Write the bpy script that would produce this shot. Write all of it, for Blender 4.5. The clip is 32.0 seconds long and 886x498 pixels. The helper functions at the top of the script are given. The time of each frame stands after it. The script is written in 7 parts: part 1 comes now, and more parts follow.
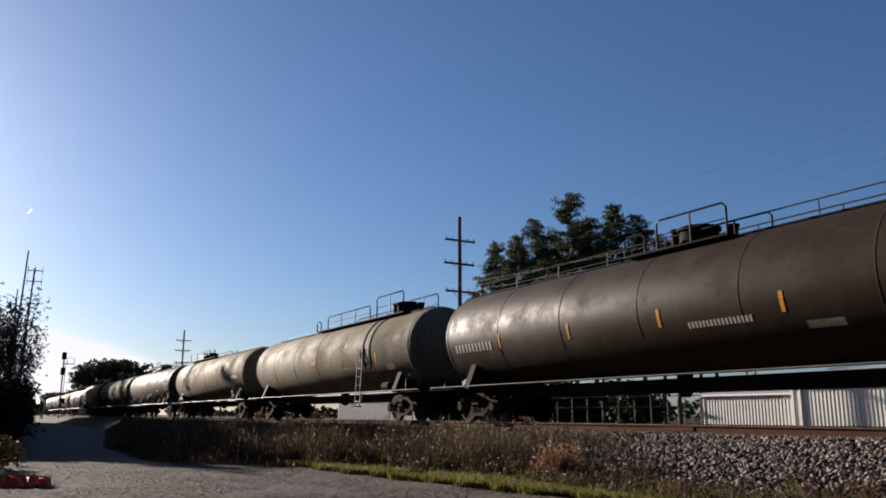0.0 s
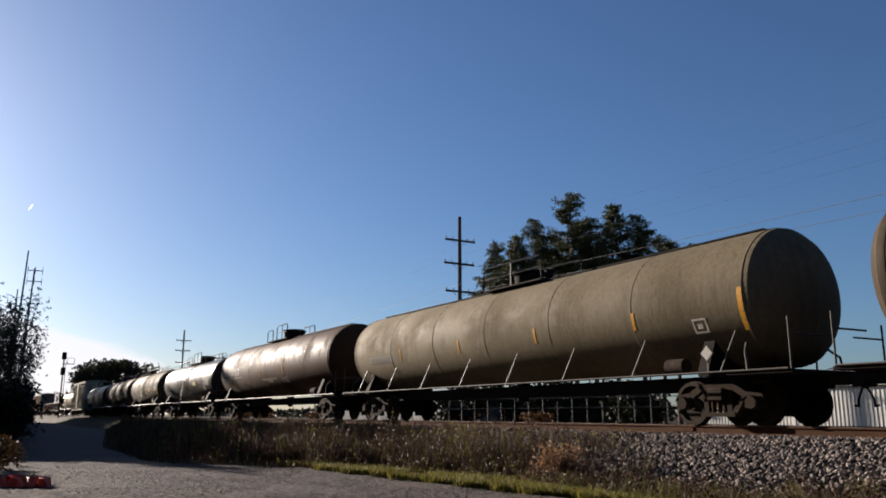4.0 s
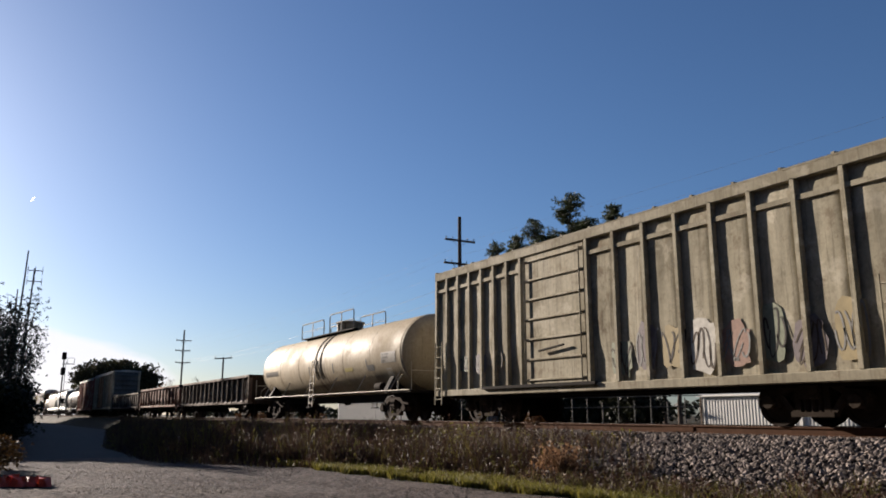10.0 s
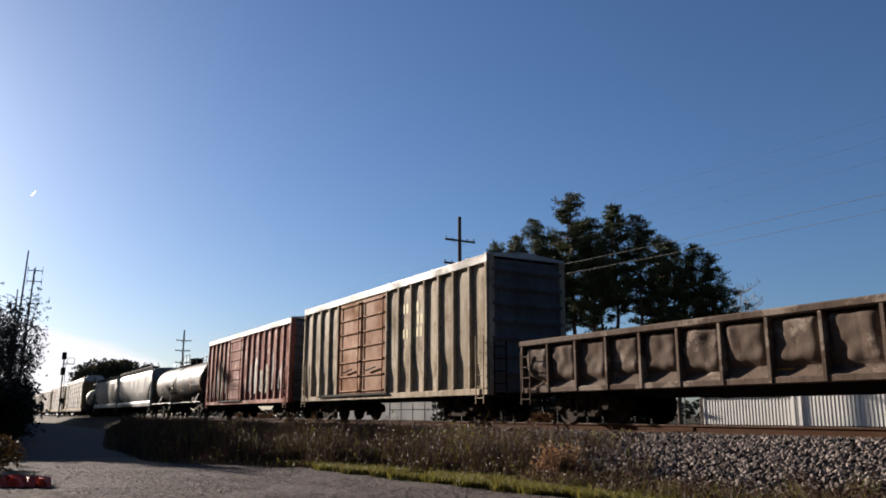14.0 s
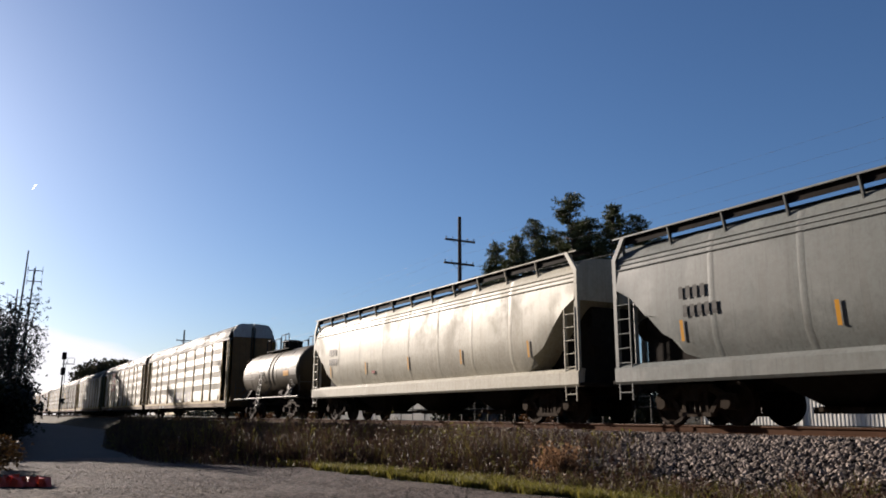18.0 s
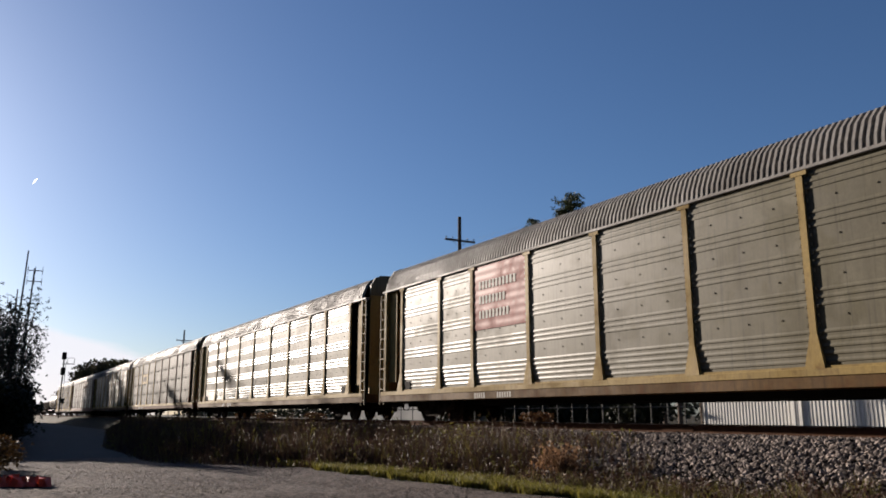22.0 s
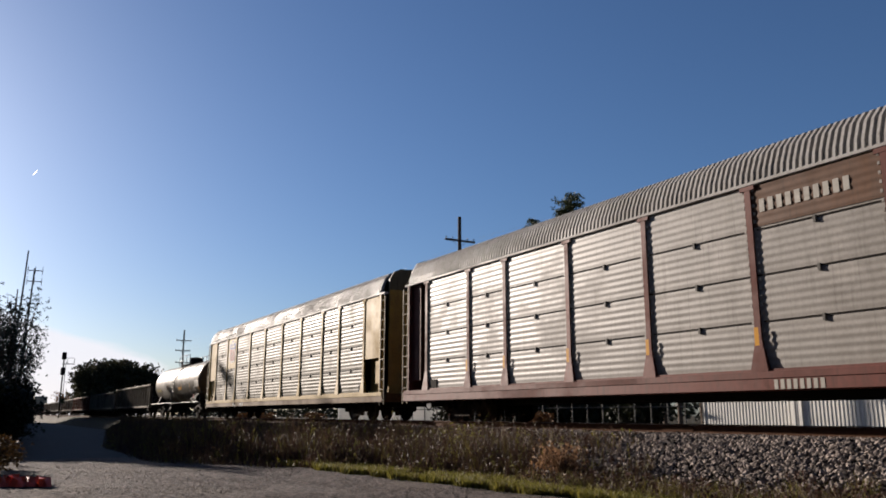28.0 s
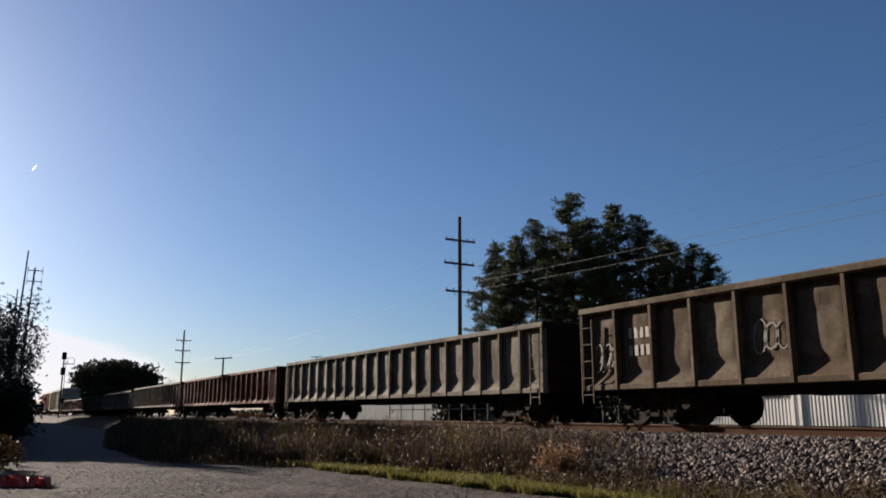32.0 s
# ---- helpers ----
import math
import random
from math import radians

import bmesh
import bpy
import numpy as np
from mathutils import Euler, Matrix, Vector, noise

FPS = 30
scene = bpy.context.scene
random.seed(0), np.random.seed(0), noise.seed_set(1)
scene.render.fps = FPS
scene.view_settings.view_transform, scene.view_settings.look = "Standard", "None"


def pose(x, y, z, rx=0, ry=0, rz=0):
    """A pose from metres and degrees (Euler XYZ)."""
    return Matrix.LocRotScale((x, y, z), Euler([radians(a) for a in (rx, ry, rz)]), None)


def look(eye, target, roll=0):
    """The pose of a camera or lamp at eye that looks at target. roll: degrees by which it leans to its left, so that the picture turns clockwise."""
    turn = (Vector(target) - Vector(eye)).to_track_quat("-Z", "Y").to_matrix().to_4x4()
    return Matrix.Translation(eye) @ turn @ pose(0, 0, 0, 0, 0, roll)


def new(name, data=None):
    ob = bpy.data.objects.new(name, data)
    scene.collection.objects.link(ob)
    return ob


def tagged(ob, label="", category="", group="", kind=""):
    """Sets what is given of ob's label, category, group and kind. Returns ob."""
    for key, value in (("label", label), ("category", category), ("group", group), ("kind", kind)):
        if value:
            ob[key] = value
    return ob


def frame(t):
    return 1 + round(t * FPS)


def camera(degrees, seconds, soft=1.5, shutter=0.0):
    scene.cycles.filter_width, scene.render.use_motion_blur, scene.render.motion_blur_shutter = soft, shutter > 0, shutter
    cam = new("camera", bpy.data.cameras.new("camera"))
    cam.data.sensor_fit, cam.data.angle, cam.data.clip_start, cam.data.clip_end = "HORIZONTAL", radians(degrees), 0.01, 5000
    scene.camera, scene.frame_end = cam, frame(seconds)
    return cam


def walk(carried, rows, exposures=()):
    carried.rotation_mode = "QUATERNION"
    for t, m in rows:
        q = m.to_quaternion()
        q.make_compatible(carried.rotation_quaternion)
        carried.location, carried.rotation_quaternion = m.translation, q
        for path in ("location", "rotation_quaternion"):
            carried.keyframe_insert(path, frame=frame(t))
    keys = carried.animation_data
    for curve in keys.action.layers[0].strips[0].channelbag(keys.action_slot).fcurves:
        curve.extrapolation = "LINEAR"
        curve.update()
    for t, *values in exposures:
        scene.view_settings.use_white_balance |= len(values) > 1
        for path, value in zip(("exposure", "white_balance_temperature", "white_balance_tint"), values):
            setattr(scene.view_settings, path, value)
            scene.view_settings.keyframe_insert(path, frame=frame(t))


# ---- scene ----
# World: x runs along the track the way the train travels, y from the camera to the track, z up from the rail head.
TRACK_Y = 14.35
GROUND = -1.1
SECONDS = 32.0

# ---- camera ----
EYE = (0.0, 0.0, 0.205)
HEAD, TILT = radians(149.82), radians(11.94)
AIM = (EYE[0] + math.cos(HEAD) * math.cos(TILT), EYE[1] + math.sin(HEAD) * math.cos(TILT), EYE[2] + math.sin(TILT))
cam = camera(58.88, SECONDS, soft=1.8)
walk(cam, [(0.0, look(EYE, AIM, 0.1)), (SECONDS, look(EYE, AIM, 0.1))], exposures=[(0.0, 1.43, 6050, 15), (18.5, 1.48, 6050, 15), (21.0, 1.34, 6050, 15), (SECONDS, 1.33, 6050, 15)])

# ---- light ----
SUN_AZ, SUN_EL = radians(254.5), radians(16.5)      # clockwise from +y
SUN_DIR = Vector((math.sin(SUN_AZ) * math.cos(SUN_EL), math.cos(SUN_AZ) * math.cos(SUN_EL), math.sin(SUN_EL)))


def build_world():
    world = bpy.data.worlds.new("sky")
    scene.world = world
    world.use_nodes = True
    nt = world.node_tree
    nt.nodes.clear()
    out = nt.nodes.new("ShaderNodeOutputWorld")
    bg = nt.nodes.new("ShaderNodeBackground")
    sky = nt.nodes.new("ShaderNodeTexSky")
    sky.sky_type = "NISHITA"
    sky.sun_disc = False
    sky.sun_elevation = SUN_EL
    sky.sun_rotation = SUN_AZ
    sky.air_density = 1.0
    sky.dust_density = 0.7
    sky.ozone_density = 5.0
    bg.inputs["Strength"].default_value = 0.034
    # a low bank of cloud along the horizon
    co = nt.nodes.new("ShaderNodeTexCoord")
    sep = nt.nodes.new("ShaderNodeSeparateXYZ")
    nt.links.new(co.outputs["Generated"], sep.inputs[0])
    mp = nt.nodes.new("ShaderNodeMapping")
    mp.inputs["Scale"].default_value = (6, 6, 26)
    nt.links.new(co.outputs["Generated"], mp.inputs[0])
    nz = nt.nodes.new("ShaderNodeTexNoise")
    nz.inputs["Scale"].default_value = 1.6
    nz.inputs["Detail"].default_value = 6
    nt.links.new(mp.outputs[0], nz.inputs["Vector"])
    top = nt.nodes.new("ShaderNodeMapRange")
    tilt = nt.nodes.new("ShaderNodeMath")
    tilt.operation = "MULTIPLY_ADD"
    nt.links.new(sep.outputs[1], tilt.inputs[0])
    tilt.inputs[1].default_value = 0.3
    nt.links.new(sep.outputs[2], tilt.inputs[2])
    top.inputs[1].default_value, top.inputs[2].default_value = 0.128, 0.1
    nt.links.new(tilt.outputs[0], top.inputs[0])
    side = nt.nodes.new("ShaderNodeMapRange")
    side.inputs[1].default_value, side.inputs[2].default_value = 0.235, 0.15
    nt.links.new(sep.outputs[1], side.inputs[0])
    add = nt.nodes.new("ShaderNodeMath")
    add.operation = "MULTIPLY"
    nt.links.new(top.outputs[0], add.inputs[0])
    nt.links.new(side.outputs[0], add.inputs[1])
    sub = nt.nodes.new("ShaderNodeMath")
    sub.operation = "ADD"
    nt.links.new(add.outputs[0], sub.inputs[0])
    nt.links.new(nz.outputs["Fac"], sub.inputs[1])
    edge = nt.nodes.new("ShaderNodeMapRange")
    edge.inputs[1].default_value, edge.inputs[2].default_value = 0.85, 1.2
    edge.inputs[4].default_value = 0.85
    nt.links.new(sub.outputs[0], edge.inputs[0])
    mix = nt.nodes.new("ShaderNodeMix")
    mix.data_type = "RGBA"
    nt.links.new(edge.outputs[0], mix.inputs[0])
    nt.links.new(sky.outputs[0], mix.inputs[6])
    mix.inputs[7].default_value = (11.0, 10.6, 10.3, 1)
    nt.links.new(mix.outputs[2], bg.inputs["Color"])
    nt.links.new(bg.outputs[0], out.inputs["Surface"])


build_world()
sun = new("sun", bpy.data.lights.new("sun", "SUN"))
sun.data.energy = 5.0
sun.data.angle = radians(0.53)
sun.data.color = (1.0, 0.86, 0.68)
sun.matrix_world = look(SUN_DIR * 50, (0, 0, 0))


# ---- materials ----
def node_material(name):
    m = bpy.data.materials.new(name)
    m.use_nodes = True
    nt = m.node_tree
    return m, nt, nt.nodes["Principled BSDF"]


def noise_node(nt, scale, detail=4, rough=0.55, stretch=None, coord="Object"):
    co = nt.nodes.new("ShaderNodeTexCoord")
    info = nt.nodes.new("ShaderNodeObjectInfo")
    far = nt.nodes.new("ShaderNodeVectorMath")
    far.operation = "MULTIPLY_ADD"
    nt.links.new(info.outputs["Random"], far.inputs[0])
    far.inputs[1].default_value = (61.0, 37.0, 23.0)
    nt.links.new(co.outputs[coord], far.inputs[2])
    nz = nt.nodes.new("ShaderNodeTexNoise")
    nz.inputs["Scale"].default_value = scale
    nz.inputs["Detail"].default_value = detail
    nz.inputs["Roughness"].default_value = rough
    if stretch:
        mp = nt.nodes.new("ShaderNodeMapping")
        mp.inputs["Scale"].default_value = stretch
        nt.links.new(far.outputs[0], mp.inputs[0])
        nt.links.new(mp.outputs[0], nz.inputs["Vector"])
    else:
        nt.links.new(far.outputs[0], nz.inputs["Vector"])
    return nz.outputs["Fac"]


def ramp(nt, fac, lo, hi):
    r = nt.nodes.new("ShaderNodeMapRange")
    r.inputs[1].default_value, r.inputs[2].default_value = lo, hi
    nt.links.new(fac, r.inputs[0])
    return r.outputs[0]


def mixed(nt, fac, a, b):
    mx = nt.nodes.new("ShaderNodeMix")
    mx.data_type = "RGBA"
    if isinstance(fac, float):
        mx.inputs[0].default_value = fac
    else:
        nt.links.new(fac, mx.inputs[0])
    for slot, v in ((6, a), (7, b)):
        if isinstance(v, tuple):
            mx.inputs[slot].default_value = (*v, 1)
        else:
            nt.links.new(v, mx.inputs[slot])
    return mx.outputs[2]


def bumped(nt, bsdf, fac, strength, distance=0.02):
    b = nt.nodes.new("ShaderNodeBump")
    b.inputs["Strength"].default_value = strength
    b.inputs["Distance"].default_value = distance
    nt.links.new(fac, b.inputs["Height"])
    nt.links.new(b.outputs[0], bsdf.inputs["Normal"])


def times(nt, fac, k):
    mm = nt.nodes.new("ShaderNodeMath")
    mm.operation = "MULTIPLY"
    nt.links.new(fac, mm.inputs[0])
    if isinstance(k, float):
        mm.inputs[1].default_value = k
    else:
        nt.links.new(k, mm.inputs[1])
    return mm.outputs[0]


def paint(name, colour, dirt=(0.06, 0.05, 0.04), rough=0.45, streak=0.5, patch=0.35, metal=0.0, rust=0.0, bump=0.15, spec=0.2, worn=None, spill=None, mottle=0.0):
    """Weathered car paint: vertical run-off streaks, broad faded and grimy patches, chips and specks of rust."""
    m, nt, b = node_material(name)
    run = ramp(nt, noise_node(nt, 1.0, 5, 0.65, (4.5, 4.5, 0.3)), 0.48, 0.66)
    thin = ramp(nt, noise_node(nt, 1.0, 4, 0.7, (15.0, 15.0, 0.6)), 0.54, 0.68)
    blot = ramp(nt, noise_node(nt, 0.55, 8, 0.72), 0.44, 0.62)
    fade = ramp(nt, noise_node(nt, 1.1, 7, 0.7), 0.5, 0.62)
    fine = noise_node(nt, 11.0, 5, 0.75)
    c = mixed(nt, times(nt, fade, 0.65), colour, tuple(min(1, v * 1.5 + 0.006) for v in colour))
    c = mixed(nt, times(nt, blot, min(1.0, patch * 1.7)), c, tuple(0.42 * v + 0.2 * d for v, d in zip(colour, dirt)))
    c = mixed(nt, times(nt, run, streak * 0.9), c, dirt)
    c = mixed(nt, times(nt, thin, streak), c, tuple(0.4 * d for d in dirt))
    if spill:
        co = nt.nodes.new("ShaderNodeTexCoord")
        sep = nt.nodes.new("ShaderNodeSeparateXYZ")
        nt.links.new(co.outputs["Object"], sep.inputs[0])
        ab = nt.nodes.new("ShaderNodeMath")
        ab.operation = "ABSOLUTE"
        nt.links.new(sep.outputs[0], ab.inputs[0])
        near = ramp(nt, ab.outputs[0], 1.5, 0.2)
        drip = ramp(nt, noise_node(nt, 1.0, 5, 0.6, (5.0, 1.0, 0.4)), 0.42, 0.6)
        c = mixed(nt, times(nt, times(nt, near, drip), spill[3]), c, spill[:3])
    if rust:
        spots = ramp(nt, noise_node(nt, 2.2, 9, 0.78), 0.54, 0.62)
        c = mixed(nt, times(nt, spots, rust), c, (0.085, 0.032, 0.016))
        chips = ramp(nt, noise_node(nt, 6.0, 6, 0.7), 0.62, 0.66)
        c = mixed(nt, times(nt, chips, rust * 0.8), c, (0.03, 0.014, 0.009))
    if worn:
        flake = ramp(nt, noise_node(nt, 0.8, 8, 0.72), 0.55, 0.6)
        c = mixed(nt, times(nt, flake, worn[3]), c, worn[:3])
    c = mixed(nt, times(nt, ramp(nt, fine, 0.42, 0.75), 0.4), c, tuple(0.7 * d for d in dirt))
    if mottle:
        info = nt.nodes.new("ShaderNodeObjectInfo")
        c = mixed(nt, times(nt, info.outputs["Random"], mottle), c, tuple(0.45 * v + 0.15 * d for v, d in zip(colour, dirt)))
    nt.links.new(c, b.inputs["Base Color"])
    b.inputs["Metallic"].default_value = metal
    b.inputs["Specular IOR Level"].default_value = spec
    rg = nt.nodes.new("ShaderNodeMapRange")
    rg.inputs[3].default_value, rg.inputs[4].default_value = rough - 0.05, min(1, rough + 0.2)
    nt.links.new(blot, rg.inputs[0])
    nt.links.new(rg.outputs[0], b.inputs["Roughness"])
    bumped(nt, b, noise_node(nt, 2.2, 3, 0.5), bump, 0.03)
    return m


def plain(name, colour, rough=0.6, metal=0.0, vary=0.3, scale=6.0, bump=0.2, spec=0.12):
    m, nt, b = node_material(name)
    f = noise_node(nt, scale, 6, 0.65)
    g = noise_node(nt, scale * 0.12, 3, 0.5)
    c = mixed(nt, ramp(nt, f, 0.3, 0.75), tuple(v * (1 - vary) for v in colour), tuple(min(1, v * (1 + vary)) for v in colour))
    c = mixed(nt, ramp(nt, g, 0.35, 0.7), c, tuple(v * (1 - vary * 0.6) for v in colour))
    nt.links.new(c, b.inputs["Base Color"])
    b.inputs["Roughness"].default_value = rough
    b.inputs["Metallic"].default_value = metal
    b.inputs["Specular IOR Level"].default_value = spec
    if bump:
        bumped(nt, b, f, bump, 0.01)
    return m


RAIL_DARK = plain("black_painted_railing", (0.02, 0.02, 0.022), 0.5, 0, 0.3)
STEEL_DARK = plain("dark_steel", (0.02, 0.017, 0.015), 0.7, 0.0, 0.4, spec=0.02)
TRUCK = plain("truck_casting", (0.04, 0.031, 0.024), 0.8, 0.0, 0.5, 9, spec=0.02)
WHEEL = plain("wheel_steel", (0.03, 0.022, 0.017), 0.65, 0.0, 0.4, spec=0.03)
RAIL_STEEL = plain("rusty_rail", (0.07, 0.038, 0.024), 0.85, 0.0, 0.35, 8, spec=0.03)
RAIL_TOP = plain("worn_rail_head", (0.3, 0.24, 0.2), 0.4, 0.8, 0.15, 12, 0.05)
WHITE_MARK = plain("faded_white_lettering", (0.34, 0.32, 0.285), 0.6, 0, 0.3)
DARK_MARK = plain("dark_lettering", (0.045, 0.043, 0.04), 0.6, 0, 0.2)
YELLOW_MARK = plain("yellow_reflector", (0.42, 0.2, 0.012), 0.45, 0, 0.15)
RED_MARK = plain("red_marking", (0.2, 0.026, 0.022), 0.5, 0, 0.2)
BLUE_MARK = plain("blue_marking", (0.028, 0.042, 0.15), 0.5, 0, 0.2)
GREY_RAIL = plain("galvanised_handrail", (0.085, 0.08, 0.072), 0.55, 0.0, 0.3)
GRAFFITI = plain("pale_spray_paint", (0.22, 0.215, 0.2), 0.5, 0, 0.35)


SPRAY = [GRAFFITI, plain("brown_spray_paint", (0.08, 0.06, 0.042), 0.6, 0, 0.4), plain("cream_spray_paint", (0.22, 0.185, 0.11), 0.6, 0, 0.3), plain("black_spray_paint", (0.05, 0.042, 0.036), 0.6, 0, 0.3)]


SPRAY_FILL = [plain("faded_rose_spray_paint", (0.3, 0.2, 0.155), 0.65, 0, 0.4), plain("faded_ochre_spray_paint", (0.34, 0.28, 0.16), 0.65, 0, 0.4), plain("grey_green_spray_paint", (0.22, 0.235, 0.17), 0.65, 0, 0.4), plain("pale_grey_spray_paint", (0.45, 0.43, 0.38), 0.65, 0, 0.35), plain("dull_violet_spray_paint", (0.18, 0.155, 0.155), 0.65, 0, 0.4)]


# ---- mesh helpers ----
class Geo:
    """Collects faces of one mesh."""

    def __init__(self):
        self.v, self.f, self.smooth = [], [], False

    def add(self, verts, faces):
        n = len(self.v)
        self.v.extend(verts)
        self.f.extend([tuple(n + i for i in f) for f in faces])
        return self

    def box(self, x0, x1, y0, y1, z0, z1):
        vs = [(x, y, z) for x in (x0, x1) for y in (y0, y1) for z in (z0, z1)]
        return self.add(vs, [(0, 1, 3, 2), (4, 6, 7, 5), (0, 4, 5, 1), (2, 3, 7, 6), (0, 2, 6, 4), (1, 5, 7, 3)])

    def bevel_box(self, x0, x1, y0, y1, z0, z1, c=0.02):
        """A box whose long edges along x are chamfered."""
        pr = [(y0 + c, z0), (y1 - c, z0), (y1, z0 + c), (y1, z1 - c), (y1 - c, z1), (y0 + c, z1), (y0, z1 - c), (y0, z0 + c)]
        return self.prism(pr, x0, x1)

    def prism(self, pr, x0, x1, axis="x"):
        """A closed profile pushed along an axis; the profile lies in the other two."""
        n = len(pr)

        def at(a, b, c):
            return {"x": (c, a, b), "y": (a, c, b), "z": (a, b, c)}[axis]
        vs = [at(a, b, x0) for a, b in pr] + [at(a, b, x1) for a, b in pr]
        fs = [(i, (i + 1) % n, n + (i + 1) % n, n + i) for i in range(n)]
        return self.add(vs, fs + [tuple(range(n))[::-1], tuple(range(n, 2 * n))])

    def sheet(self, rows, closed=False):
        """A skin over rows of points."""
        n = len(rows[0])
        vs = [p for r in rows for p in r]
        fs = []
        for i in range(len(rows) - 1):
            for j in range(n if closed else n - 1):
                k = (j + 1) % n
                fs.append((i * n + j, i * n + k, (i + 1) * n + k, (i + 1) * n + j))
        return self.add(vs, fs)

    def tube(self, pts, r, n=6, r_end=None):
        pts = [Vector(p) for p in pts]
        rows = []
        for i, p in enumerate(pts):
            d = (pts[min(i + 1, len(pts) - 1)] - pts[max(i - 1, 0)]).normalized()
            a = d.cross(Vector((0, 0, 1)) if abs(d.z) < 0.9 else Vector((1, 0, 0))).normalized()
            b = d.cross(a)
            rr = r if r_end is None else r + (r_end - r) * i / (len(pts) - 1)
            rows.append([tuple(p + a * rr * math.cos(2 * math.pi * k / n) + b * rr * math.sin(2 * math.pi * k / n)) for k in range(n)])
        self.sheet(rows, True)
        base = len(self.v) - n * len(rows)
        self.f += [tuple(base + k for k in range(n)), tuple(base + n * (len(rows) - 1) + k for k in range(n))[::-1]]
        return self

    def turned(self, prof, n=24, axis="x", at=(0, 0, 0)):
        """A profile of (along, radius) turned about an axis."""
        rows = []
        for a, r in prof:
            row = []
            for k in range(n):
                c, s = r * math.cos(2 * math.pi * k / n), r * math.sin(2 * math.pi * k / n)
                p = {"x": (a, c, s), "y": (c, a, s), "z": (c, s, a)}[axis]
                row.append((p[0] + at[0], p[1] + at[1], p[2] + at[2]))
            rows.append(row)
        self.sheet(rows, True)
        base = len(self.v) - n * len(rows)
        self.f += [tuple(base + k for k in range(n)), tuple(base + n * (len(rows) - 1) + k for k in range(n))]
        return self

    def mesh(self, name, material, smooth=None):
        me = bpy.data.meshes.new(name)
        me.from_pydata(self.v, [], self.f)
        bm = bmesh.new()
        bm.from_mesh(me)
        bmesh.ops.recalc_face_normals(bm, faces=bm.faces)
        bm.to_mesh(me)
        bm.free()
        if smooth:
            me.polygons.foreach_set("use_smooth", [True] * len(me.polygons))
            me.set_sharp_from_angle(angle=radians(smooth))
        me.materials.append(material)
        return me


def part(name, geo, material, parent, label="", smooth=None, m=None):
    me = geo if isinstance(geo, bpy.types.Mesh) else geo.mesh(name, material, smooth)
    ob = new(name, me)
    ob.parent = parent
    if m is not None:
        ob.matrix_basis = m
    if label:
        ob["label"] = label
    return ob


def thing(name, label, category, group="", m=None):
    ob = new(name)
    ob.empty_display_size = 0.3
    if m is not None:
        ob.matrix_basis = m
    return tagged(ob, label, category, group)


def whole(name, geo, material, label, category, group="", kind="", smooth=None, m=None):
    ob = new(name, geo if isinstance(geo, bpy.types.Mesh) else geo.mesh(name, material, smooth))
    if m is not None:
        ob.matrix_basis = m
    return tagged(ob, label, category, group, kind)


STORE = {}


def stored(key, make):
    if key not in STORE:
        STORE[key] = make()
    return STORE[key]


# ---- freight cars: shared running gear ----
def wheel_mesh():
    r = 0.457
    prof = [(-0.07, 0.08), (-0.07, 0.13), (-0.02, 0.16), (-0.02, 0.36), (-0.065, 0.385), (-0.065, r), (0.045, r - 0.004), (0.05, r + 0.028), (0.075, r + 0.026), (0.08, 0.4), (0.03, 0.36), (0.02, 0.16), (0.09, 0.13), (0.09, 0.08)]
    return Geo().turned(prof, 28, "y").mesh("wheel", WHEEL, 30)


def side_frame_mesh():
    g = Geo()
    # top bar, legs and spring seat stand apart round the two windows
    g.prism([(-1.16, 0.5), (-1.1, 0.63), (-0.72, 0.68), (-0.42, 0.86), (0.42, 0.86), (0.72, 0.68), (1.1, 0.63), (1.16, 0.5), (0.7, 0.54), (0.38, 0.72), (-0.38, 0.72), (-0.7, 0.54)], -0.07, 0.07, "y")
    for s in (-1, 1):
        g.prism([(s * 0.72, 0.6), (s * 0.58, 0.56), (s * 0.3, 0.22), (s * 0.44, 0.2)], -0.06, 0.06, "y")
        g.prism([(s * 0.36, 0.22), (s * 0.24, 0.22), (s * 0.24, 0.76), (s * 0.36, 0.76)], -0.065, 0.065, "y")
        g.prism([(s * 1.08, 0.36), (s * 0.7, 0.36), (s * 0.7, 0.58), (s * 1.08, 0.58)], -0.09, 0.09, "y")
        g.turned([(-0.16, 0.05), (-0.16, 0.12), (-0.13, 0.14), (0.05, 0.14)], 14, "y", (s * 0.89, 0, 0.457))
    g.box(-0.44, 0.44, -0.09, 0.09, 0.18, 0.27)
    return g.mesh("side_frame", TRUCK, 30)


def spring_mesh():
    g = Geo()
    for x in (-0.15, 0, 0.15):
        g.turned([(0.27, 0.05), (0.31, 0.065), (0.35, 0.05), (0.39, 0.065), (0.43, 0.05), (0.47, 0.065), (0.51, 0.05), (0.55, 0.06)], 8, "z", (x, 0, 0))
    return g.mesh("spring_nest", TRUCK, 40)


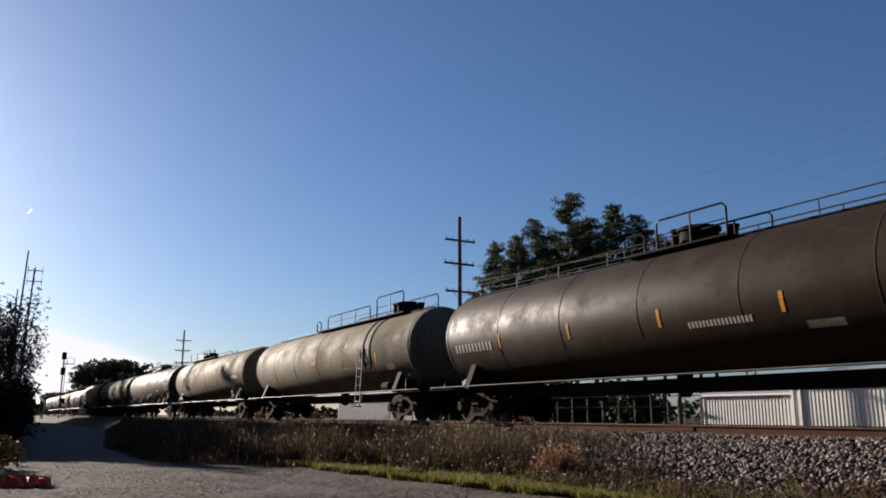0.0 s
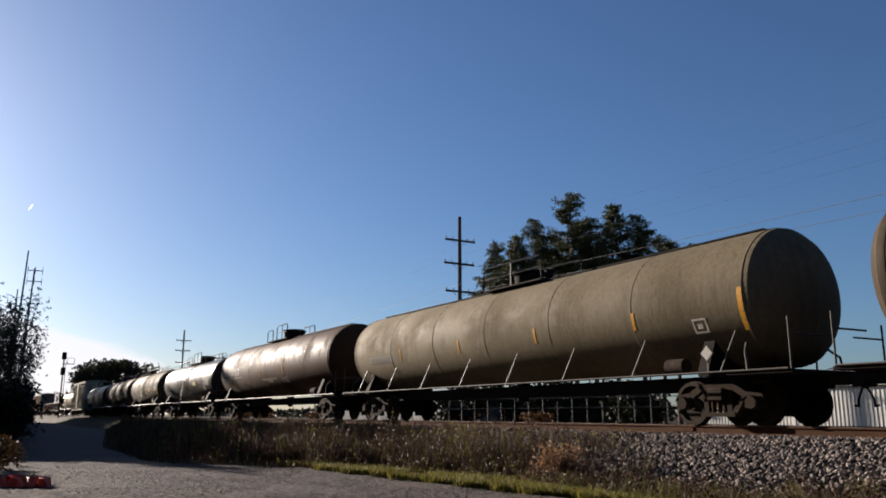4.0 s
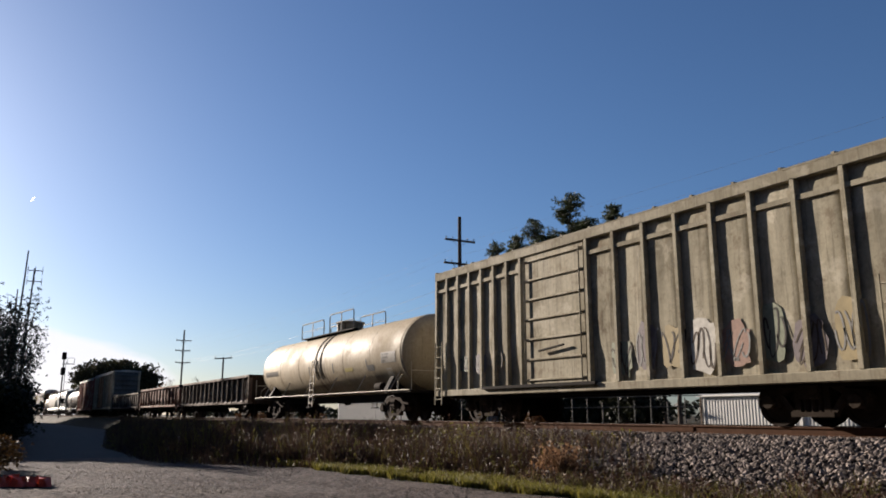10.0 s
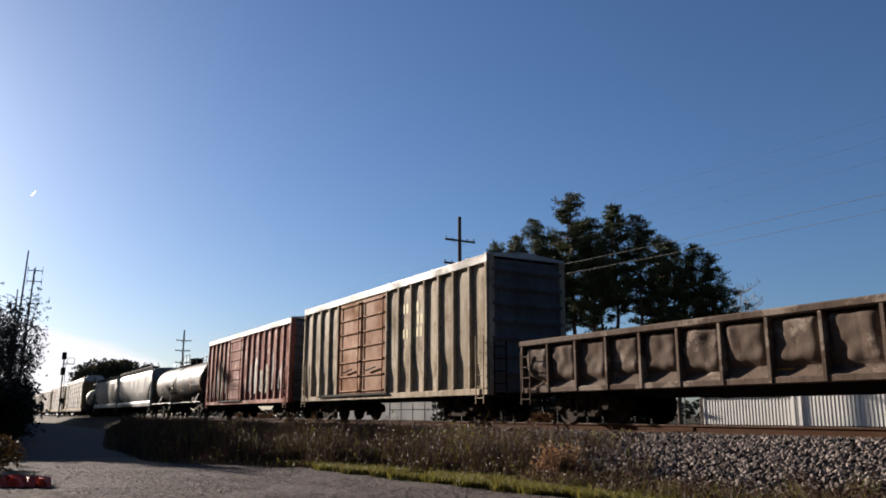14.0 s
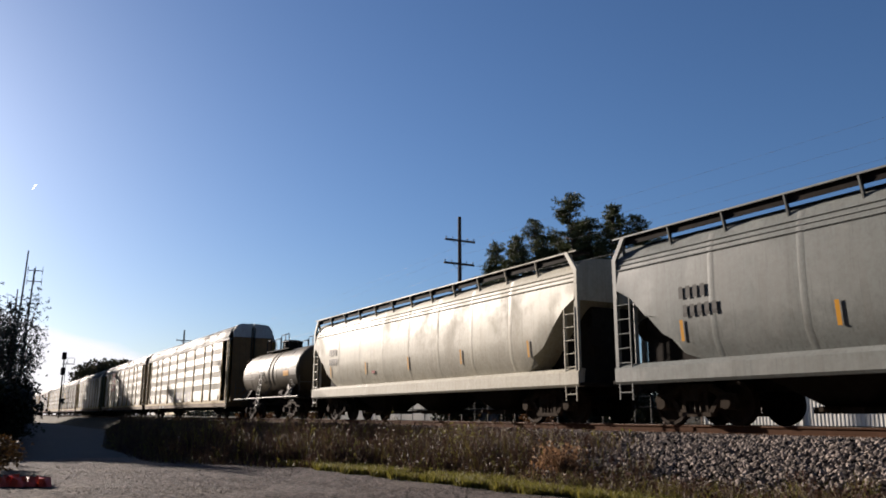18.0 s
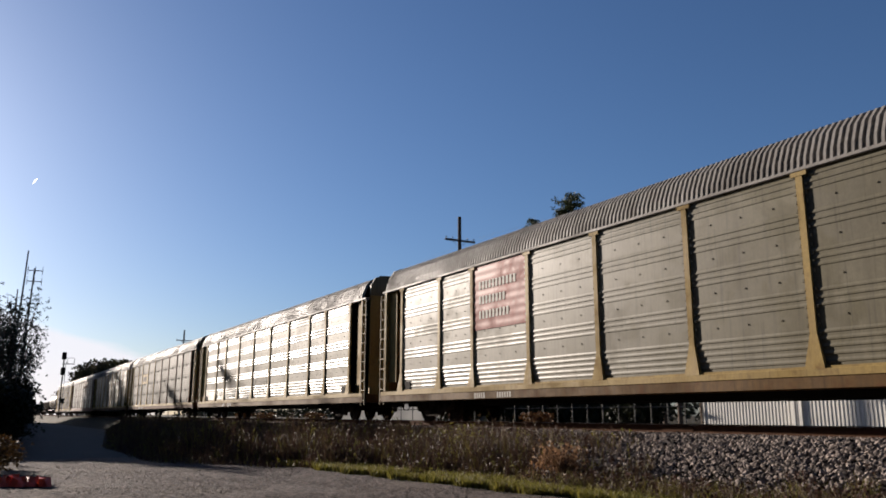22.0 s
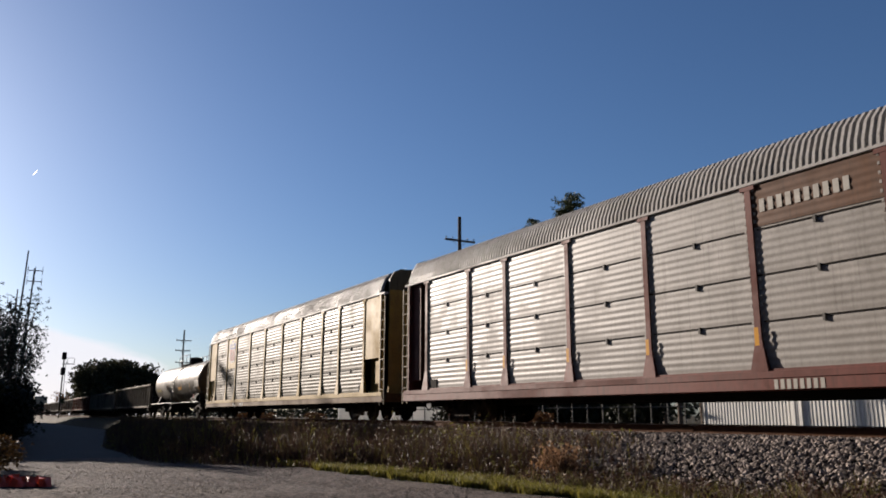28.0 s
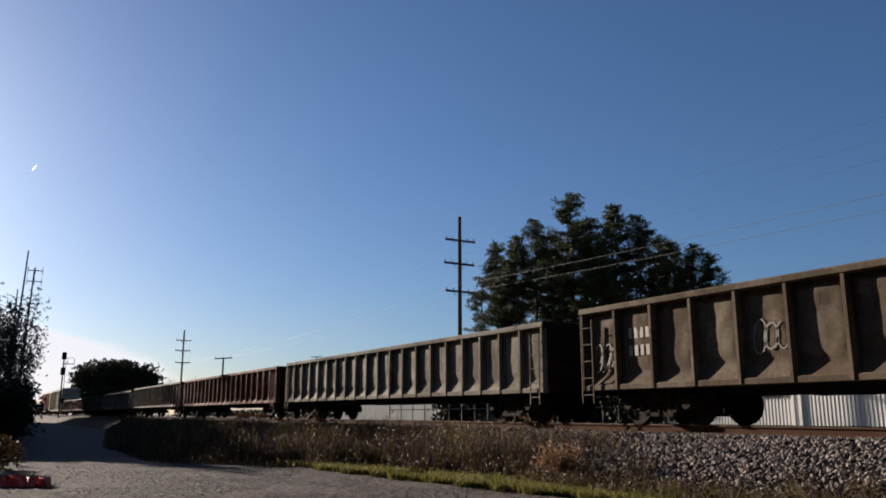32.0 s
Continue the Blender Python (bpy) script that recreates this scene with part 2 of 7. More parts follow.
def add_truck(car, x):
    bolster = stored("bolster", lambda: Geo().bevel_box(-0.18, 0.18, -1.15, 1.15, 0.5, 0.76).turned([(0.76, 0.25), (0.86, 0.25)], 16, "z").mesh("truck", TRUCK))
    t = part("truck", bolster, None, car, "cast steel two-axle truck", m=pose(x, 0, 0))
    sf, sp, wh = stored("sf", side_frame_mesh), stored("sp", spring_mesh), stored("wh", wheel_mesh)
    ax = stored("ax", lambda: Geo().turned([(-0.95, 0.07), (0.95, 0.07)], 10, "y").mesh("axle", WHEEL, 30))
    for s in (-1, 1):
        part("side_frame", sf, None, t, m=pose(0, s * 0.99, 0, 0, 0, 180 if s > 0 else 0))
        part("spring_nest", sp, None, t, m=pose(0, s * 0.99, 0))
        part("axle", ax, None, t, m=pose(s * 0.89, 0, 0.457))
        for w in (-1, 1):
            part("wheel", wh, None, t, m=pose(w * 0.89, s * 0.76, 0.457, 0, 0, 180 if s > 0 else 0))


def coupler_mesh():
    g = Geo()
    g.bevel_box(-0.1, 0.55, -0.09, 0.09, 0.78, 0.98, 0.02)
    g.prism([(0.5, -0.16), (0.5, 0.14), (0.66, 0.17), (0.78, 0.06), (0.74, 0.0), (0.68, 0.02), (0.68, -0.1), (0.6, -0.18)], 0.74, 1.02, "z")
    return g.mesh("coupler", TRUCK, 30)


def hose_mesh():
    return Geo().tube([(0.2, 0.25, 0.85), (0.45, 0.27, 0.72), (0.6, 0.2, 0.5), (0.7, 0.05, 0.38), (0.82, -0.02, 0.4)], 0.022, 6).mesh("air_hose", STEEL_DARK, 60)


def add_ends(car, half, trucks):
    """Couplers, hoses and trucks of a car whose body reaches +-half."""
    cp, hs = stored("cp", coupler_mesh), stored("hs", hose_mesh)
    for s in (-1, 1):
        part("coupler", cp, None, car, m=pose(s * half, 0, 0, 0, 0, 0 if s > 0 else 180))
        part("air_hose", hs, None, car, m=pose(s * half, 0, 0, 0, 0, 0 if s > 0 else 180))
        add_truck(car, s * trucks)


def ladder_geo(x, y, z0, z1, w=0.42, rungs=None, r=0.016, lean=0.0):
    """A ladder on a side at y; lean moves its top in y."""
    g = Geo()
    n = rungs or max(2, int((z1 - z0) / 0.36))
    for dx in (-w / 2, w / 2):
        g.tube([(x + dx, y, z0), (x + dx, y + lean, z1)], r * 1.3, 5)
    for i in range(n):
        k = (i + 0.5) / n
        g.tube([(x - w / 2, y + lean * k, z0 + (z1 - z0) * k), (x + w / 2, y + lean * k, z0 + (z1 - z0) * k)], r, 5)
    return g


def lettering_geo(x, z, h, n, surf, gap=0.68, aspect=0.45):
    """n plain bars in a line, each the size of one character, laid on a side; surf(x, z) gives the point."""
    g = Geo()
    w = h * aspect
    for i in range(n):
        x0 = x + i * w * (1 + gap)
        quad_on(g, x0, x0 + w, z, z + h, surf)
    return g


def quad_on(g, x0, x1, z0, z1, surf, rows=3, cols=1):
    g.sheet([[surf(x0 + (x1 - x0) * j / cols, z0 + (z1 - z0) * i / rows) for j in range(cols + 1)] for i in range(rows + 1)])


def ribbon_on(g, pts, w, surf):
    """A painted stroke through (x, z) points."""
    rows = []
    for i, (x, z) in enumerate(pts):
        a, b = pts[max(i - 1, 0)], pts[min(i + 1, len(pts) - 1)]
        dx, dz = b[0] - a[0], b[1] - a[1]
        d = math.hypot(dx, dz) or 1
        rows.append([surf(x - dz / d * w / 2, z + dx / d * w / 2), surf(x + dz / d * w / 2, z - dx / d * w / 2)])
    g.sheet(rows)


def scribble_geo(x, z, w, h, seed, surf, strokes=5, thick=0.04):
    """Loose spray-painted loops that form no letters."""
    rnd = random.Random(seed)
    g = Geo()
    for k in range(strokes):
        cx = x + w * (k + 0.5) / strokes
        a0, turns = rnd.uniform(0, 6.28), rnd.uniform(0.5, 1.1)
        rx, rz = w / strokes * rnd.uniform(0.3, 0.62), h * rnd.uniform(0.28, 0.5)
        sk = rnd.uniform(-0.3, 0.5)
        pts = []
        for i in range(15):
            a = a0 + turns * 6.28 * i / 14
            zz = rz * math.sin(a)
            pts.append((cx + rx * math.cos(a) + sk * zz, z + h / 2 + zz))
        ribbon_on(g, pts, thick * rnd.uniform(0.7, 1.3), surf)
    return g


def blob_geo(x, z, w, h, seed, surf):
    """One spray-painted field with a wavering outline."""
    rnd = random.Random(seed)
    g = Geo()
    ring = []
    for k in range(18):
        a = 6.283 * k / 18
        q = 0.78 + 0.3 * rnd.random()
        sx, sz = math.copysign(abs(math.cos(a)) ** 0.6, math.cos(a)), math.copysign(abs(math.sin(a)) ** 0.6, math.sin(a))
        ring.append(surf(x + w / 2 + sx * w / 2 * q, z + h / 2 + sz * h / 2 * q))
    g.add([surf(x + w / 2, z + h / 2)] + ring, [(0, k + 1, (k + 1) % 18 + 1) for k in range(18)])
    return g


# ---- tank cars ----
def tank_car(length, mat, label, radius=1.46, middle=2.62, deck="wide", bands=1, rail_mat=None, top_rail=False, stripes=5, marks=(), panels=(), scrawl=(), stripe_mat=None, ladder_x=0.0, head_mat=None, dome=0.46, ring=False, placard=True, mark_mat=None, struts=0, walkway=True, ladder=True, stripe_at=None, rails=None, dome_x=None, band_x=None, diamonds=(), squares=()):
    car = thing("tank_car", label, "tank car", "cars of the freight train")
    h, r, zc = length / 2, radius, middle
    rail_mat = rail_mat or GREY_RAIL
    top = zc + r

    def surf(x, z):
        q = min(0.999, abs(z - zc) / r)
        return (x, -(r + 0.008) * math.sqrt(1 - q * q), z)
    prof = [(-h + 0.6 * (1 - math.sqrt(max(0, 1 - (k / 8) ** 2))), r * max(0.02, k / 8)) for k in range(8)] + [(-h + 0.5, r * 0.985), (-h + 0.62, r)]
    full = prof + [(-x, q) for x, q in reversed(prof)]
    part("shell", Geo().turned(full, 48, "x", (0, 0, zc)), mat, car, smooth=28)
    for x in [-h + 0.64, *[(-h + 0.64) + (length - 1.28) * k / 6 for k in range(1, 6)], h - 0.64]:
        part("weld_seam", Geo().turned([(x - 0.03, r - 0.01), (x - 0.02, r + 0.007), (x + 0.02, r + 0.007), (x + 0.03, r - 0.01)], 48, "x", (0, 0, zc)), mat, car, smooth=40)
    part("centre_sill", Geo().bevel_box(-h - 0.1, h + 0.1, -0.18, 0.18, 0.72, 1.06, 0.03), STEEL_DARK, car)
    tx = h - 1.75
    for s in (-1, 1):
        part("saddle", Geo().prism([(-1.42, 1.0), (1.42, 1.0), (1.42, 1.12), (1.15, zc - r * 0.58), (-1.15, zc - r * 0.58), (-1.42, 1.12)], s * tx - 0.14, s * tx + 0.14), STEEL_DARK, car)
        part("end_platform", Geo().bevel_box(*sorted((s * (h - 1.1), s * (h + 0.42))), -1.52, 1.52, 0.98, 1.05, 0.01), STEEL_DARK, car)
        for y in (-1, 1):
            g = Geo()
            g.tube([(s * (h + 0.38), y * 1.48, 1.05), (s * (h + 0.38), y * 1.48, 2.02)], 0.02, 6)
            g.tube([(s * (h + 0.38), y * 1.48, 1.72), (s * (h + 0.38), y * 0.5, 1.72)], 0.02, 6)
            part("end_handrail", g, rail_mat, car, smooth=60)
        part("side_rail", Geo().tube([(-h - 0.35, s * 1.54, 1.06), (h + 0.35, s * 1.54, 1.06)], 0.026, 6), rail_mat, car, smooth=60)
        for k in range(struts):
            x = -h + 1.2 + (length - 2.4) * k / (struts - 1)
            part("rail_bracket", Geo().tube([(x, s * 1.54, 1.06), (x + 0.22, s * r * 0.87, zc - r * 0.5)], 0.022, 5), rail_mat, car, smooth=60)
        for e in (-1, 1):
            part("corner_post", Geo().tube([(e * (h - 0.55), s * 1.53, 1.05), (e * (h - 0.6), s * 1.5, 1.42), (e * (h - 0.75), s * 1.26, 1.62)], 0.028, 6), rail_mat, car, smooth=60)
        if ladder:
            part("ladder", ladder_geo(ladder_x, s * 1.58, 0.55, zc + 0.15, 0.44, 7, 0.018, -s * (1.58 - r - 0.03)), rail_mat, car, smooth=60)
            part("tread_step", Geo().box(ladder_x - 0.26, ladder_x + 0.26, *sorted((s * 1.5, s * 1.68)), 0.5, 0.54), STEEL_DARK, car)
            part("ladder_brace", Geo().tube([(ladder_x + 0.22, s * 1.6, 0.54), (ladder_x + 0.55, s * 1.52, 1.06)], 0.018, 5), rail_mat, car, smooth=60)
        for b in range(bands):
            g = Geo()
            rows = []
            for k in range(17):
                a = math.radians(92 - 7.6 * k)
                for_x = (ladder_x if band_x is None else band_x) + (b - (bands - 1) / 2) * 0.6
                rows.append([(for_x - 0.045, s * (r + 0.012) * math.cos(a), zc + (r + 0.012) * math.sin(a)), (for_x - 0.045, s * (r + 0.03) * math.cos(a), zc + (r + 0.03) * math.sin(a)), (for_x + 0.045, s * (r + 0.03) * math.cos(a), zc + (r + 0.03) * math.sin(a)), (for_x + 0.045, s * (r + 0.012) * math.cos(a), zc + (r + 0.012) * math.sin(a))])
            g.sheet(rows, True)
            part("ladder_guard_band", g, STEEL_DARK, car, smooth=40)
    # loading platform, dome and railings
    if deck:
        dx = ladder_x if dome_x is None else dome_x
        top_mat = rail_mat if rail_mat is not GREY_RAIL else RAIL_DARK
        pw = 2.4 if deck == "wide" else 1.7
        runs = rails or ((dx - pw / 2, dx + pw / 2, 0.78, 3),)
        lo, hi = min(q[0] for q in runs), max(q[1] for q in runs)
        for e in (-1, 1):
            part("top_platform", Geo().box(lo, hi, *sorted((e * 0.3, e * 0.78)), top - 0.06, top - 0.02), STEEL_DARK, car)
            for x0, x1, rh, posts in runs:
                y, z0 = e * 0.76, top - 0.05
                g = Geo()
                g.tube([(x0, y, z0), (x0, y, z0 + rh - 0.1), (x0 + 0.1, y, z0 + rh), (x1 - 0.1, y, z0 + rh), (x1, y, z0 + rh - 0.1), (x1, y, z0)], 0.026, 6)
                for k in range(1, posts - 1):
                    x = x0 + (x1 - x0) * k / (posts - 1)
                    g.tube([(x, y, z0), (x, y, z0 + rh)], 0.024, 5)
                if posts > 2:
                    g.tube([(x0, y, z0 + rh * 0.5), (x1, y, z0 + rh * 0.5)], 0.014, 5)
                part("platform_railing", g, top_mat, car, smooth=60)
        part("manway", Geo().turned([(top - 0.25, dome), (top + 0.36, dome), (top + 0.38, dome + 0.06), (top + 0.45, dome + 0.06), (top + 0.5, dome * 0.8), (top + 0.54, 0.05)], 20, "z", (dx, 0, 0)), head_mat or STEEL_DARK, car, smooth=35)
        for k, (ox, oy, q, hh) in enumerate(((-0.75, 0.2, 0.13, 0.34), (-0.45, -0.3, 0.1, 0.4), (0.9, 0.1, 0.12, 0.3))):
            part("valve", Geo().turned([(top - 0.2, q), (top + hh, q), (top + hh + 0.02, q * 1.3), (top + hh + 0.08, q * 1.3), (top + hh + 0.1, q * 0.4)], 12, "z", (dx + ox, oy, 0)), head_mat or STEEL_DARK, car, smooth=35)
    if walkway:
        part("top_walkway", Geo().box(-h + 0.9, h - 0.9, -0.28, 0.28, top + 0.0, top + 0.035), STEEL_DARK, car)
    if top_rail:
        for y in (-0.4, 0.4):
            g = Geo()
            g.tube([(-h + 1.0, y, top), (-h + 1.05, y, top + 0.32), (h - 1.05, y, top + 0.32), (h - 1.0, y, top)], 0.018, 5)
            for k in range(1, 8):
                x = -h + 1 + (length - 2) * k / 8
                g.tube([(x, y, top - 0.05), (x, y, top + 0.32)], 0.014, 5)
            part("top_handrail", g, RAIL_DARK, car, smooth=60)
    for k in range(len(stripe_at) if stripe_at else stripes):
        x = stripe_at[k] if stripe_at else -h + 1.3 + (length - 2.6) * k / max(1, stripes - 1)
        g = Geo()
        quad_on(g, x - 0.045, x + 0.045, zc - 0.5, zc - 0.1, surf)
        part("reflector_stripe", g, stripe_mat or YELLOW_MARK, car)
    for x, z, hh, n in marks:
        part("lettering", lettering_geo(x, z, hh, n, surf), mark_mat or WHITE_MARK, car)
    for x, z, w, hh, pm in panels:
        g = Geo()
        quad_on(g, x, x + w, z, z + hh, surf, 5)
        plate = part("stencil_panel", g, pm, car)
        if w > 1.0 and hh > 0.3:
            def over(px, pz):
                p = surf(px, pz)
                return (px, p[1] - 0.006, pz)
            for k in range(3):
                part("stencil_text", lettering_geo(x + 0.08, z + hh * (0.72 - 0.29 * k), hh * 0.17, int(w * (5.2 - k)), over, 0.3, 1.0), DARK_MARK, plate)
    if ring:
        g = Geo()
        quad_on(g, h - 0.74, h - 0.62, zc - 0.75, zc + 0.1, surf, 6)
        part("end_stripe", g, YELLOW_MARK, car)
    if placard:
        for x, z, q in squares or ((h - 2.0, zc - 0.72, 0.3),):
            g = Geo()
            for a0, a1, b0, b1 in ((0, q * 1.25, 0, 0.04), (0, q * 1.25, q - 0.04, q), (0, 0.04, 0.04, q - 0.04), (q * 1.25 - 0.04, q * 1.25, 0.04, q - 0.04), (q * 0.4, q * 0.85, q * 0.3, q * 0.65)):
                quad_on(g, x + a0, x + a1, z + b0, z + b1, surf, 1)
            part("placard_frame", g, WHITE_MARK, car)
    for x, z, pm in diamonds:
        # hazard placard in a holder on the side rail
        g = Geo().add([(x, -1.56, z - 0.15), (x + 0.15, -1.56, z), (x, -1.56, z + 0.15), (x - 0.15, -1.56, z)], [(0, 1, 2, 3)])
        sign = part("placard", g, pm, car)
        part("placard_holder", Geo().prism([(x, z - 0.17), (x + 0.17, z), (x, z + 0.17), (x - 0.17, z)], -1.555, -1.54, "y").box(x - 0.02, x + 0.02, -1.55, -1.535, 1.06, z - 0.2), GREY_RAIL, sign)
    for x, z, w, hh, seed in scrawl:
        part("graffiti", scribble_geo(x, z, w, hh, seed, surf, max(5, int(w / 0.2)), 0.028), GRAFFITI, car)
    part("brake_cylinder", Geo().turned([(h - 2.9, 0.1), (h - 2.9, 0.17), (h - 2.4, 0.17), (h - 2.4, 0.06)], 12, "x", (0, -1.2, 1.24)), TRUCK, car, smooth=35)
    part("outlet_valve", Geo().turned([(0.62, 0.1), (0.7, 0.16), (zc - r + 0.06, 0.2)], 12, "z"), STEEL_DARK, car, smooth=35)
    add_ends(car, h + 0.25, tx)
    return car


# ---- box cars ----
def flat_side(y):
    return lambda x, z: (x, y, z)


def box_car(length, mat, label, top=4.78, bottom=0.78, posts=(7, 8), door=(-0.9, 2.4, 1), door_mat=None, roof_mat=None, end_mat=None, belt=True, half_w=1.5, panels=(), marks=(), scrawl=(), seed=1, sill_mat=None, chord_mat=None):
    car = thing("box_car", label, "box car", "cars of the freight train")
    rnd = random.Random(seed)
    h, w = length / 2, half_w
    body_w = w - 0.12
    sill_mat = sill_mat or mat
    part("body", Geo().box(-h + 0.08, h - 0.08, -body_w, body_w, bottom + 0.1, top - 0.1), mat, car)
    dx, dw, leaves = door
    for s in (-1, 1):
        part("side_sill", Geo().bevel_box(-h, h, *sorted((s * (body_w - 0.05), s * w)), bottom, bottom + 0.2, 0.02), sill_mat, car)
        part("top_chord", Geo().bevel_box(-h, h, *sorted((s * (body_w - 0.05), s * w)), top - 0.24, top, 0.02), chord_mat or mat, car)
        edges = [(-h + 0.06, dx - dw / 2 - 0.12, posts[0]), (dx + dw / 2 + 0.12, h - 0.06, posts[1])]
        for a, b, n in edges:
            for k in range(n):
                x = a + (b - a) * k / (n - 1)
                pr = [(x - 0.08, s * (body_w - 0.01)), (x - 0.045, s * w), (x + 0.045, s * w), (x + 0.08, s * (body_w - 0.01))]
                part("side_post", Geo().prism(pr, bottom + 0.2, top - 0.2, "z"), mat, car)
                if k < n - 1:
                    st = (b - a) / (n - 1)
                    me = gondola_panel_mesh(st - 0.13, top - bottom - 0.46, 0.035, mat, (k * 5 + n) % 9)
                    part("side_panel", me, None, car, m=pose(x + st / 2, s * (body_w + 0.002), bottom + 0.2, 0, 0, 0 if s < 0 else 180))
            if belt:
                part("belt_rail", Geo().box(a, b, *sorted((s * body_w, s * (body_w + 0.09))), top - 0.64, top - 0.54), mat, car)
        for k in range(leaves):
            lw = dw / leaves
            x0 = dx - dw / 2 + lw * k
            leaf = part("door", Geo().box(x0 + 0.02, x0 + lw - 0.02, *sorted((s * body_w, s * (w - 0.05))), bottom + 0.22, top - 0.22), door_mat or mat, car)
            for j in range(7):
                z = bottom + 0.35 + (top - bottom - 0.75) * j / 6
                part("door_rib", Geo().bevel_box(x0 + 0.06, x0 + lw - 0.06, *sorted((s * (w - 0.06), s * (w - 0.005))), z - 0.03, z + 0.03, 0.012), door_mat or mat, leaf)
            for xx in (x0 + 0.12, x0 + lw - 0.12):
                part("lock_rod", Geo().tube([(xx, s * (w + 0.015), bottom + 0.25), (xx, s * (w + 0.015), top - 0.35)], 0.022, 6), door_mat or mat, leaf, smooth=60)
            part("door_handle", Geo().tube([(x0 + lw * 0.3, s * (w + 0.04), bottom + 1.1), (x0 + lw * 0.7, s * (w + 0.04), bottom + 1.2)], 0.03, 6), STEEL_DARK, leaf, smooth=60)
        part("door_track", Geo().box(dx - dw / 2 - 2.0, dx + dw / 2 + 0.4, *sorted((s * (w - 0.03), s * (w + 0.08))), bottom + 0.16, bottom + 0.24), STEEL_DARK, car)
    ridge = 0.16
    part("roof", Geo().prism([(-w, top - 0.01), (w, top - 0.01), (w, top + 0.03), (0, top + ridge), (-w, top + 0.03)], -h, h), roof_mat or mat, car)
    n = max(6, int(length / 1.1))
    for k in range(n + 1):
        x = -h + 0.05 + (length - 0.1) * k / n
        part("roof_seam", Geo().prism([(-w, top + 0.025), (0, top + ridge - 0.005), (w, top + 0.025), (w, top + 0.07), (0, top + ridge + 0.045), (-w, top + 0.07)], x - 0.035, x + 0.035), roof_mat or mat, car)
    for e in (-1, 1):
        g = Geo()
        pr = []
        zs = np.linspace(bottom + 0.1, top - 0.1, 61)
        for z in zs:
            k = (z - bottom) / 0.52
            pr.append((z, 0.09 * max(0.0, math.sin(2 * math.pi * k))))
        g.sheet([[(e * (h - 0.02 + d), -body_w + 0.05, z) for z, d in pr], [(e * (h - 0.02 + d), body_w - 0.05, z) for z, d in pr]])
        part("end_wall", g, end_mat or mat, car, smooth=30)
        for y in (-body_w + 0.03, body_w - 0.03):
            part("corner_post", Geo().box(*sorted((e * (h - 0.12), e * (h + 0.05))), y - 0.1, y + 0.1, bottom, top), mat, car)
        part("end_ladder", ladder_geo(0, 0, bottom - 0.2, bottom + 1.6, 0.42, 5), STEEL_DARK, car, smooth=60, m=pose(e * (h + 0.1), -1.1, 0, 0, 0, 90))
    for s in (-1, 1):
        for e in (-1, 1):
            part("ladder", ladder_geo(e * (h - 0.34), s * (w + 0.05), bottom - 0.25, bottom + 1.75, 0.42, 6), mat, car, smooth=60)
    part("underframe", Geo().bevel_box(-h, h, -0.35, 0.35, 0.7, bottom + 0.12, 0.03).box(-h + 0.4, h - 0.4, -1.1, 1.1, 0.72, bottom + 0.05), STEEL_DARK, car)
    plate = flat_side(-body_w - 0.045)
    for x, z, pw, ph, pm in panels:
        g = Geo()
        quad_on(g, x, x + pw, z, z + ph, plate, 1)
        part("painted_patch", g, pm, car)
    for x, z, hh, nn, pm in marks:
        part("lettering", lettering_geo(x, z, hh, nn, plate), pm, car)
    for x, z, pw, ph, sd in scrawl:
        fill = part("graffiti_fill", blob_geo(x, z, pw, ph, sd, plate), SPRAY_FILL[sd % 5], car)
        part("graffiti_outline", scribble_geo(x + 0.04, z + 0.05, pw - 0.08, ph * 0.85, sd, flat_side(-body_w - 0.05), 4, 0.032), SPRAY[(1, 0, 3)[sd % 3]], fill)
    add_ends(car, h + 0.15, h - 2.35)
    return car


# ---- gondolas ----
def gondola_panel_mesh(w, hgt, bulge, mat, key, flare=0.0):
    """One side sheet pushed outwards by years of loading."""
    def make():
        rnd = random.Random(key)
        n, mz = 16, 20
        low = 0.17 + 0.05 * math.sin(key * 2.3)
        rows = []
        for i in range(mz + 1):
            row = []
            for j in range(n + 1):
                a, b = j / n, i / mz
                ea = min(1.0, a / 0.2, (1 - a) / 0.2)
                eb = min(1.0, max(0.0, b - low) / 0.16, (1 - b) / 0.12)
                pil = math.sin(math.pi / 2 * max(0.0, ea)) ** 0.8 * math.sin(math.pi / 2 * max(0.0, eb)) ** 0.8
                dent = noise.noise(Vector((a * 1.7, b * 1.9, key * 3.1))) + 0.6 * noise.noise(Vector((a * 4.5, b * 5, key * 7.7)))
                d = bulge * pil * (0.95 + 0.35 * dent) + flare * max(0.0, 1 - b / (low + 0.04)) ** 1.3
                row.append((-w / 2 + w * a, -d, hgt * b))
            rows.append(row)
        g = Geo().sheet(rows)
        g.sheet([[(x, 0.03, z) for x, y, z in row] for row in rows])
        return g.mesh("side_panel", mat, 50)
    return stored(("gp", round(w, 2), round(hgt, 2), bulge, flare, mat.name, key), make)


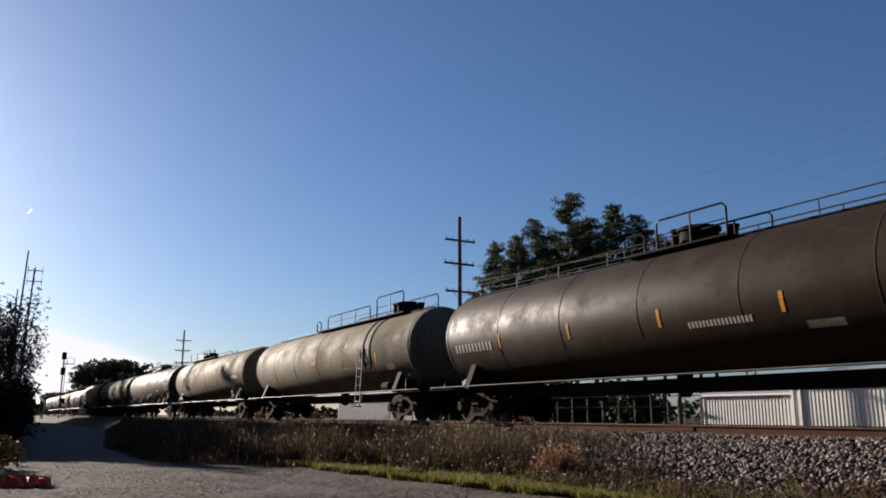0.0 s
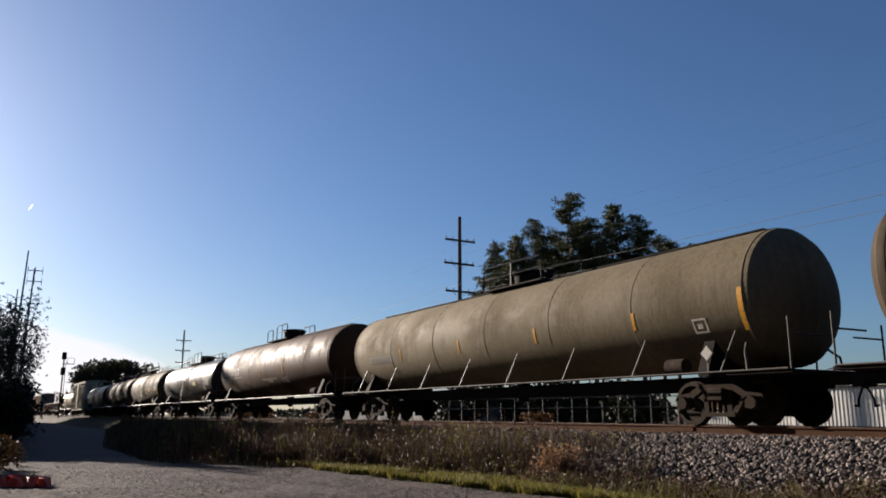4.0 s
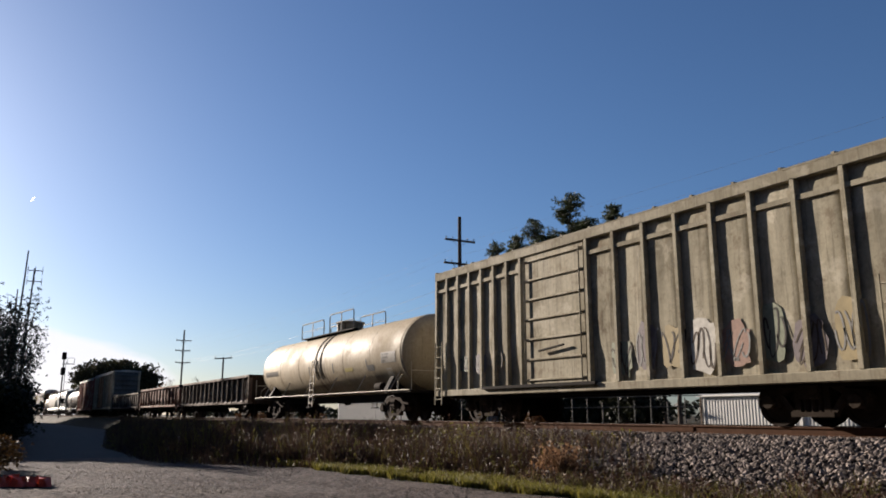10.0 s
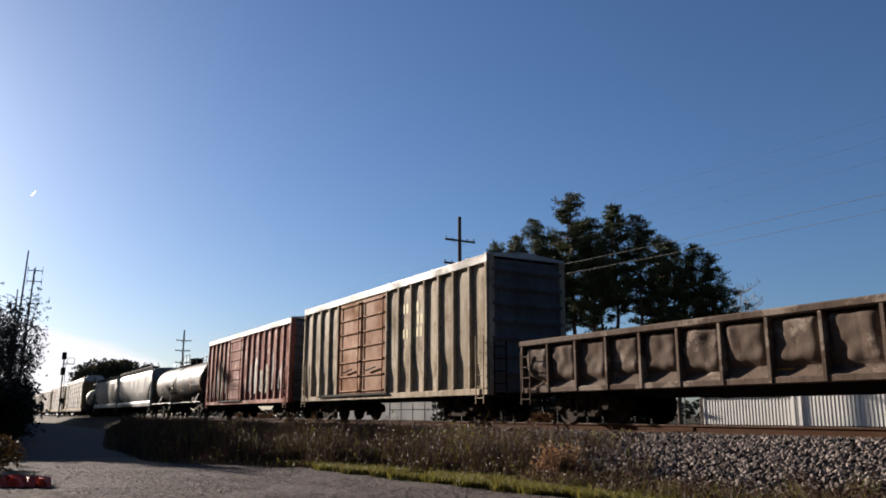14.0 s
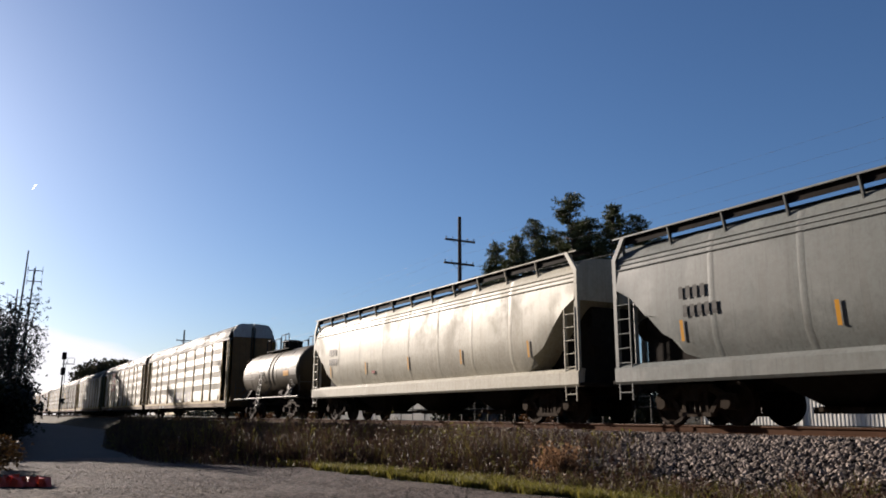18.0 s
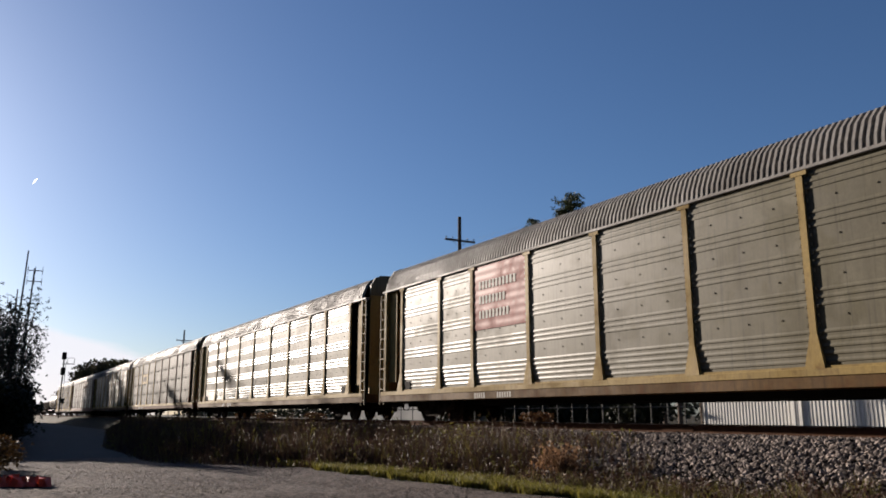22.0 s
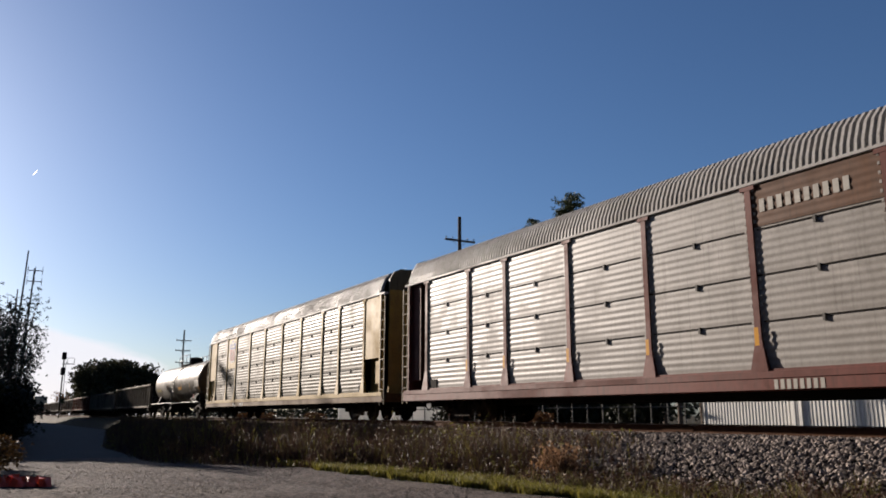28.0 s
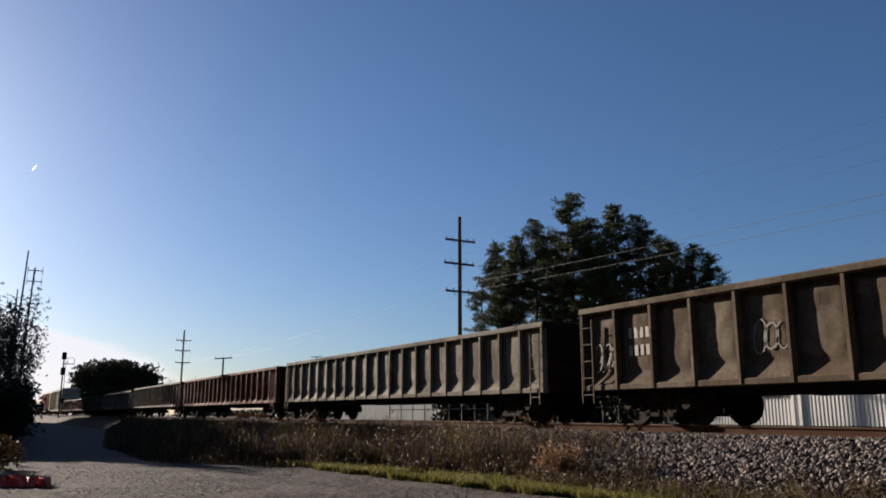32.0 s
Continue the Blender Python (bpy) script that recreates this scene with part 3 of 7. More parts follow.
def gondola(length, mat, label, top=2.38, bottom=0.78, ribs=14, bulge=0.08, chord_mat=None, load=None, marks=(), scrawl=(), stripes=0, half_w=1.5, rib_w=0.1, inner=None, patches=(), mark_mat=None, rib_d=0.21):
    car = thing("gondola_car", label, "gondola car", "cars of the freight train")
    h, w = length / 2, half_w
    wall = w - rib_d
    hgt = top - bottom - 0.28
    for s in (-1, 1):
        part("top_chord", Geo().bevel_box(-h, h, *sorted((s * (wall - 0.06), s * (w + 0.02))), top - 0.16, top, 0.03), chord_mat or mat, car)
        part("side_sill", Geo().bevel_box(-h, h, *sorted((s * (wall - 0.06), s * (w - 0.02))), bottom, bottom + 0.14, 0.02), mat, car)
        step = (length - 0.12) / ribs
        for k in range(ribs + 1):
            x = -h + 0.06 + step * k
            rw = rib_w / 2
            part("side_rib", Geo().prism([(x - rw, s * (wall - 0.02)), (x - rw * 0.7, s * w), (x + rw * 0.7, s * w), (x + rw, s * (wall - 0.02))], bottom + 0.02, top - 0.14, "z"), mat, car)
            if k < ribs:
                me = gondola_panel_mesh(step, hgt, bulge, mat, (k * 7 + (3 if s > 0 else 0)) % 9, rib_d * 0.62)
                part("side_panel", me, None, car, m=pose(x + step / 2, s * wall, bottom + 0.13, 0, 0, 0 if s < 0 else 180))
    for e in (-1, 1):
        # End walls and ribs take the paint that has their shade in it.
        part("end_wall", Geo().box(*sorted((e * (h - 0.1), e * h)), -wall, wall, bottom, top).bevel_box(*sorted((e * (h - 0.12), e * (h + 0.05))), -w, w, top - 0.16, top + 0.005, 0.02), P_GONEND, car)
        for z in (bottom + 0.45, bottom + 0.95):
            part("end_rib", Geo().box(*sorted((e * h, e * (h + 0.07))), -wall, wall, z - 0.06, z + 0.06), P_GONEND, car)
        for s in (-1, 1):
            part("ladder", ladder_geo(e * (h - 0.3), s * (w + 0.05), bottom - 0.3, top - 0.3, 0.4, 5), mat, car, smooth=60)
    part("floor", Geo().box(-h + 0.05, h - 0.05, -wall, wall, bottom + 0.02, bottom + 0.1), inner or STEEL_DARK, car)
    if load:
        rows = []
        rnd = random.Random(int(length * 10))
        for i in range(40):
            x = -h + 0.2 + (length - 0.4) * i / 39
            rows.append([(x, -wall + 0.05 + (2 * wall - 0.1) * j / 8, bottom + load[0] * (0.75 + 0.25 * math.sin(math.pi * j / 8)) + rnd.uniform(-0.07, 0.07)) for j in range(9)])
        part("load", Geo().sheet(rows), load[1], car)
    part("underframe", Geo().bevel_box(-h, h, -0.3, 0.3, 0.62, bottom + 0.02, 0.03), STEEL_DARK, car)
    for s in (-1, 1):
        part("fish_belly_sill", Geo().prism([(-h + 3.4, bottom + 0.01), (h - 3.4, bottom + 0.01), (h - 4.6, bottom - 0.16), (-h + 4.6, bottom - 0.16)], *sorted((s * (wall - 0.2), s * (wall - 0.1))), "y"), STEEL_DARK, car)
    plate = flat_side(-wall - bulge - 0.012)
    for x, z, hh, nn in marks:
        part("lettering", lettering_geo(x, z, hh, nn, plate), mark_mat or WHITE_MARK, car)
    for x, z, pw, ph, sd in scrawl:
        part("graffiti", scribble_geo(x, z, pw, ph, sd, plate, max(3, int(pw / 0.25)), 0.035), GRAFFITI, car)
    for k in range(stripes):
        x = -h + 0.8 + (length - 1.6) * k / max(1, stripes - 1)
        g = Geo()
        quad_on(g, x, x + 0.42, bottom + 0.16, bottom + 0.29, flat_side(-wall - 0.05), 1)
        part("reflector_stripe", g, YELLOW_MARK, car)
    for x, z, pw, ph, pm in patches:
        g = Geo()
        quad_on(g, x, x + pw, z, z + ph, plate, 1)
        part("painted_patch", g, pm, car)
    add_ends(car, h + 0.15, h - 2.1)
    return car


# ---- covered hoppers ----
def hopper_car(length, mat, label, top=4.12, marks=(), panels=()):
    car = thing("covered_hopper_car", label, "hopper car", "cars of the freight train")
    h, w = length / 2, 1.52
    # round-sided body, cut in at both ends over the trucks
    prof = [(0.55, 1.35), (0.95, 1.38), (1.3, 1.42), (1.47, 1.8), (1.52, 2.4), (1.51, 3.0), (1.48, 3.6), (1.45, 3.8), (1.36, 4.08), (1.15, 4.26), (0.75, 4.34), (0.0, 4.38)]
    prof = [(y, 1.3 + (z - 1.35) * (top - 1.18) / 3.0) for y, z in prof]
    ring = [(-y, z) for y, z in prof] + [(y, z) for y, z in reversed(prof[:-1])]
    rows = []
    for k in range(41):
        x = -h + 0.12 + (length - 0.24) * k / 40
        d = h - 0.12 - abs(x)
        row = []
        for y, z in ring:
            low = 1.3 + max(0.0, 2.05 - d) * 0.98 if d < 2.1 else 0
            row.append((x, y, max(z, min(low, 3.1))))
        rows.append(row)
    g = Geo().sheet(rows, True)
    n = len(ring)
    g.f += [tuple(range(n)), tuple(40 * n + i for i in range(n))]
    part("body", g, mat, car, smooth=32)
    for k in range(1, 8):
        x = -h + 1.9 + (length - 3.8) * (k - 0.5) / 7
        for s in (-1, 1):
            gg = Geo()
            gg.sheet([[(x - 0.1, s * (y - 0.002), z), (x, s * (y + 0.009), z), (x + 0.1, s * (y - 0.002), z)] for y, z in prof[2:9]])
            part("panel_seam", gg, mat, car, smooth=60)
    for s in (-1, 1):
        part("side_sill", Geo().prism([(s * 1.36, 0.9), (s * 1.5, 0.9), (s * 1.54, 0.96), (s * 1.54, 1.26), (s * 1.44, 1.36), (s * 1.3, 1.36)], -h, h), mat, car)
        for z in (3.66, 3.78, 3.9):
            zz = 1.3 + (z - 1.35) * (top - 1.18) / 3.0
            yy = 1.475 - (z - 3.66) * 0.22
            part("eave_rib", Geo().tube([(-h + 0.15, s * yy, zz), (h - 0.15, s * yy, zz)], 0.025, 5), mat, car, smooth=60)
        part("running_board", Geo().box(-h + 0.05, h - 0.05, *sorted((s * 0.95, s * 1.45)), top + 0.215, top + 0.235), STEEL_DARK, car)
        # No real skirt: a dark strip for the shade under the running board.
        part("board_skirt", Geo().box(-h + 0.3, h - 0.3, *sorted((s * 1.38, s * 1.4)), top + 0.04, top + 0.215), STEEL_DARK, car)
        part("board_edge", Geo().box(-h + 0.02, h - 0.02, *sorted((s * 1.45, s * 1.475)), top + 0.215, top + 0.25), mat, car)
        for k in range(13):
            x = -h + 0.3 + (length - 0.6) * k / 12
            part("board_bracket", Geo().prism([(s * 1.3, top - 0.3), (s * 1.36, top - 0.3), (s * 1.48, top + 0.2), (s * 1.38, top + 0.2)], x - 0.018, x + 0.018), mat, car)
        for e in (-1, 1):
            g = Geo()
            g.prism([(e * (h - 0.12), 1.3), (e * h, 1.3), (e * h, top - 0.25), (e * (h - 0.35), top + 0.24), (e * (h - 0.45), top + 0.2), (e * (h - 0.12), top - 0.3)], *sorted((s * 1.42, s * 1.5)), "y")
            part("end_post", g, mat, car)
            part("ladder", ladder_geo(e * (h - 0.32), s * 1.5, 0.55, 2.9, 0.42, 7), mat, car, smooth=60)
            part("slope_brace", Geo().tube([(e * (h - 0.62), s * 1.4, 1.3), (e * (h - 0.62), s * 1.4, 2.75)], 0.05, 6), mat, car, smooth=60)
    for e in (-1, 1):
        part("end_slope_sheet", Geo().sheet([[(e * (h - 0.5), -1.1, 3.0), (e * (h - 0.5), 1.1, 3.0)], [(e * (h - 2.2), -1.1, 1.3), (e * (h - 2.2), 1.1, 1.3)]]), mat, car)
        part("end_web", Geo().prism([(e * (h - 0.3), 1.0), (e * (h - 2.3), 1.0), (e * (h - 2.3), 1.4), (e * (h - 0.55), 2.98), (e * (h - 0.3), 2.98)], -0.75, 0.75, "y"), STEEL_DARK, car)
        part("end_platform", Geo().box(*sorted((e * (h - 1.2), e * (h + 0.12))), -1.5, 1.5, 0.92, 1.0), STEEL_DARK, car)
        g = Geo()
        g.turned([(-0.04, 0.02), (-0.04, 0.26), (0.0, 0.28), (0.03, 0.26)], 16, "x", (e * (h - 0.25), -0.7, 2.2))
        part("brake_wheel", g, STEEL_DARK, car, smooth=30)
    part("centre_sill", Geo().bevel_box(-h, h, -0.2, 0.2, 0.7, 1.0, 0.03), STEEL_DARK, car)
    for k in (-1, 0, 1):
        x = k * (length - 5.6) / 3
        wd = (length - 6) / 6.4
        part("hopper_bay", Geo().sheet([[(x - wd, -1.3, 1.35), (x + wd, -1.3, 1.35), (x + wd, 1.3, 1.35), (x - wd, 1.3, 1.35)], [(x - 0.35, -0.5, 0.36), (x + 0.35, -0.5, 0.36), (x + 0.35, 0.5, 0.36), (x - 0.35, 0.5, 0.36)]], True), STEEL_DARK, car)
        part("outlet_gate", Geo().box(x - 0.5, x + 0.5, -0.7, 0.7, 0.24, 0.36).tube([(x, -1.2, 0.32), (x, 1.2, 0.32)], 0.05, 8), TRUCK, car)
    for k in range(4):
        x = -h + 3 + (length - 6) * k / 3
        part("roof_hatch", Geo().turned([(top, 0.38), (top + 0.12, 0.38), (top + 0.16, 0.3), (top + 0.18, 0.02)], 16, "z", (x, 0, 0.06)), mat, car, smooth=35)
    def surf(x, z):
        for (ya, za), (yb, zb) in zip(prof, prof[1:]):
            if min(za, zb) <= z <= max(za, zb) and za != zb and ya > 0 and yb > 0:
                return (x, -(ya + (yb - ya) * (z - za) / (zb - za)) - 0.026, z)
        return (x, -1.535, z)

    for k in range(5):
        x = -h + 2.1 + (length - 4.2) * k / 4
        g = Geo()
        quad_on(g, x - 0.045, x + 0.045, 1.75, 2.2, surf, 1)
        part("reflector_stripe", g, YELLOW_MARK, car)
    for x, z, hh, nn in marks:
        part("lettering", lettering_geo(x, z, hh, nn, surf), DARK_MARK, car)
    for x, z, pw, ph, pm in panels:
        g = Geo()
        quad_on(g, x, x + pw, z, z + ph, surf, 1)
        part("stencil_panel", g, pm, car)
    add_ends(car, h + 0.15, h - 1.9)
    return car


# ---- auto racks ----
def rack_panel_mesh(w, hgt, mat, seamed):
    """A galvanised side panel with pressed horizontal corrugations and bolt tabs down both edges."""
    def make():
        zs = []
        if seamed:
            n = 4 * 6 * 8
            for i in range(n + 1):
                z = hgt * i / n
                k = (z / (hgt / 4)) % 1.0
                soft = min(1.0, 6 * k, 6 * (1 - k))
                zs.append((z, 0.009 * soft * (0.5 - 0.5 * math.cos(2 * math.pi * 6 * k))))
        else:
            zs.append((0.0, 0.0))
            for i in range(5):
                z0, st = hgt * i / 5, hgt / 5
                ridges = (0.12, 0.3, 0.48, 0.66, 0.84) if i == 0 else (0.52, 0.7, 0.88)
                for k in ridges:
                    c = z0 + st * k
                    zs += [(c - 0.03, 0.0), (c - 0.02, 0.011), (c + 0.01, 0.012), (c + 0.05, 0.0)]
            zs.append((hgt, 0.0))
        g = Geo().sheet([[(-w / 2, -d, z) for z, d in zs], [(w / 2, -d, z) for z, d in zs]])
        for k in range(22):
            z = hgt * (k + 0.5) / 22
            for x in (-w / 2 + 0.065, w / 2 - 0.065):
                g.box(x - 0.022, x + 0.022, -0.03, 0.0, z - 0.03, z + 0.03)
        if not seamed:
            for i in range(1, 5):
                for k in (0.22, 0.5, 0.78):
                    x, z = -w / 2 + w * k, hgt * (i + 0.22) / 5
                    g.box(x - 0.014, x + 0.014, -0.014, 0.0, z - 0.014, z + 0.014)
        return g.mesh("side_panel", mat, 50 if seamed else 0)
    return stored(("rp", round(w, 3), round(hgt, 3), mat.name, seamed), make)


RACK_LADDER = plain("pale_rack_ladder_paint", (0.3, 0.25, 0.16), 0.6, 0, 0.3)
RACK_POSTS = (-11.75, -9.1, -7.1, -4.25, -1.45, 1.45, 4.25, 7.1, 9.1, 11.75)


def shield_on(car, panel, x, z, w, hgt, surf):
    """A plain emblem: a shield with a blue head over red and white stripes."""
    out = [(-0.5, 0.78), (-0.36, 0.86), (-0.2, 0.86), (0.0, 1.0), (0.2, 0.86), (0.36, 0.86), (0.5, 0.78), (0.42, 0.6), (0.5, 0.34), (0.42, 0.12), (0.2, 0.02), (0.0, 0.0), (-0.2, 0.02), (-0.42, 0.12), (-0.5, 0.34), (-0.42, 0.6)]
    g = Geo()
    g.add([(x + a * w * 1.08, surf - 0.002, z + (b - 0.5) * hgt * 1.07 + hgt / 2) for a, b in out], [tuple(range(16))])
    part("emblem_border", g, WHITE_MARK, panel)
    g = Geo()
    g.add([(x + a * w, surf - 0.006, z + b * hgt) for a, b in out[:8] + [(0.43, 0.58), (-0.43, 0.58)] + out[15:]], [tuple(range(11))])
    part("emblem_head", g, BLUE_MARK, panel)
    for k in range(6):
        a = -0.42 + 0.84 * (k + 0.5) / 6
        low = 0.04 + 0.4 * abs(a) ** 2
        g = Geo()
        g.add([(x + (a - 0.045) * w, surf - 0.006, z + low * hgt), (x + (a + 0.045) * w, surf - 0.006, z + low * hgt), (x + (a + 0.045) * w, surf - 0.006, z + 0.57 * hgt), (x + (a - 0.045) * w, surf - 0.006, z + 0.57 * hgt)], [(0, 1, 2, 3)])
        part("emblem_stripe", g, RED_MARK, panel)
    for k in range(2):
        part("emblem_lettering", lettering_geo(x - w * 0.3, z + hgt * (0.8 - 0.15 * k), hgt * 0.1, 6 + k, flat_side(surf - 0.01), 0.2, 0.8 - 0.1 * k), WHITE_MARK, panel)


def auto_rack(length, frame_mat, panel_mat, roof_mat, label, top=5.68, seams=0, door_mat=None, cap_mat=None, sill_mat=None, colour_panels=(), marks=(), end_cab=False, scrawl=(), post_mats=(), stripes=False, sill_marks=(), shield=None, ladder_mat=None, scrawl_mat=None, vest=1.62):
    car = thing("auto_rack_car", label, "auto rack car", "cars of the freight train")
    h, w = length / 2, 1.5
    eave, deck = 4.78, 1.02
    cap_mat, door_mat, sill_mat = cap_mat or panel_mat, door_mat or frame_mat, sill_mat or (P_REDFRAME if frame_mat is P_REDFRAME else P_SILLRUST)
    xs = [x * (h - vest) / 11.75 for x in RACK_POSTS]
    wall = w - 0.08
    hgt = eave - deck - 0.14
    for s in (-1, 1):
        part("side_sill", Geo().bevel_box(-h + 0.1, h - 0.1, *sorted((s * (w - 0.3), s * w)), 0.66, deck, 0.02), sill_mat, car)
        part("roof_rail", Geo().bevel_box(-h + 0.05, h - 0.05, *sorted((s * (w - 0.2), s * (w - 0.02))), eave - 0.09, eave, 0.02), roof_mat, car)
        part("panel_ledge", Geo().box(xs[0], xs[-1], *sorted((s * (wall - 0.03), s * (w - 0.02))), deck, deck + 0.05), frame_mat, car)
        part("sill_flange", Geo().bevel_box(-h + 0.12, h - 0.12, *sorted((s * (w - 0.02), s * (w + 0.014))), deck - 0.13, deck + 0.006, 0.006), frame_mat, car)
        for k, x in enumerate(xs):
            pm = post_mats[k] if post_mats else frame_mat
            g = Geo()
            y0, y1, y2 = s * (wall - 0.03), s * (w - 0.032), s * (w + 0.015)
            g.box(x - 0.07, x + 0.07, *sorted((y0, y1)), deck, eave - 0.08)
            lo, hi = deck + 0.002, deck + 0.62
            g.add([(x - 0.2, y0, lo), (x + 0.2, y0, lo), (x + 0.2, y2, lo), (x - 0.2, y2, lo), (x - 0.075, y0, hi), (x + 0.075, y0, hi), (x + 0.075, y1, hi), (x - 0.075, y1, hi)], [(0, 1, 2, 3), (4, 5, 6, 7), (0, 1, 5, 4), (1, 2, 6, 5), (2, 3, 7, 6), (3, 0, 4, 7)])
            g.box(x - 0.17, x + 0.17, *sorted((y0, s * (w - 0.025))), eave - 0.17, eave - 0.085)
            part("side_post", g, pm, car)
        for k in range(len(xs) - 1):
            pw = xs[k + 1] - xs[k]
            me = rack_panel_mesh(pw - 0.1, hgt, panel_mat, seams > 0)
            pn = part("side_panel", me, None, car, m=pose((xs[k] + xs[k + 1]) / 2, s * wall, deck + 0.05, 0, 0, 0 if s < 0 else 180))
            for j in range(seams):
                z = hgt * (j + 1) / (seams + 1)
                part("panel_joint", stored(("pj", round(pw, 2)), lambda: Geo().box(-pw / 2 + 0.06, pw / 2 - 0.06, -0.016, 0.0, -0.013, 0.013).mesh("panel_joint", STEEL_DARK)), None, pn, m=pose(0, 0, z))
                part("joint_latch", stored("latch", lambda: Geo().box(-0.025, 0.025, -0.04, 0.0, -0.1, 0.03).mesh("joint_latch", GREY_RAIL)), None, pn, m=pose(0, 0, z))
        for e in (-1, 1):
            # open vestibule with ladder beside the end door
            part("end_frame_post", Geo().box(*sorted((e * (h - 0.42), e * (h - 0.3))), *sorted((s * (w - 0.16), s * (w - 0.01))), deck, eave - 0.09), frame_mat, car)
            part("vestibule_sheet", Geo().box(*sorted((e * (h - 1.0), e * (h - 0.4))), *sorted((s * (wall - 0.12), s * (wall - 0.08))), deck + 0.35, eave - 0.1), P_YELLOW if frame_mat is P_TANFRAME else frame_mat, car)
            part("vestibule_back", Geo().box(*sorted((e * (h - vest), e * (h - 0.95))), *sorted((s * (wall - 0.34), s * (wall - 0.3))), deck, eave - 0.1), frame_mat, car)
            part("ladder", ladder_geo(e * (h - 0.14), s * (w - 0.02), deck - 0.45, eave - 0.15, 0.34, 11, 0.017), ladder_mat or RACK_LADDER, car, smooth=60)
            if end_cab:
                part("end_side_sheet", Geo().box(*sorted((e * (h - vest + 0.1), e * (h - 0.35))), *sorted((s * (wall - 0.02), s * (wall + 0.02))), deck + 1.3, eave - 0.1), frame_mat, car)
    # arched corrugated roof
    n = int(length / 0.14)
    arch = [(-w + 0.02, eave - 0.02), (-w + 0.05, eave + 0.18), (-1.3, top - 0.35), (-1.08, top - 0.12), (-0.8, top - 0.04), (0.0, top), (0.8, top - 0.04), (1.08, top - 0.12), (1.3, top - 0.35), (w - 0.05, eave + 0.18), (w - 0.02, eave - 0.02)]
    rows = []
    for k in range(n):
        x0 = -h + 0.35 + (length - 0.7) * k / n
        st = (length - 0.7) / n
        for fx, d in ((0.0, 0.0), (0.42, 0.0), (0.5, 0.05), (0.92, 0.05)):
            rows.append([(x0 + st * fx, y * (1 - d * 0.9), z - d * 1.2) for y, z in arch])
    part("roof", Geo().sheet(rows), roof_mat, car)
    for e in (-1, 1):
        for s in (-1, 1):
            pr = [(0.03 * s, deck - 0.3), (1.22 * s, deck - 0.3), (1.22 * s, top - 0.42), (1.02 * s, top - 0.1), (0.78 * s, top + 0.0), (0.03 * s, top + 0.04)]
            leaf = part("end_door", Geo().prism(pr, *sorted((e * (h - 0.18), e * (h - 0.1)))), door_mat, car)
            pr2 = [(0.03 * s, eave + 0.1), (1.23 * s, eave + 0.1), (1.23 * s, top - 0.4), (1.03 * s, top - 0.08), (0.79 * s, top + 0.02), (0.03 * s, top + 0.06)]
            part("door_cap", Geo().prism(pr2, *sorted((e * (h - 0.2), e * (h - 0.085)))), cap_mat, leaf)
            part("door_rib", Geo().box(*sorted((e * (h - 0.1), e * (h - 0.06))), *sorted((0.06 * s, 0.12 * s)), deck - 0.25, top - 0.2), STEEL_DARK, leaf)
        part("end_sill", Geo().box(*sorted((e * (h - 0.6), e * (h + 0.15))), -1.45, 1.45, 0.68, 0.98), sill_mat, car)
        part("brake_gear", Geo().box(*sorted((e * (h - 2.3), e * (h - 1.9))), -1.45, -1.2, 0.72, 1.35), STEEL_DARK, car)
    part("deck_floor", Geo().box(-h + 0.3, h - 0.3, -w + 0.3, w - 0.3, 0.86, 0.98), STEEL_DARK, car)
    part("centre_sill", Geo().bevel_box(-h, h, -0.3, 0.3, 0.5, 0.9, 0.03).box(-h + 6, h - 6, -1.0, 1.0, 0.52, 0.8), STEEL_DARK, car)
    plate = flat_side(-wall - 0.018)
    for bay, z0, z1, pm in colour_panels:
        g = Geo()
        x0, x1 = xs[bay] + 0.085, xs[bay + 1] - 0.085
        n = 40
        rows = []
        for i in range(n + 1):
            z = z0 + (z1 - z0) * i / n
            d = 0.008 * (0.5 - 0.5 * math.cos(2 * math.pi * (z - deck) / (0.148 if seams else 0.24)))
            rows.append([(x0, -wall - 0.012 - d, z), (x1, -wall - 0.012 - d, z)])
        pn = part("painted_panel", g.sheet(rows), pm, car, smooth=50)
        if shield == bay:
            shield_on(car, pn, (x0 + x1) / 2 + 0.1, z0 + 0.37, 1.3, 1.32, -wall - 0.026)
    for bay, off, z, hh, nn, pm in marks:
        part("lettering", lettering_geo(xs[bay] + off, z, hh, nn, flat_side(-wall - 0.027)), pm, car)
    for bay, off, hh, nn, pm in sill_marks:
        part("sill_lettering", lettering_geo(xs[bay] + off, 0.775 - hh * 0.45, hh * 0.9, nn, flat_side(-w - 0.006)), pm, car)
    for bay, off, z, pw, ph, sd in scrawl:
        part("graffiti", scribble_geo(xs[bay] + off, z, pw, ph, sd, plate, max(3, int(pw / 0.4)), 0.06), scrawl_mat or GRAFFITI, car)
    if stripes:
        for x in xs[1:-1]:
            g = Geo()
            quad_on(g, x - 0.05, x + 0.05, deck + 0.5, deck + 0.85, flat_side(-w - 0.016), 1)
            part("reflector_stripe", g, YELLOW_MARK, car)
    add_ends(car, h + 0.05, h - 3.3)
    return car


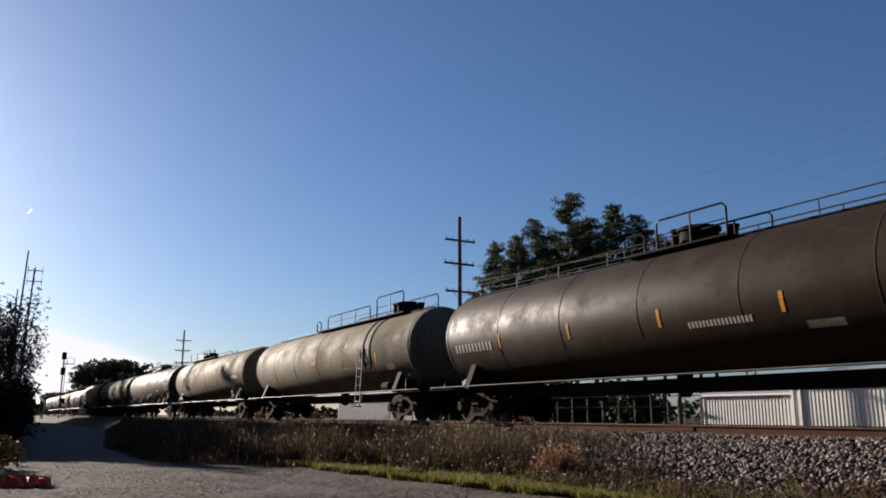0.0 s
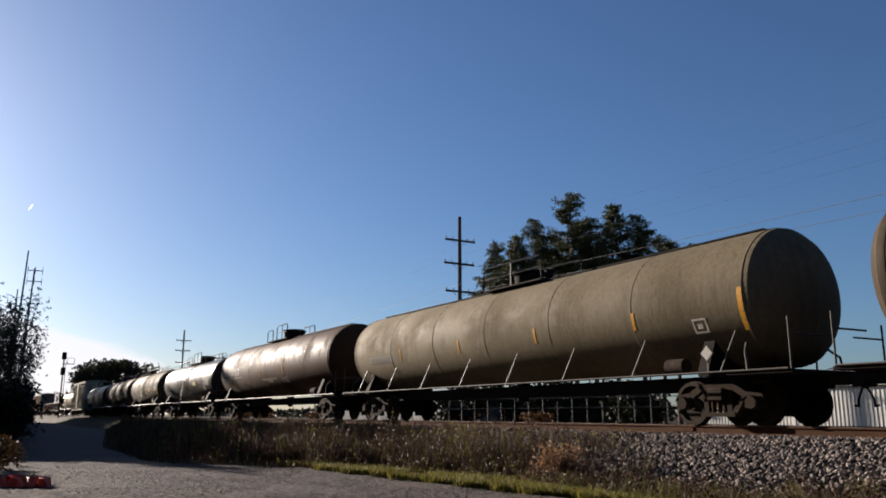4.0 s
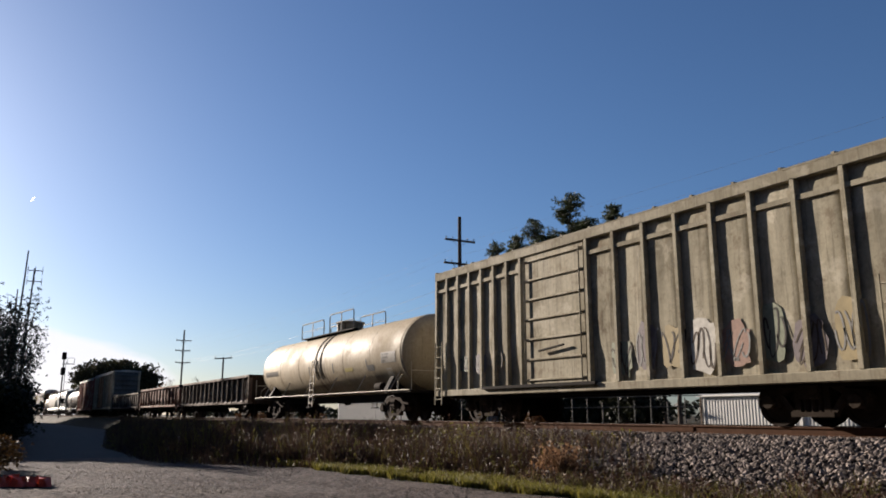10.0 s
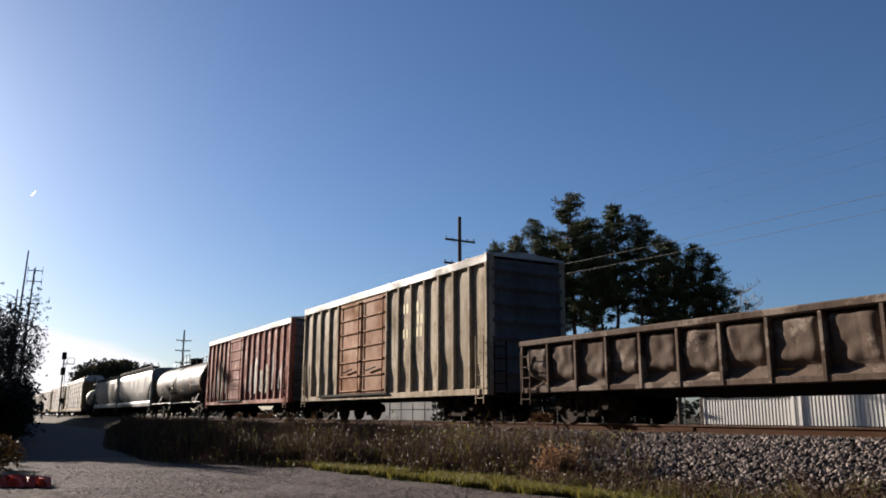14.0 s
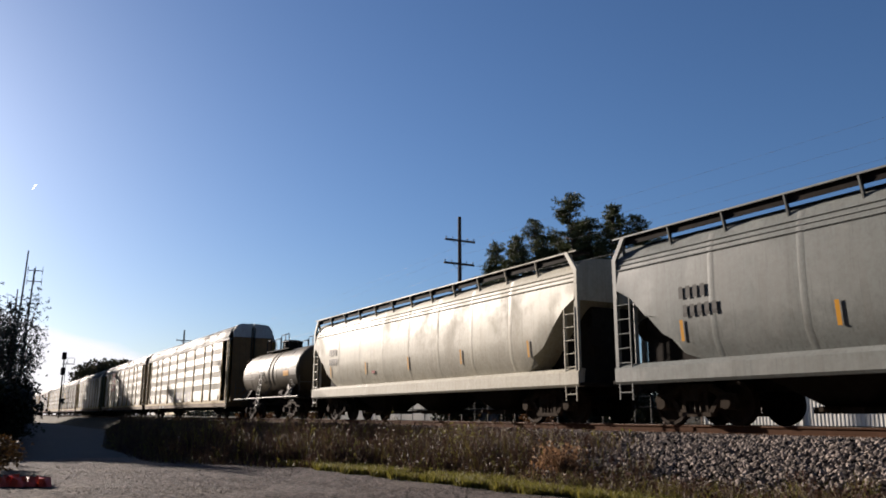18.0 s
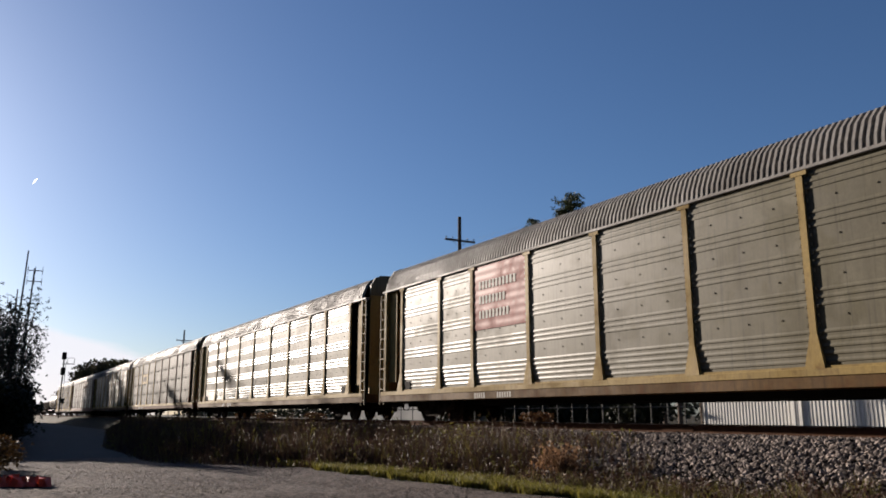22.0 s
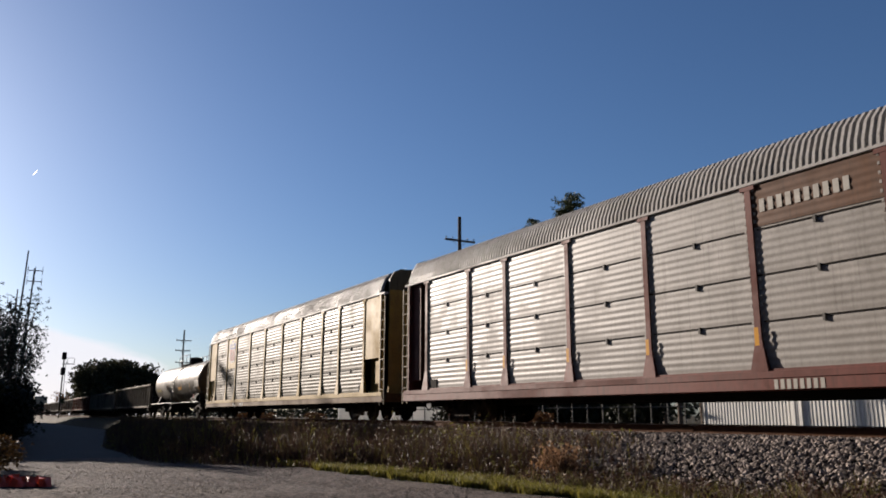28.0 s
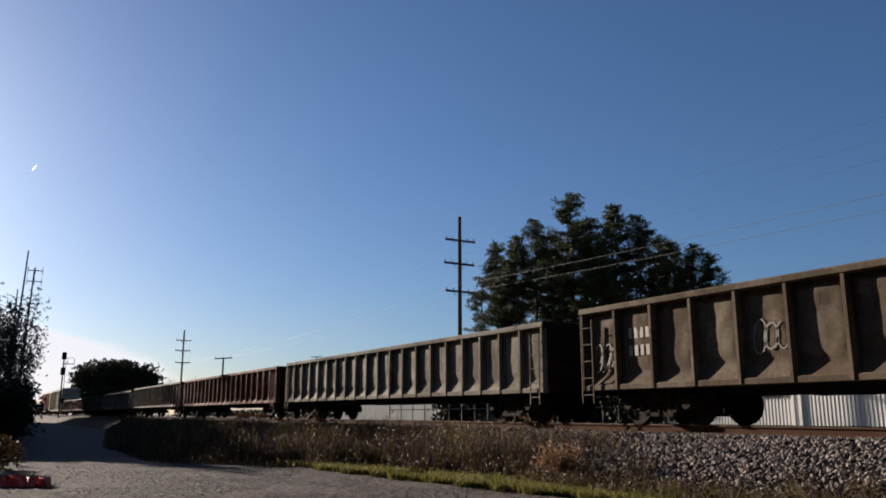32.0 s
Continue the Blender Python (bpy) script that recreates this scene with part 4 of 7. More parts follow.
# ---- ground ----
def ground_material():
    m, nt, b = node_material("gravel_and_turf")
    big = noise_node(nt, 0.35, 5, 0.6)
    fine = noise_node(nt, 9.0, 9, 0.82)
    mid = noise_node(nt, 3.0, 5, 0.65)
    c = mixed(nt, ramp(nt, fine, 0.42, 0.6), (0.01, 0.0085, 0.009), (0.165, 0.136, 0.126))
    c = mixed(nt, times(nt, ramp(nt, mid, 0.5, 0.7), 0.6), c, (0.038, 0.031, 0.029))
    c = mixed(nt, times(nt, ramp(nt, big, 0.5, 0.7), 0.55), c, (0.1, 0.08, 0.064))
    co = nt.nodes.new("ShaderNodeTexCoord")
    sep = nt.nodes.new("ShaderNodeSeparateXYZ")
    nt.links.new(co.outputs["Object"], sep.inputs[0])
    wob = nt.nodes.new("ShaderNodeMath")
    wob.operation = "MULTIPLY_ADD"
    nt.links.new(mid, wob.inputs[0])
    wob.inputs[1].default_value = 1.6
    nt.links.new(sep.outputs[1], wob.inputs[2])
    turf = mixed(nt, ramp(nt, fine, 0.3, 0.7), (0.012, 0.011, 0.007), (0.045, 0.036, 0.02))
    # turf starts past a wavering line beside the lot and covers the land behind the track
    c = mixed(nt, ramp(nt, wob.outputs[0], 8.3, 9.3), c, turf)
    nt.links.new(c, b.inputs["Base Color"])
    b.inputs["Roughness"].default_value = 0.95
    b.inputs["Specular IOR Level"].default_value = 0.08
    bumped(nt, b, fine, 1.0, 0.06)
    return m


GRAVEL = ground_material()


def height_at(x, y):
    """Ground height: flat road, low shoulder to the track bed, flat again beyond."""
    near, far = TRACK_Y - 4.0, TRACK_Y + 4.0
    z = GROUND
    if near < y < far:
        k = min(1, (y - near) / 2.1, (far - y) / 2.1)
        z = GROUND + (-0.24 - GROUND) * k
    return z


def build_ground():
    xs = sorted(set([-4000, -1500, -700, -400, -250, 120, 300, 800, 2500] + [float(v) for v in np.arange(-200, 81, 4)] + [float(v) for v in np.arange(-36, 6, 0.5)]))
    ys = sorted(set([-3000, -900, -300, -120, -60, 60, 90, 150, 300, 900, 3000] + [float(v) for v in np.arange(-40, 50, 3)] + [float(v) for v in np.arange(0, 22, 0.4)] + [TRACK_Y - 4, TRACK_Y - 1.9, TRACK_Y + 1.9, TRACK_Y + 4]))
    rows = []
    for x in xs:
        row = []
        for y in ys:
            z = height_at(x, y)
            if -40 < x < 8 and -2 < y < 20:
                z += 0.035 * noise.noise(Vector((x * 0.7, y * 0.7, 0))) + 0.015 * noise.noise(Vector((x * 3, y * 3, 5)))
            row.append((x, y, z))
        rows.append(row)
    whole("ground", Geo().sheet(rows), GRAVEL, "grey gravel lot with pale dust along the track", "ground", kind="structure", smooth=40)


build_ground()


def build_shaded_drive():
    """A drive that leaves the gravel and runs off beside the track, shade-dark."""
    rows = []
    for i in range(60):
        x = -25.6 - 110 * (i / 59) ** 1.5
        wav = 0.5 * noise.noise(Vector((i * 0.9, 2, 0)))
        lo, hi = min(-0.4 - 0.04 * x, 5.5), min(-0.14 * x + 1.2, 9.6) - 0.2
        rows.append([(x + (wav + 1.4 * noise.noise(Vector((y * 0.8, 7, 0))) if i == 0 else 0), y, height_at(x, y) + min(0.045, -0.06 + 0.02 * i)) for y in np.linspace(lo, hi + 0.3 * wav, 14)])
    m, nt, b = node_material("shade_dark_asphalt")
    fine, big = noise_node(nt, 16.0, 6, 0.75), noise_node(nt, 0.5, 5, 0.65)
    # Asphalt colours kept low to stand in for the tree shade on the lot.
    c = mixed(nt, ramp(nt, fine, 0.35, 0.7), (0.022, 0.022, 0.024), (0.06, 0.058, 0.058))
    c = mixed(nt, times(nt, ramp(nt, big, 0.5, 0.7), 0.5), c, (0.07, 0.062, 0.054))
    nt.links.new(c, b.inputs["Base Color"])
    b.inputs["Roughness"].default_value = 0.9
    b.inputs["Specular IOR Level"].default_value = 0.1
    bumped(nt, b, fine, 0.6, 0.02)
    whole("road", Geo().sheet(rows), m, "drive along the track, coloured dark to deepen the tree shade", "road", kind="structure", smooth=40)


build_shaded_drive()


def stone_mesh(seed, size):
    rnd = random.Random(seed)
    bm = bmesh.new()
    bmesh.ops.create_icosphere(bm, subdivisions=1, radius=size)
    for v in bm.verts:
        v.co = Vector((v.co.x * rnd.uniform(0.7, 1.35), v.co.y * rnd.uniform(0.7, 1.3), v.co.z * rnd.uniform(0.5, 1.0)))
    vs, fs = [tuple(v.co) for v in bm.verts], [tuple(v.index for v in f.verts) for f in bm.faces]
    bm.free()
    return vs, fs


def stone_material(name="crushed_stone", low=(0.01, 0.009, 0.009), high=(0.25, 0.21, 0.185)):
    m, nt, b = node_material(name)
    geo = nt.nodes.new("ShaderNodeNewGeometry")
    f = noise_node(nt, 20, 5, 0.7)
    c = mixed(nt, geo.outputs["Random Per Island"], low, high)
    c = mixed(nt, ramp(nt, f, 0.55, 0.8), c, (0.045, 0.033, 0.025))
    nt.links.new(c, b.inputs["Base Color"])
    b.inputs["Roughness"].default_value = 0.9
    b.inputs["Specular IOR Level"].default_value = 0.1
    bumped(nt, b, f, 0.5, 0.01)
    return m


STONE = stone_material()
PEBBLE = stone_material("lot_pebbles", (0.03, 0.025, 0.023), (0.2, 0.165, 0.14))


def build_ballast():
    kinds = [stone_mesh(k, 0.04) for k in range(7)]
    rnd = random.Random(4)
    g = Geo()

    def lay(x, y, k=1.0):
        vs, fs = kinds[rnd.randrange(7)]
        rot = Euler((rnd.uniform(0, 6), rnd.uniform(0, 6), rnd.uniform(0, 6))).to_matrix()
        s = rnd.uniform(0.45, 1.5) * k
        z = height_at(x, y) + 0.02 * s
        g.add([tuple(rot @ Vector(v) * s + Vector((x, y, z))) for v in vs], fs)
    for _ in range(31000):
        y = TRACK_Y - 0.9 - abs(rnd.gauss(0, 1.55))
        if y > TRACK_Y - 4.3:
            lay(rnd.uniform(-16.5, -2.0), y)
    for _ in range(9000):
        y = TRACK_Y - 0.9 - abs(rnd.gauss(0, 1.0))
        if y > TRACK_Y - 3.4:
            lay(rnd.uniform(-34, -16), y, 1.2)
    whole("ballast", g, STONE, "grey crushed stone ballast heaped beside the rails", "ballast", kind="stuff")


build_ballast()


def build_track():
    track = thing("railway_track", "single railway track with rusty rails on ballast", "railway track")
    prof = [(-0.075, -0.18), (0.075, -0.18), (0.075, -0.165), (0.012, -0.145), (0.01, -0.045), (0.037, -0.035), (0.037, -0.004), (-0.037, -0.004), (-0.037, -0.035), (-0.01, -0.045), (-0.012, -0.145), (-0.075, -0.165)]
    joints = [-700, -420, -300, -210, -140, -80, -46, -25.8, -12.9, 0.5, 60, 200]
    for s in (-1, 1):
        y = TRACK_Y + s * 0.755
        for a, b in zip(joints, joints[1:]):
            rail = part("rail", Geo().prism([(y + p, q) for p, q in prof], a + 0.004, b - 0.004), RAIL_STEEL, track, "rusty steel rail with a bright worn head")
            part("rail_head", Geo().box(a + 0.004, b - 0.004, y - 0.03, y + 0.03, -0.004, 0.0), RAIL_TOP, rail)
            if -90 < b < 60:
                part("joint_bar", Geo().box(b - 0.45, b + 0.45, y - 0.035, y - 0.012, -0.14, -0.05), RAIL_STEEL, rail)
    tie = Geo().prism([(-0.115, -0.36), (0.115, -0.36), (0.115, -0.19), (0.105, -0.18), (-0.105, -0.18), (-0.115, -0.19)], -1.3, 1.3).mesh("sleeper", plain("creosoted_wood", (0.07, 0.055, 0.042), 0.9, 0, 0.45, 10, 0.6))
    for k in range(280):
        part("sleeper", tie, None, track, m=pose(4 - 0.53 * k, TRACK_Y, 0, 0, 0, 90))


build_track()

# ---- plants ----
def leaf_material(name, a, b_, trans=0.25, rough=0.6):
    m, nt, b = node_material(name)
    geo = nt.nodes.new("ShaderNodeNewGeometry")
    c = mixed(nt, geo.outputs["Random Per Island"], a, b_)
    nt.links.new(c, b.inputs["Base Color"])
    b.inputs["Roughness"].default_value = rough
    b.inputs["Specular IOR Level"].default_value = 0.15
    tr = nt.nodes.new("ShaderNodeBsdfTranslucent")
    nt.links.new(c, tr.inputs["Color"])
    mx = nt.nodes.new("ShaderNodeMixShader")
    mx.inputs[0].default_value = trans
    nt.links.new(b.outputs[0], mx.inputs[1])
    nt.links.new(tr.outputs[0], mx.inputs[2])
    nt.links.new(mx.outputs[0], nt.nodes["Material Output"].inputs["Surface"])
    return m


PINE = leaf_material("pine_needles", (0.01875, 0.02625, 0.01125), (0.065, 0.0725, 0.02875), 0.18)
BARK = plain("pine_bark", (0.075, 0.055, 0.042), 0.9, 0, 0.45, 6, 0.7)
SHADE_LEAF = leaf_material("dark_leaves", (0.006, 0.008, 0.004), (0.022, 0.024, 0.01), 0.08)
AUTUMN = leaf_material("autumn_leaves", (0.06, 0.025, 0.01), (0.16, 0.08, 0.025), 0.15)
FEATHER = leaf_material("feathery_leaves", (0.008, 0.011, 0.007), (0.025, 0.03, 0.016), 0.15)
DRY = leaf_material("dry_weeds", (0.0375, 0.02625, 0.015), (0.1275, 0.08625, 0.045), 0.22)
BROWN = leaf_material("brown_weeds", (0.02448, 0.014, 0.01184), (0.0792, 0.0462, 0.0333), 0.22)
GRASS = leaf_material("green_grass", (0.06, 0.064, 0.012), (0.21, 0.185, 0.035), 0.3)


def tuft(g, p, size, rnd, n=9, flat=0.6, wid=0.16):
    """A spray of narrow leaves round a point."""
    for _ in range(n):
        d = Vector((rnd.gauss(0, 1), rnd.gauss(0, 1), rnd.gauss(0.15, flat))).normalized() * size * rnd.uniform(0.5, 1.1)
        s = d.cross(Vector((rnd.gauss(0, 1), rnd.gauss(0, 1), rnd.gauss(0, 1)))).normalized() * size * wid
        a, b = p + d * 0.1, p + d
        g.add([tuple(a), tuple((a + b) / 2 + s), tuple(b), tuple((a + b) / 2 - s)], [(0, 1, 2, 3)])


def pine_tree(seed, height, spread, bare, lean=0.0, thin=1.0):
    """A tall pine: bare lower trunk, uneven limbs and needle clumps set apart at the limbs' ends."""
    rnd = random.Random(seed)
    tg, cg = Geo(), Geo()
    trunk = [(lean * height * (k / 8) ** 2 + 0.15 * math.sin(k * 1.3 + seed), 0.12 * math.cos(k * 1.7 + seed), height * k / 8) for k in range(9)]
    tg.tube(trunk, 0.26, 8, 0.04)

    def at(k):
        i = min(7, int(k * 8))
        f = k * 8 - i
        return Vector(trunk[i]).lerp(Vector(trunk[i + 1]), f)
    n = int(height * 3.8 * thin)
    for i in range(n):
        u = ((i + rnd.random()) / n) ** 0.85
        k = bare + (1 - bare) * u
        shape = min(1.0, 0.45 + 1.9 * u) * (1 - u) ** 0.92 + 0.05 * rnd.random()
        ln = spread * shape * rnd.choice((0.45, 0.75, 0.95, 1.15, 1.3))
        a = rnd.uniform(0, 6.283)
        p0 = at(k)
        p1 = p0 + Vector((math.cos(a) * ln, math.sin(a) * ln, ln * rnd.uniform(-0.05, 0.55)))
        mid = p0.lerp(p1, 0.5) + Vector((0, 0, -0.06 * ln))
        tg.tube([p0, mid, p1], 0.055, 4, 0.015)
        clumps = 1 + int(ln / 0.75)
        for c in range(clumps):
            f = 1.0 - 0.8 * c / max(1, clumps) * rnd.uniform(0.8, 1.2)
            q0 = p0.lerp(p1, f) + Vector((rnd.gauss(0, 0.3), rnd.gauss(0, 0.3), 0.12))
            wide = rnd.uniform(0.16, 0.36)
            for _ in range(18):
                tuft(cg, q0 + Vector((rnd.gauss(0, wide), rnd.gauss(0, wide), rnd.gauss(0, wide * 0.55))), rnd.uniform(0.22, 0.42), rnd, 8, 0.5, 0.12)
    # a few dead snags under the crown
    for _ in range(9):
        p0 = at(rnd.uniform(bare * 0.55, bare))
        a = rnd.uniform(0, 6.283)
        tg.tube([p0, p0 + Vector((math.cos(a), math.sin(a), rnd.uniform(-0.2, 0.3))) * rnd.uniform(0.5, 1.8)], 0.03, 4, 0.01)
    for _ in range(22):
        tuft(cg, at(rnd.uniform(0.93, 1.0)) + Vector((rnd.gauss(0, 0.1), rnd.gauss(0, 0.1), rnd.uniform(0, 0.5))), 0.34, rnd, 9, 0.8, 0.12)
    return tg.mesh("trunk", BARK, 50), cg.mesh("crown", PINE)


def broad_tree(seed, height, spread, leaf, low=0.25, leaf_size=0.35, count=1500, limbs=9, gaps=0.5):
    rnd = random.Random(seed)
    tg, cg = Geo(), Geo()
    tg.tube([(0, 0, -0.1), (0.1, 0.05, height * 0.3), (0.0, 0.1, height * 0.7)], height * 0.022, 8, 0.06)
    ends = []
    for i in range(limbs):
        a = 6.283 * i / limbs + rnd.uniform(-0.4, 0.4)
        z0 = height * rnd.uniform(low, 0.6)
        el = rnd.uniform(0.2, 1.2)
        ln = spread * rnd.uniform(0.6, 1.0)
        p0 = Vector((0, 0, z0))
        p1 = p0 + Vector((math.cos(a) * ln * math.cos(el * 0.7), math.sin(a) * ln * math.cos(el * 0.7), min(ln * math.sin(el), height * 0.95 - z0)))
        tg.tube([p0, p0.lerp(p1, 0.5) + Vector((0, 0, 0.1 * ln)), p1], height * 0.009, 5, 0.02)
        ends.append((p0, p1))
    for _ in range(count):
        p0, p1 = ends[rnd.randrange(limbs)]
        q = p0.lerp(p1, rnd.uniform(0.35, 1.08)) + Vector((rnd.gauss(0, gaps), rnd.gauss(0, gaps), rnd.gauss(0.1, gaps * 0.8)))
        q.z = min(q.z, height * (0.98 - 0.06 * rnd.random()))
        if q.z > height * low * 0.6:
            tuft(cg, q, leaf_size * rnd.uniform(0.6, 1.3), rnd, 5, 0.7, 0.32)
    return tg.mesh("trunk", BARK, 50), cg.mesh("crown", leaf)


def plant(name, meshes, label, category, x, y, z=GROUND, turn=0, size=1.0, group=""):
    t = thing(name, label, category, group, pose(x, y, z, 0, 0, turn))
    t.scale = size if isinstance(size, tuple) else (size, size, size)
    part("trunk", meshes[0], None, t)
    part("crown", meshes[1], None, t)
    return t


def toward(px_angle, dist):
    """A place at an angle (degrees from the far end of the track) and a distance from the camera."""
    a = radians(180 - px_angle)
    return dist * math.cos(a), dist * math.sin(a)


def angle_of(px):
    """Degrees from the far end of the track at which a column of the view lies on the horizon."""
    return 30.18 + math.degrees(math.atan((px - 784) / 1420))


def build_pines():
    kinds = [pine_tree(k, 20, w, b, 0.0, n) for k, w, b, n in ((1, 3.9, 0.46, 1.0), (2, 3.6, 0.5, 1.0), (3, 4.1, 0.44, 1.0), (4, 3.5, 0.36, 0.45))]
    spots = [(856, 70, 0.66, 3), (884, 74, 0.86, 0), (920, 71, 0.86, 1), (955, 75, 0.98, 2), (990, 78, 0.95, 0), (1023, 74, 1.09, 2), (1060, 73, 0.95, 0), (1100, 75, 1.04, 1), (1146, 74, 0.97, 2), (1180, 77, 0.9, 0), (1206, 74, 0.84, 1), (1246, 76, 0.84, 2), (1276, 75, 0.78, 0), (1072, 82, 0.94, 1), (905, 82, 0.86, 3)]
    for i, (px, d, s, kind) in enumerate(spots):
        x, y = toward(angle_of(px), d)
        plant("pine_tree", kinds[kind], "tall dark green pine with a bare lower trunk", "tree", x, y, GROUND, 67 * i, s, "pines behind the track")


build_pines()


# ---- poles, wires, sheds ----
POLE_WOOD = plain("dark_pole_wood", (0.05, 0.042, 0.038), 0.85, 0, 0.35, 5, 0.4)
WIRE = plain("aluminium_wire", (0.06, 0.06, 0.06), 0.5, 0.2, 0.1, 5, 0)
WIRE_PALE = plain("pale_insulated_wire", (0.14, 0.14, 0.135), 0.5, 0.0, 0.1, 5, 0)
POLES = [(-160.5, 34.0), (-55.0, 33.6), (50.5, 33.4)]
ARMS = (14.55, 12.56, 10.22)


def utility_pole(x, y):
    p = thing("utility_pole", "dark wooden utility pole with three crossarms", "utility pole", "poles along the track", pose(x, y, 0))
    part("pole", Geo().tube([(0, 0, GROUND - 0.2), (0, 0, 16.6)], 0.2, 12, 0.15), POLE_WOOD, p, smooth=60)
    for k, z in enumerate(ARMS):
        off = (0.05, -0.05, 0.1)[k]
        arm = part("crossarm", Geo().bevel_box(-0.07, 0.07, -1.46 + off, 1.46 + off, z - 0.08, z + 0.08, 0.01), POLE_WOOD, p)
        for yy in (-1.36, -0.72, 0.72, 1.36):
            part("insulator", Geo().turned([(z + 0.07, 0.02), (z + 0.14, 0.02), (z + 0.15, 0.06), (z + 0.24, 0.05), (z + 0.28, 0.02)], 8, "z", (0, yy + off, 0)), GREY_RAIL, arm, smooth=40)
        part("brace", Geo().tube([(0.0, -0.7, z - 0.06), (0.0, 0, z - 0.55), (0.0, 0.7, z - 0.06)], 0.018, 5), POLE_WOOD, arm)
    return p


for px, py in POLES:
    utility_pole(px, py)


def hang(name, a, b, sag, r, label, mat):
    a, b = Vector(a), Vector(b)
    pts = [a.lerp(b, k / 16) - Vector((0, 0, sag * 4 * (k / 16) * (1 - k / 16))) for k in range(17)]
    whole(name, Geo().tube(pts, r, 5), mat, label, "power line", "wires between the poles", smooth=80)


for (x0, y0), (x1, y1) in zip(POLES, POLES[1:]):
    for z, offs in ((ARMS[2], (-1.26, 1.46)), (ARMS[1], (-1.41, 1.31)), (ARMS[0], (1.41,))):
        for o in offs:
            hang("overhead_wire", (x0, y0 + o, z + 0.27), (x1, y1 + o, z + 0.27), 1.2, 0.012 if z == ARMS[2] else 0.004, "thin overhead wire sagging between wooden poles", WIRE_PALE if z == ARMS[2] else WIRE)

SHED_WALL = plain("white_metal_sheet", (0.5, 0.49, 0.46), 0.45, 0.1, 0.08, 3, 0.05)
SHED_ROOF = plain("grey_metal_roof", (0.3, 0.31, 0.32), 0.5, 0.3, 0.2, 2, 0.1)


def metal_shed(a, b, depth, eave, rise, label, wall_mat, pitch=0.24, spout=False):
    """A ribbed metal shed whose front wall runs from a to b."""
    a, b = Vector((*a, GROUND)), Vector((*b, GROUND))
    ln = (b - a).length
    ang = math.degrees(math.atan2(b.y - a.y, b.x - a.x))
    shed = thing("metal_shed", label, "shed", "", pose(a.x, a.y, GROUND, 0, 0, ang))
    n = int(ln / pitch)
    pts = []
    for k in range(n):
        x = ln * k / n
        st = ln / n
        pts += [(x, 0), (x + st * 0.6, 0), (x + st * 0.68, -0.028), (x + st * 0.92, -0.028)]
    pts.append((ln, 0))
    part("front_wall", Geo().sheet([[(x, y, 0) for x, y in pts], [(x, y, eave) for x, y in pts]]), wall_mat, shed)
    part("back_wall", Geo().box(0, ln, depth - 0.1, depth, 0, eave), wall_mat, shed)
    for x in (0, ln):
        part("side_wall", Geo().prism([(0.03, 0), (depth, 0), (depth, eave), (depth / 2, eave + rise), (0.03, eave)], x - 0.05, x + 0.05), wall_mat, shed)
    part("roof", Geo().prism([(-0.12, eave), (depth / 2, eave + rise), (depth + 0.4, eave), (depth + 0.4, eave + 0.1), (depth / 2, eave + rise + 0.1), (-0.12, eave + 0.1)], -0.4, ln + 0.4), SHED_ROOF, shed)
    part("gutter", Geo().bevel_box(-0.4, ln + 0.4, -0.24, -0.12, eave - 0.04, eave + 0.1, 0.02), SHED_WALL, shed)
    if spout:
        part("downspout", Geo().box(ln * 0.02, ln * 0.02 + 0.14, -0.14, -0.03, 0, eave), SHED_WALL, shed)
    part("corner_trim", Geo().box(-0.06, 0.1, -0.06, 0.04, 0, eave), SHED_WALL, shed)
    return shed


metal_shed((-37.5, 42.0), (-30.5, 42.0), 9, 2.55, 1.1, "long white ribbed metal shed with a grey roof", SHED_WALL)
metal_shed((-30.4, 41.6), (-6.0, 41.6), 9, 2.95, 1.2, "taller white ribbed metal shed with a grey roof", SHED_WALL, spout=True)


def box_thing(name, label, category, x, y, w, d, hgt, turn, mat, doors=0):
    t = thing(name, label, category, "", pose(x, y, GROUND, 0, 0, turn))
    part("body", Geo().box(0, w, 0, d, 0, hgt), mat, t)
    part("roof", Geo().box(-0.08, w + 0.08, -0.08, d + 0.08, hgt, hgt + 0.1), SHED_ROOF, t)
    for k in range(doors):
        part("door", Geo().box(0.3 + k * 1.3, 1.4 + k * 1.3, -0.05, 0.0, 0.05, hgt - 0.3), SHED_ROOF, t)
    return t


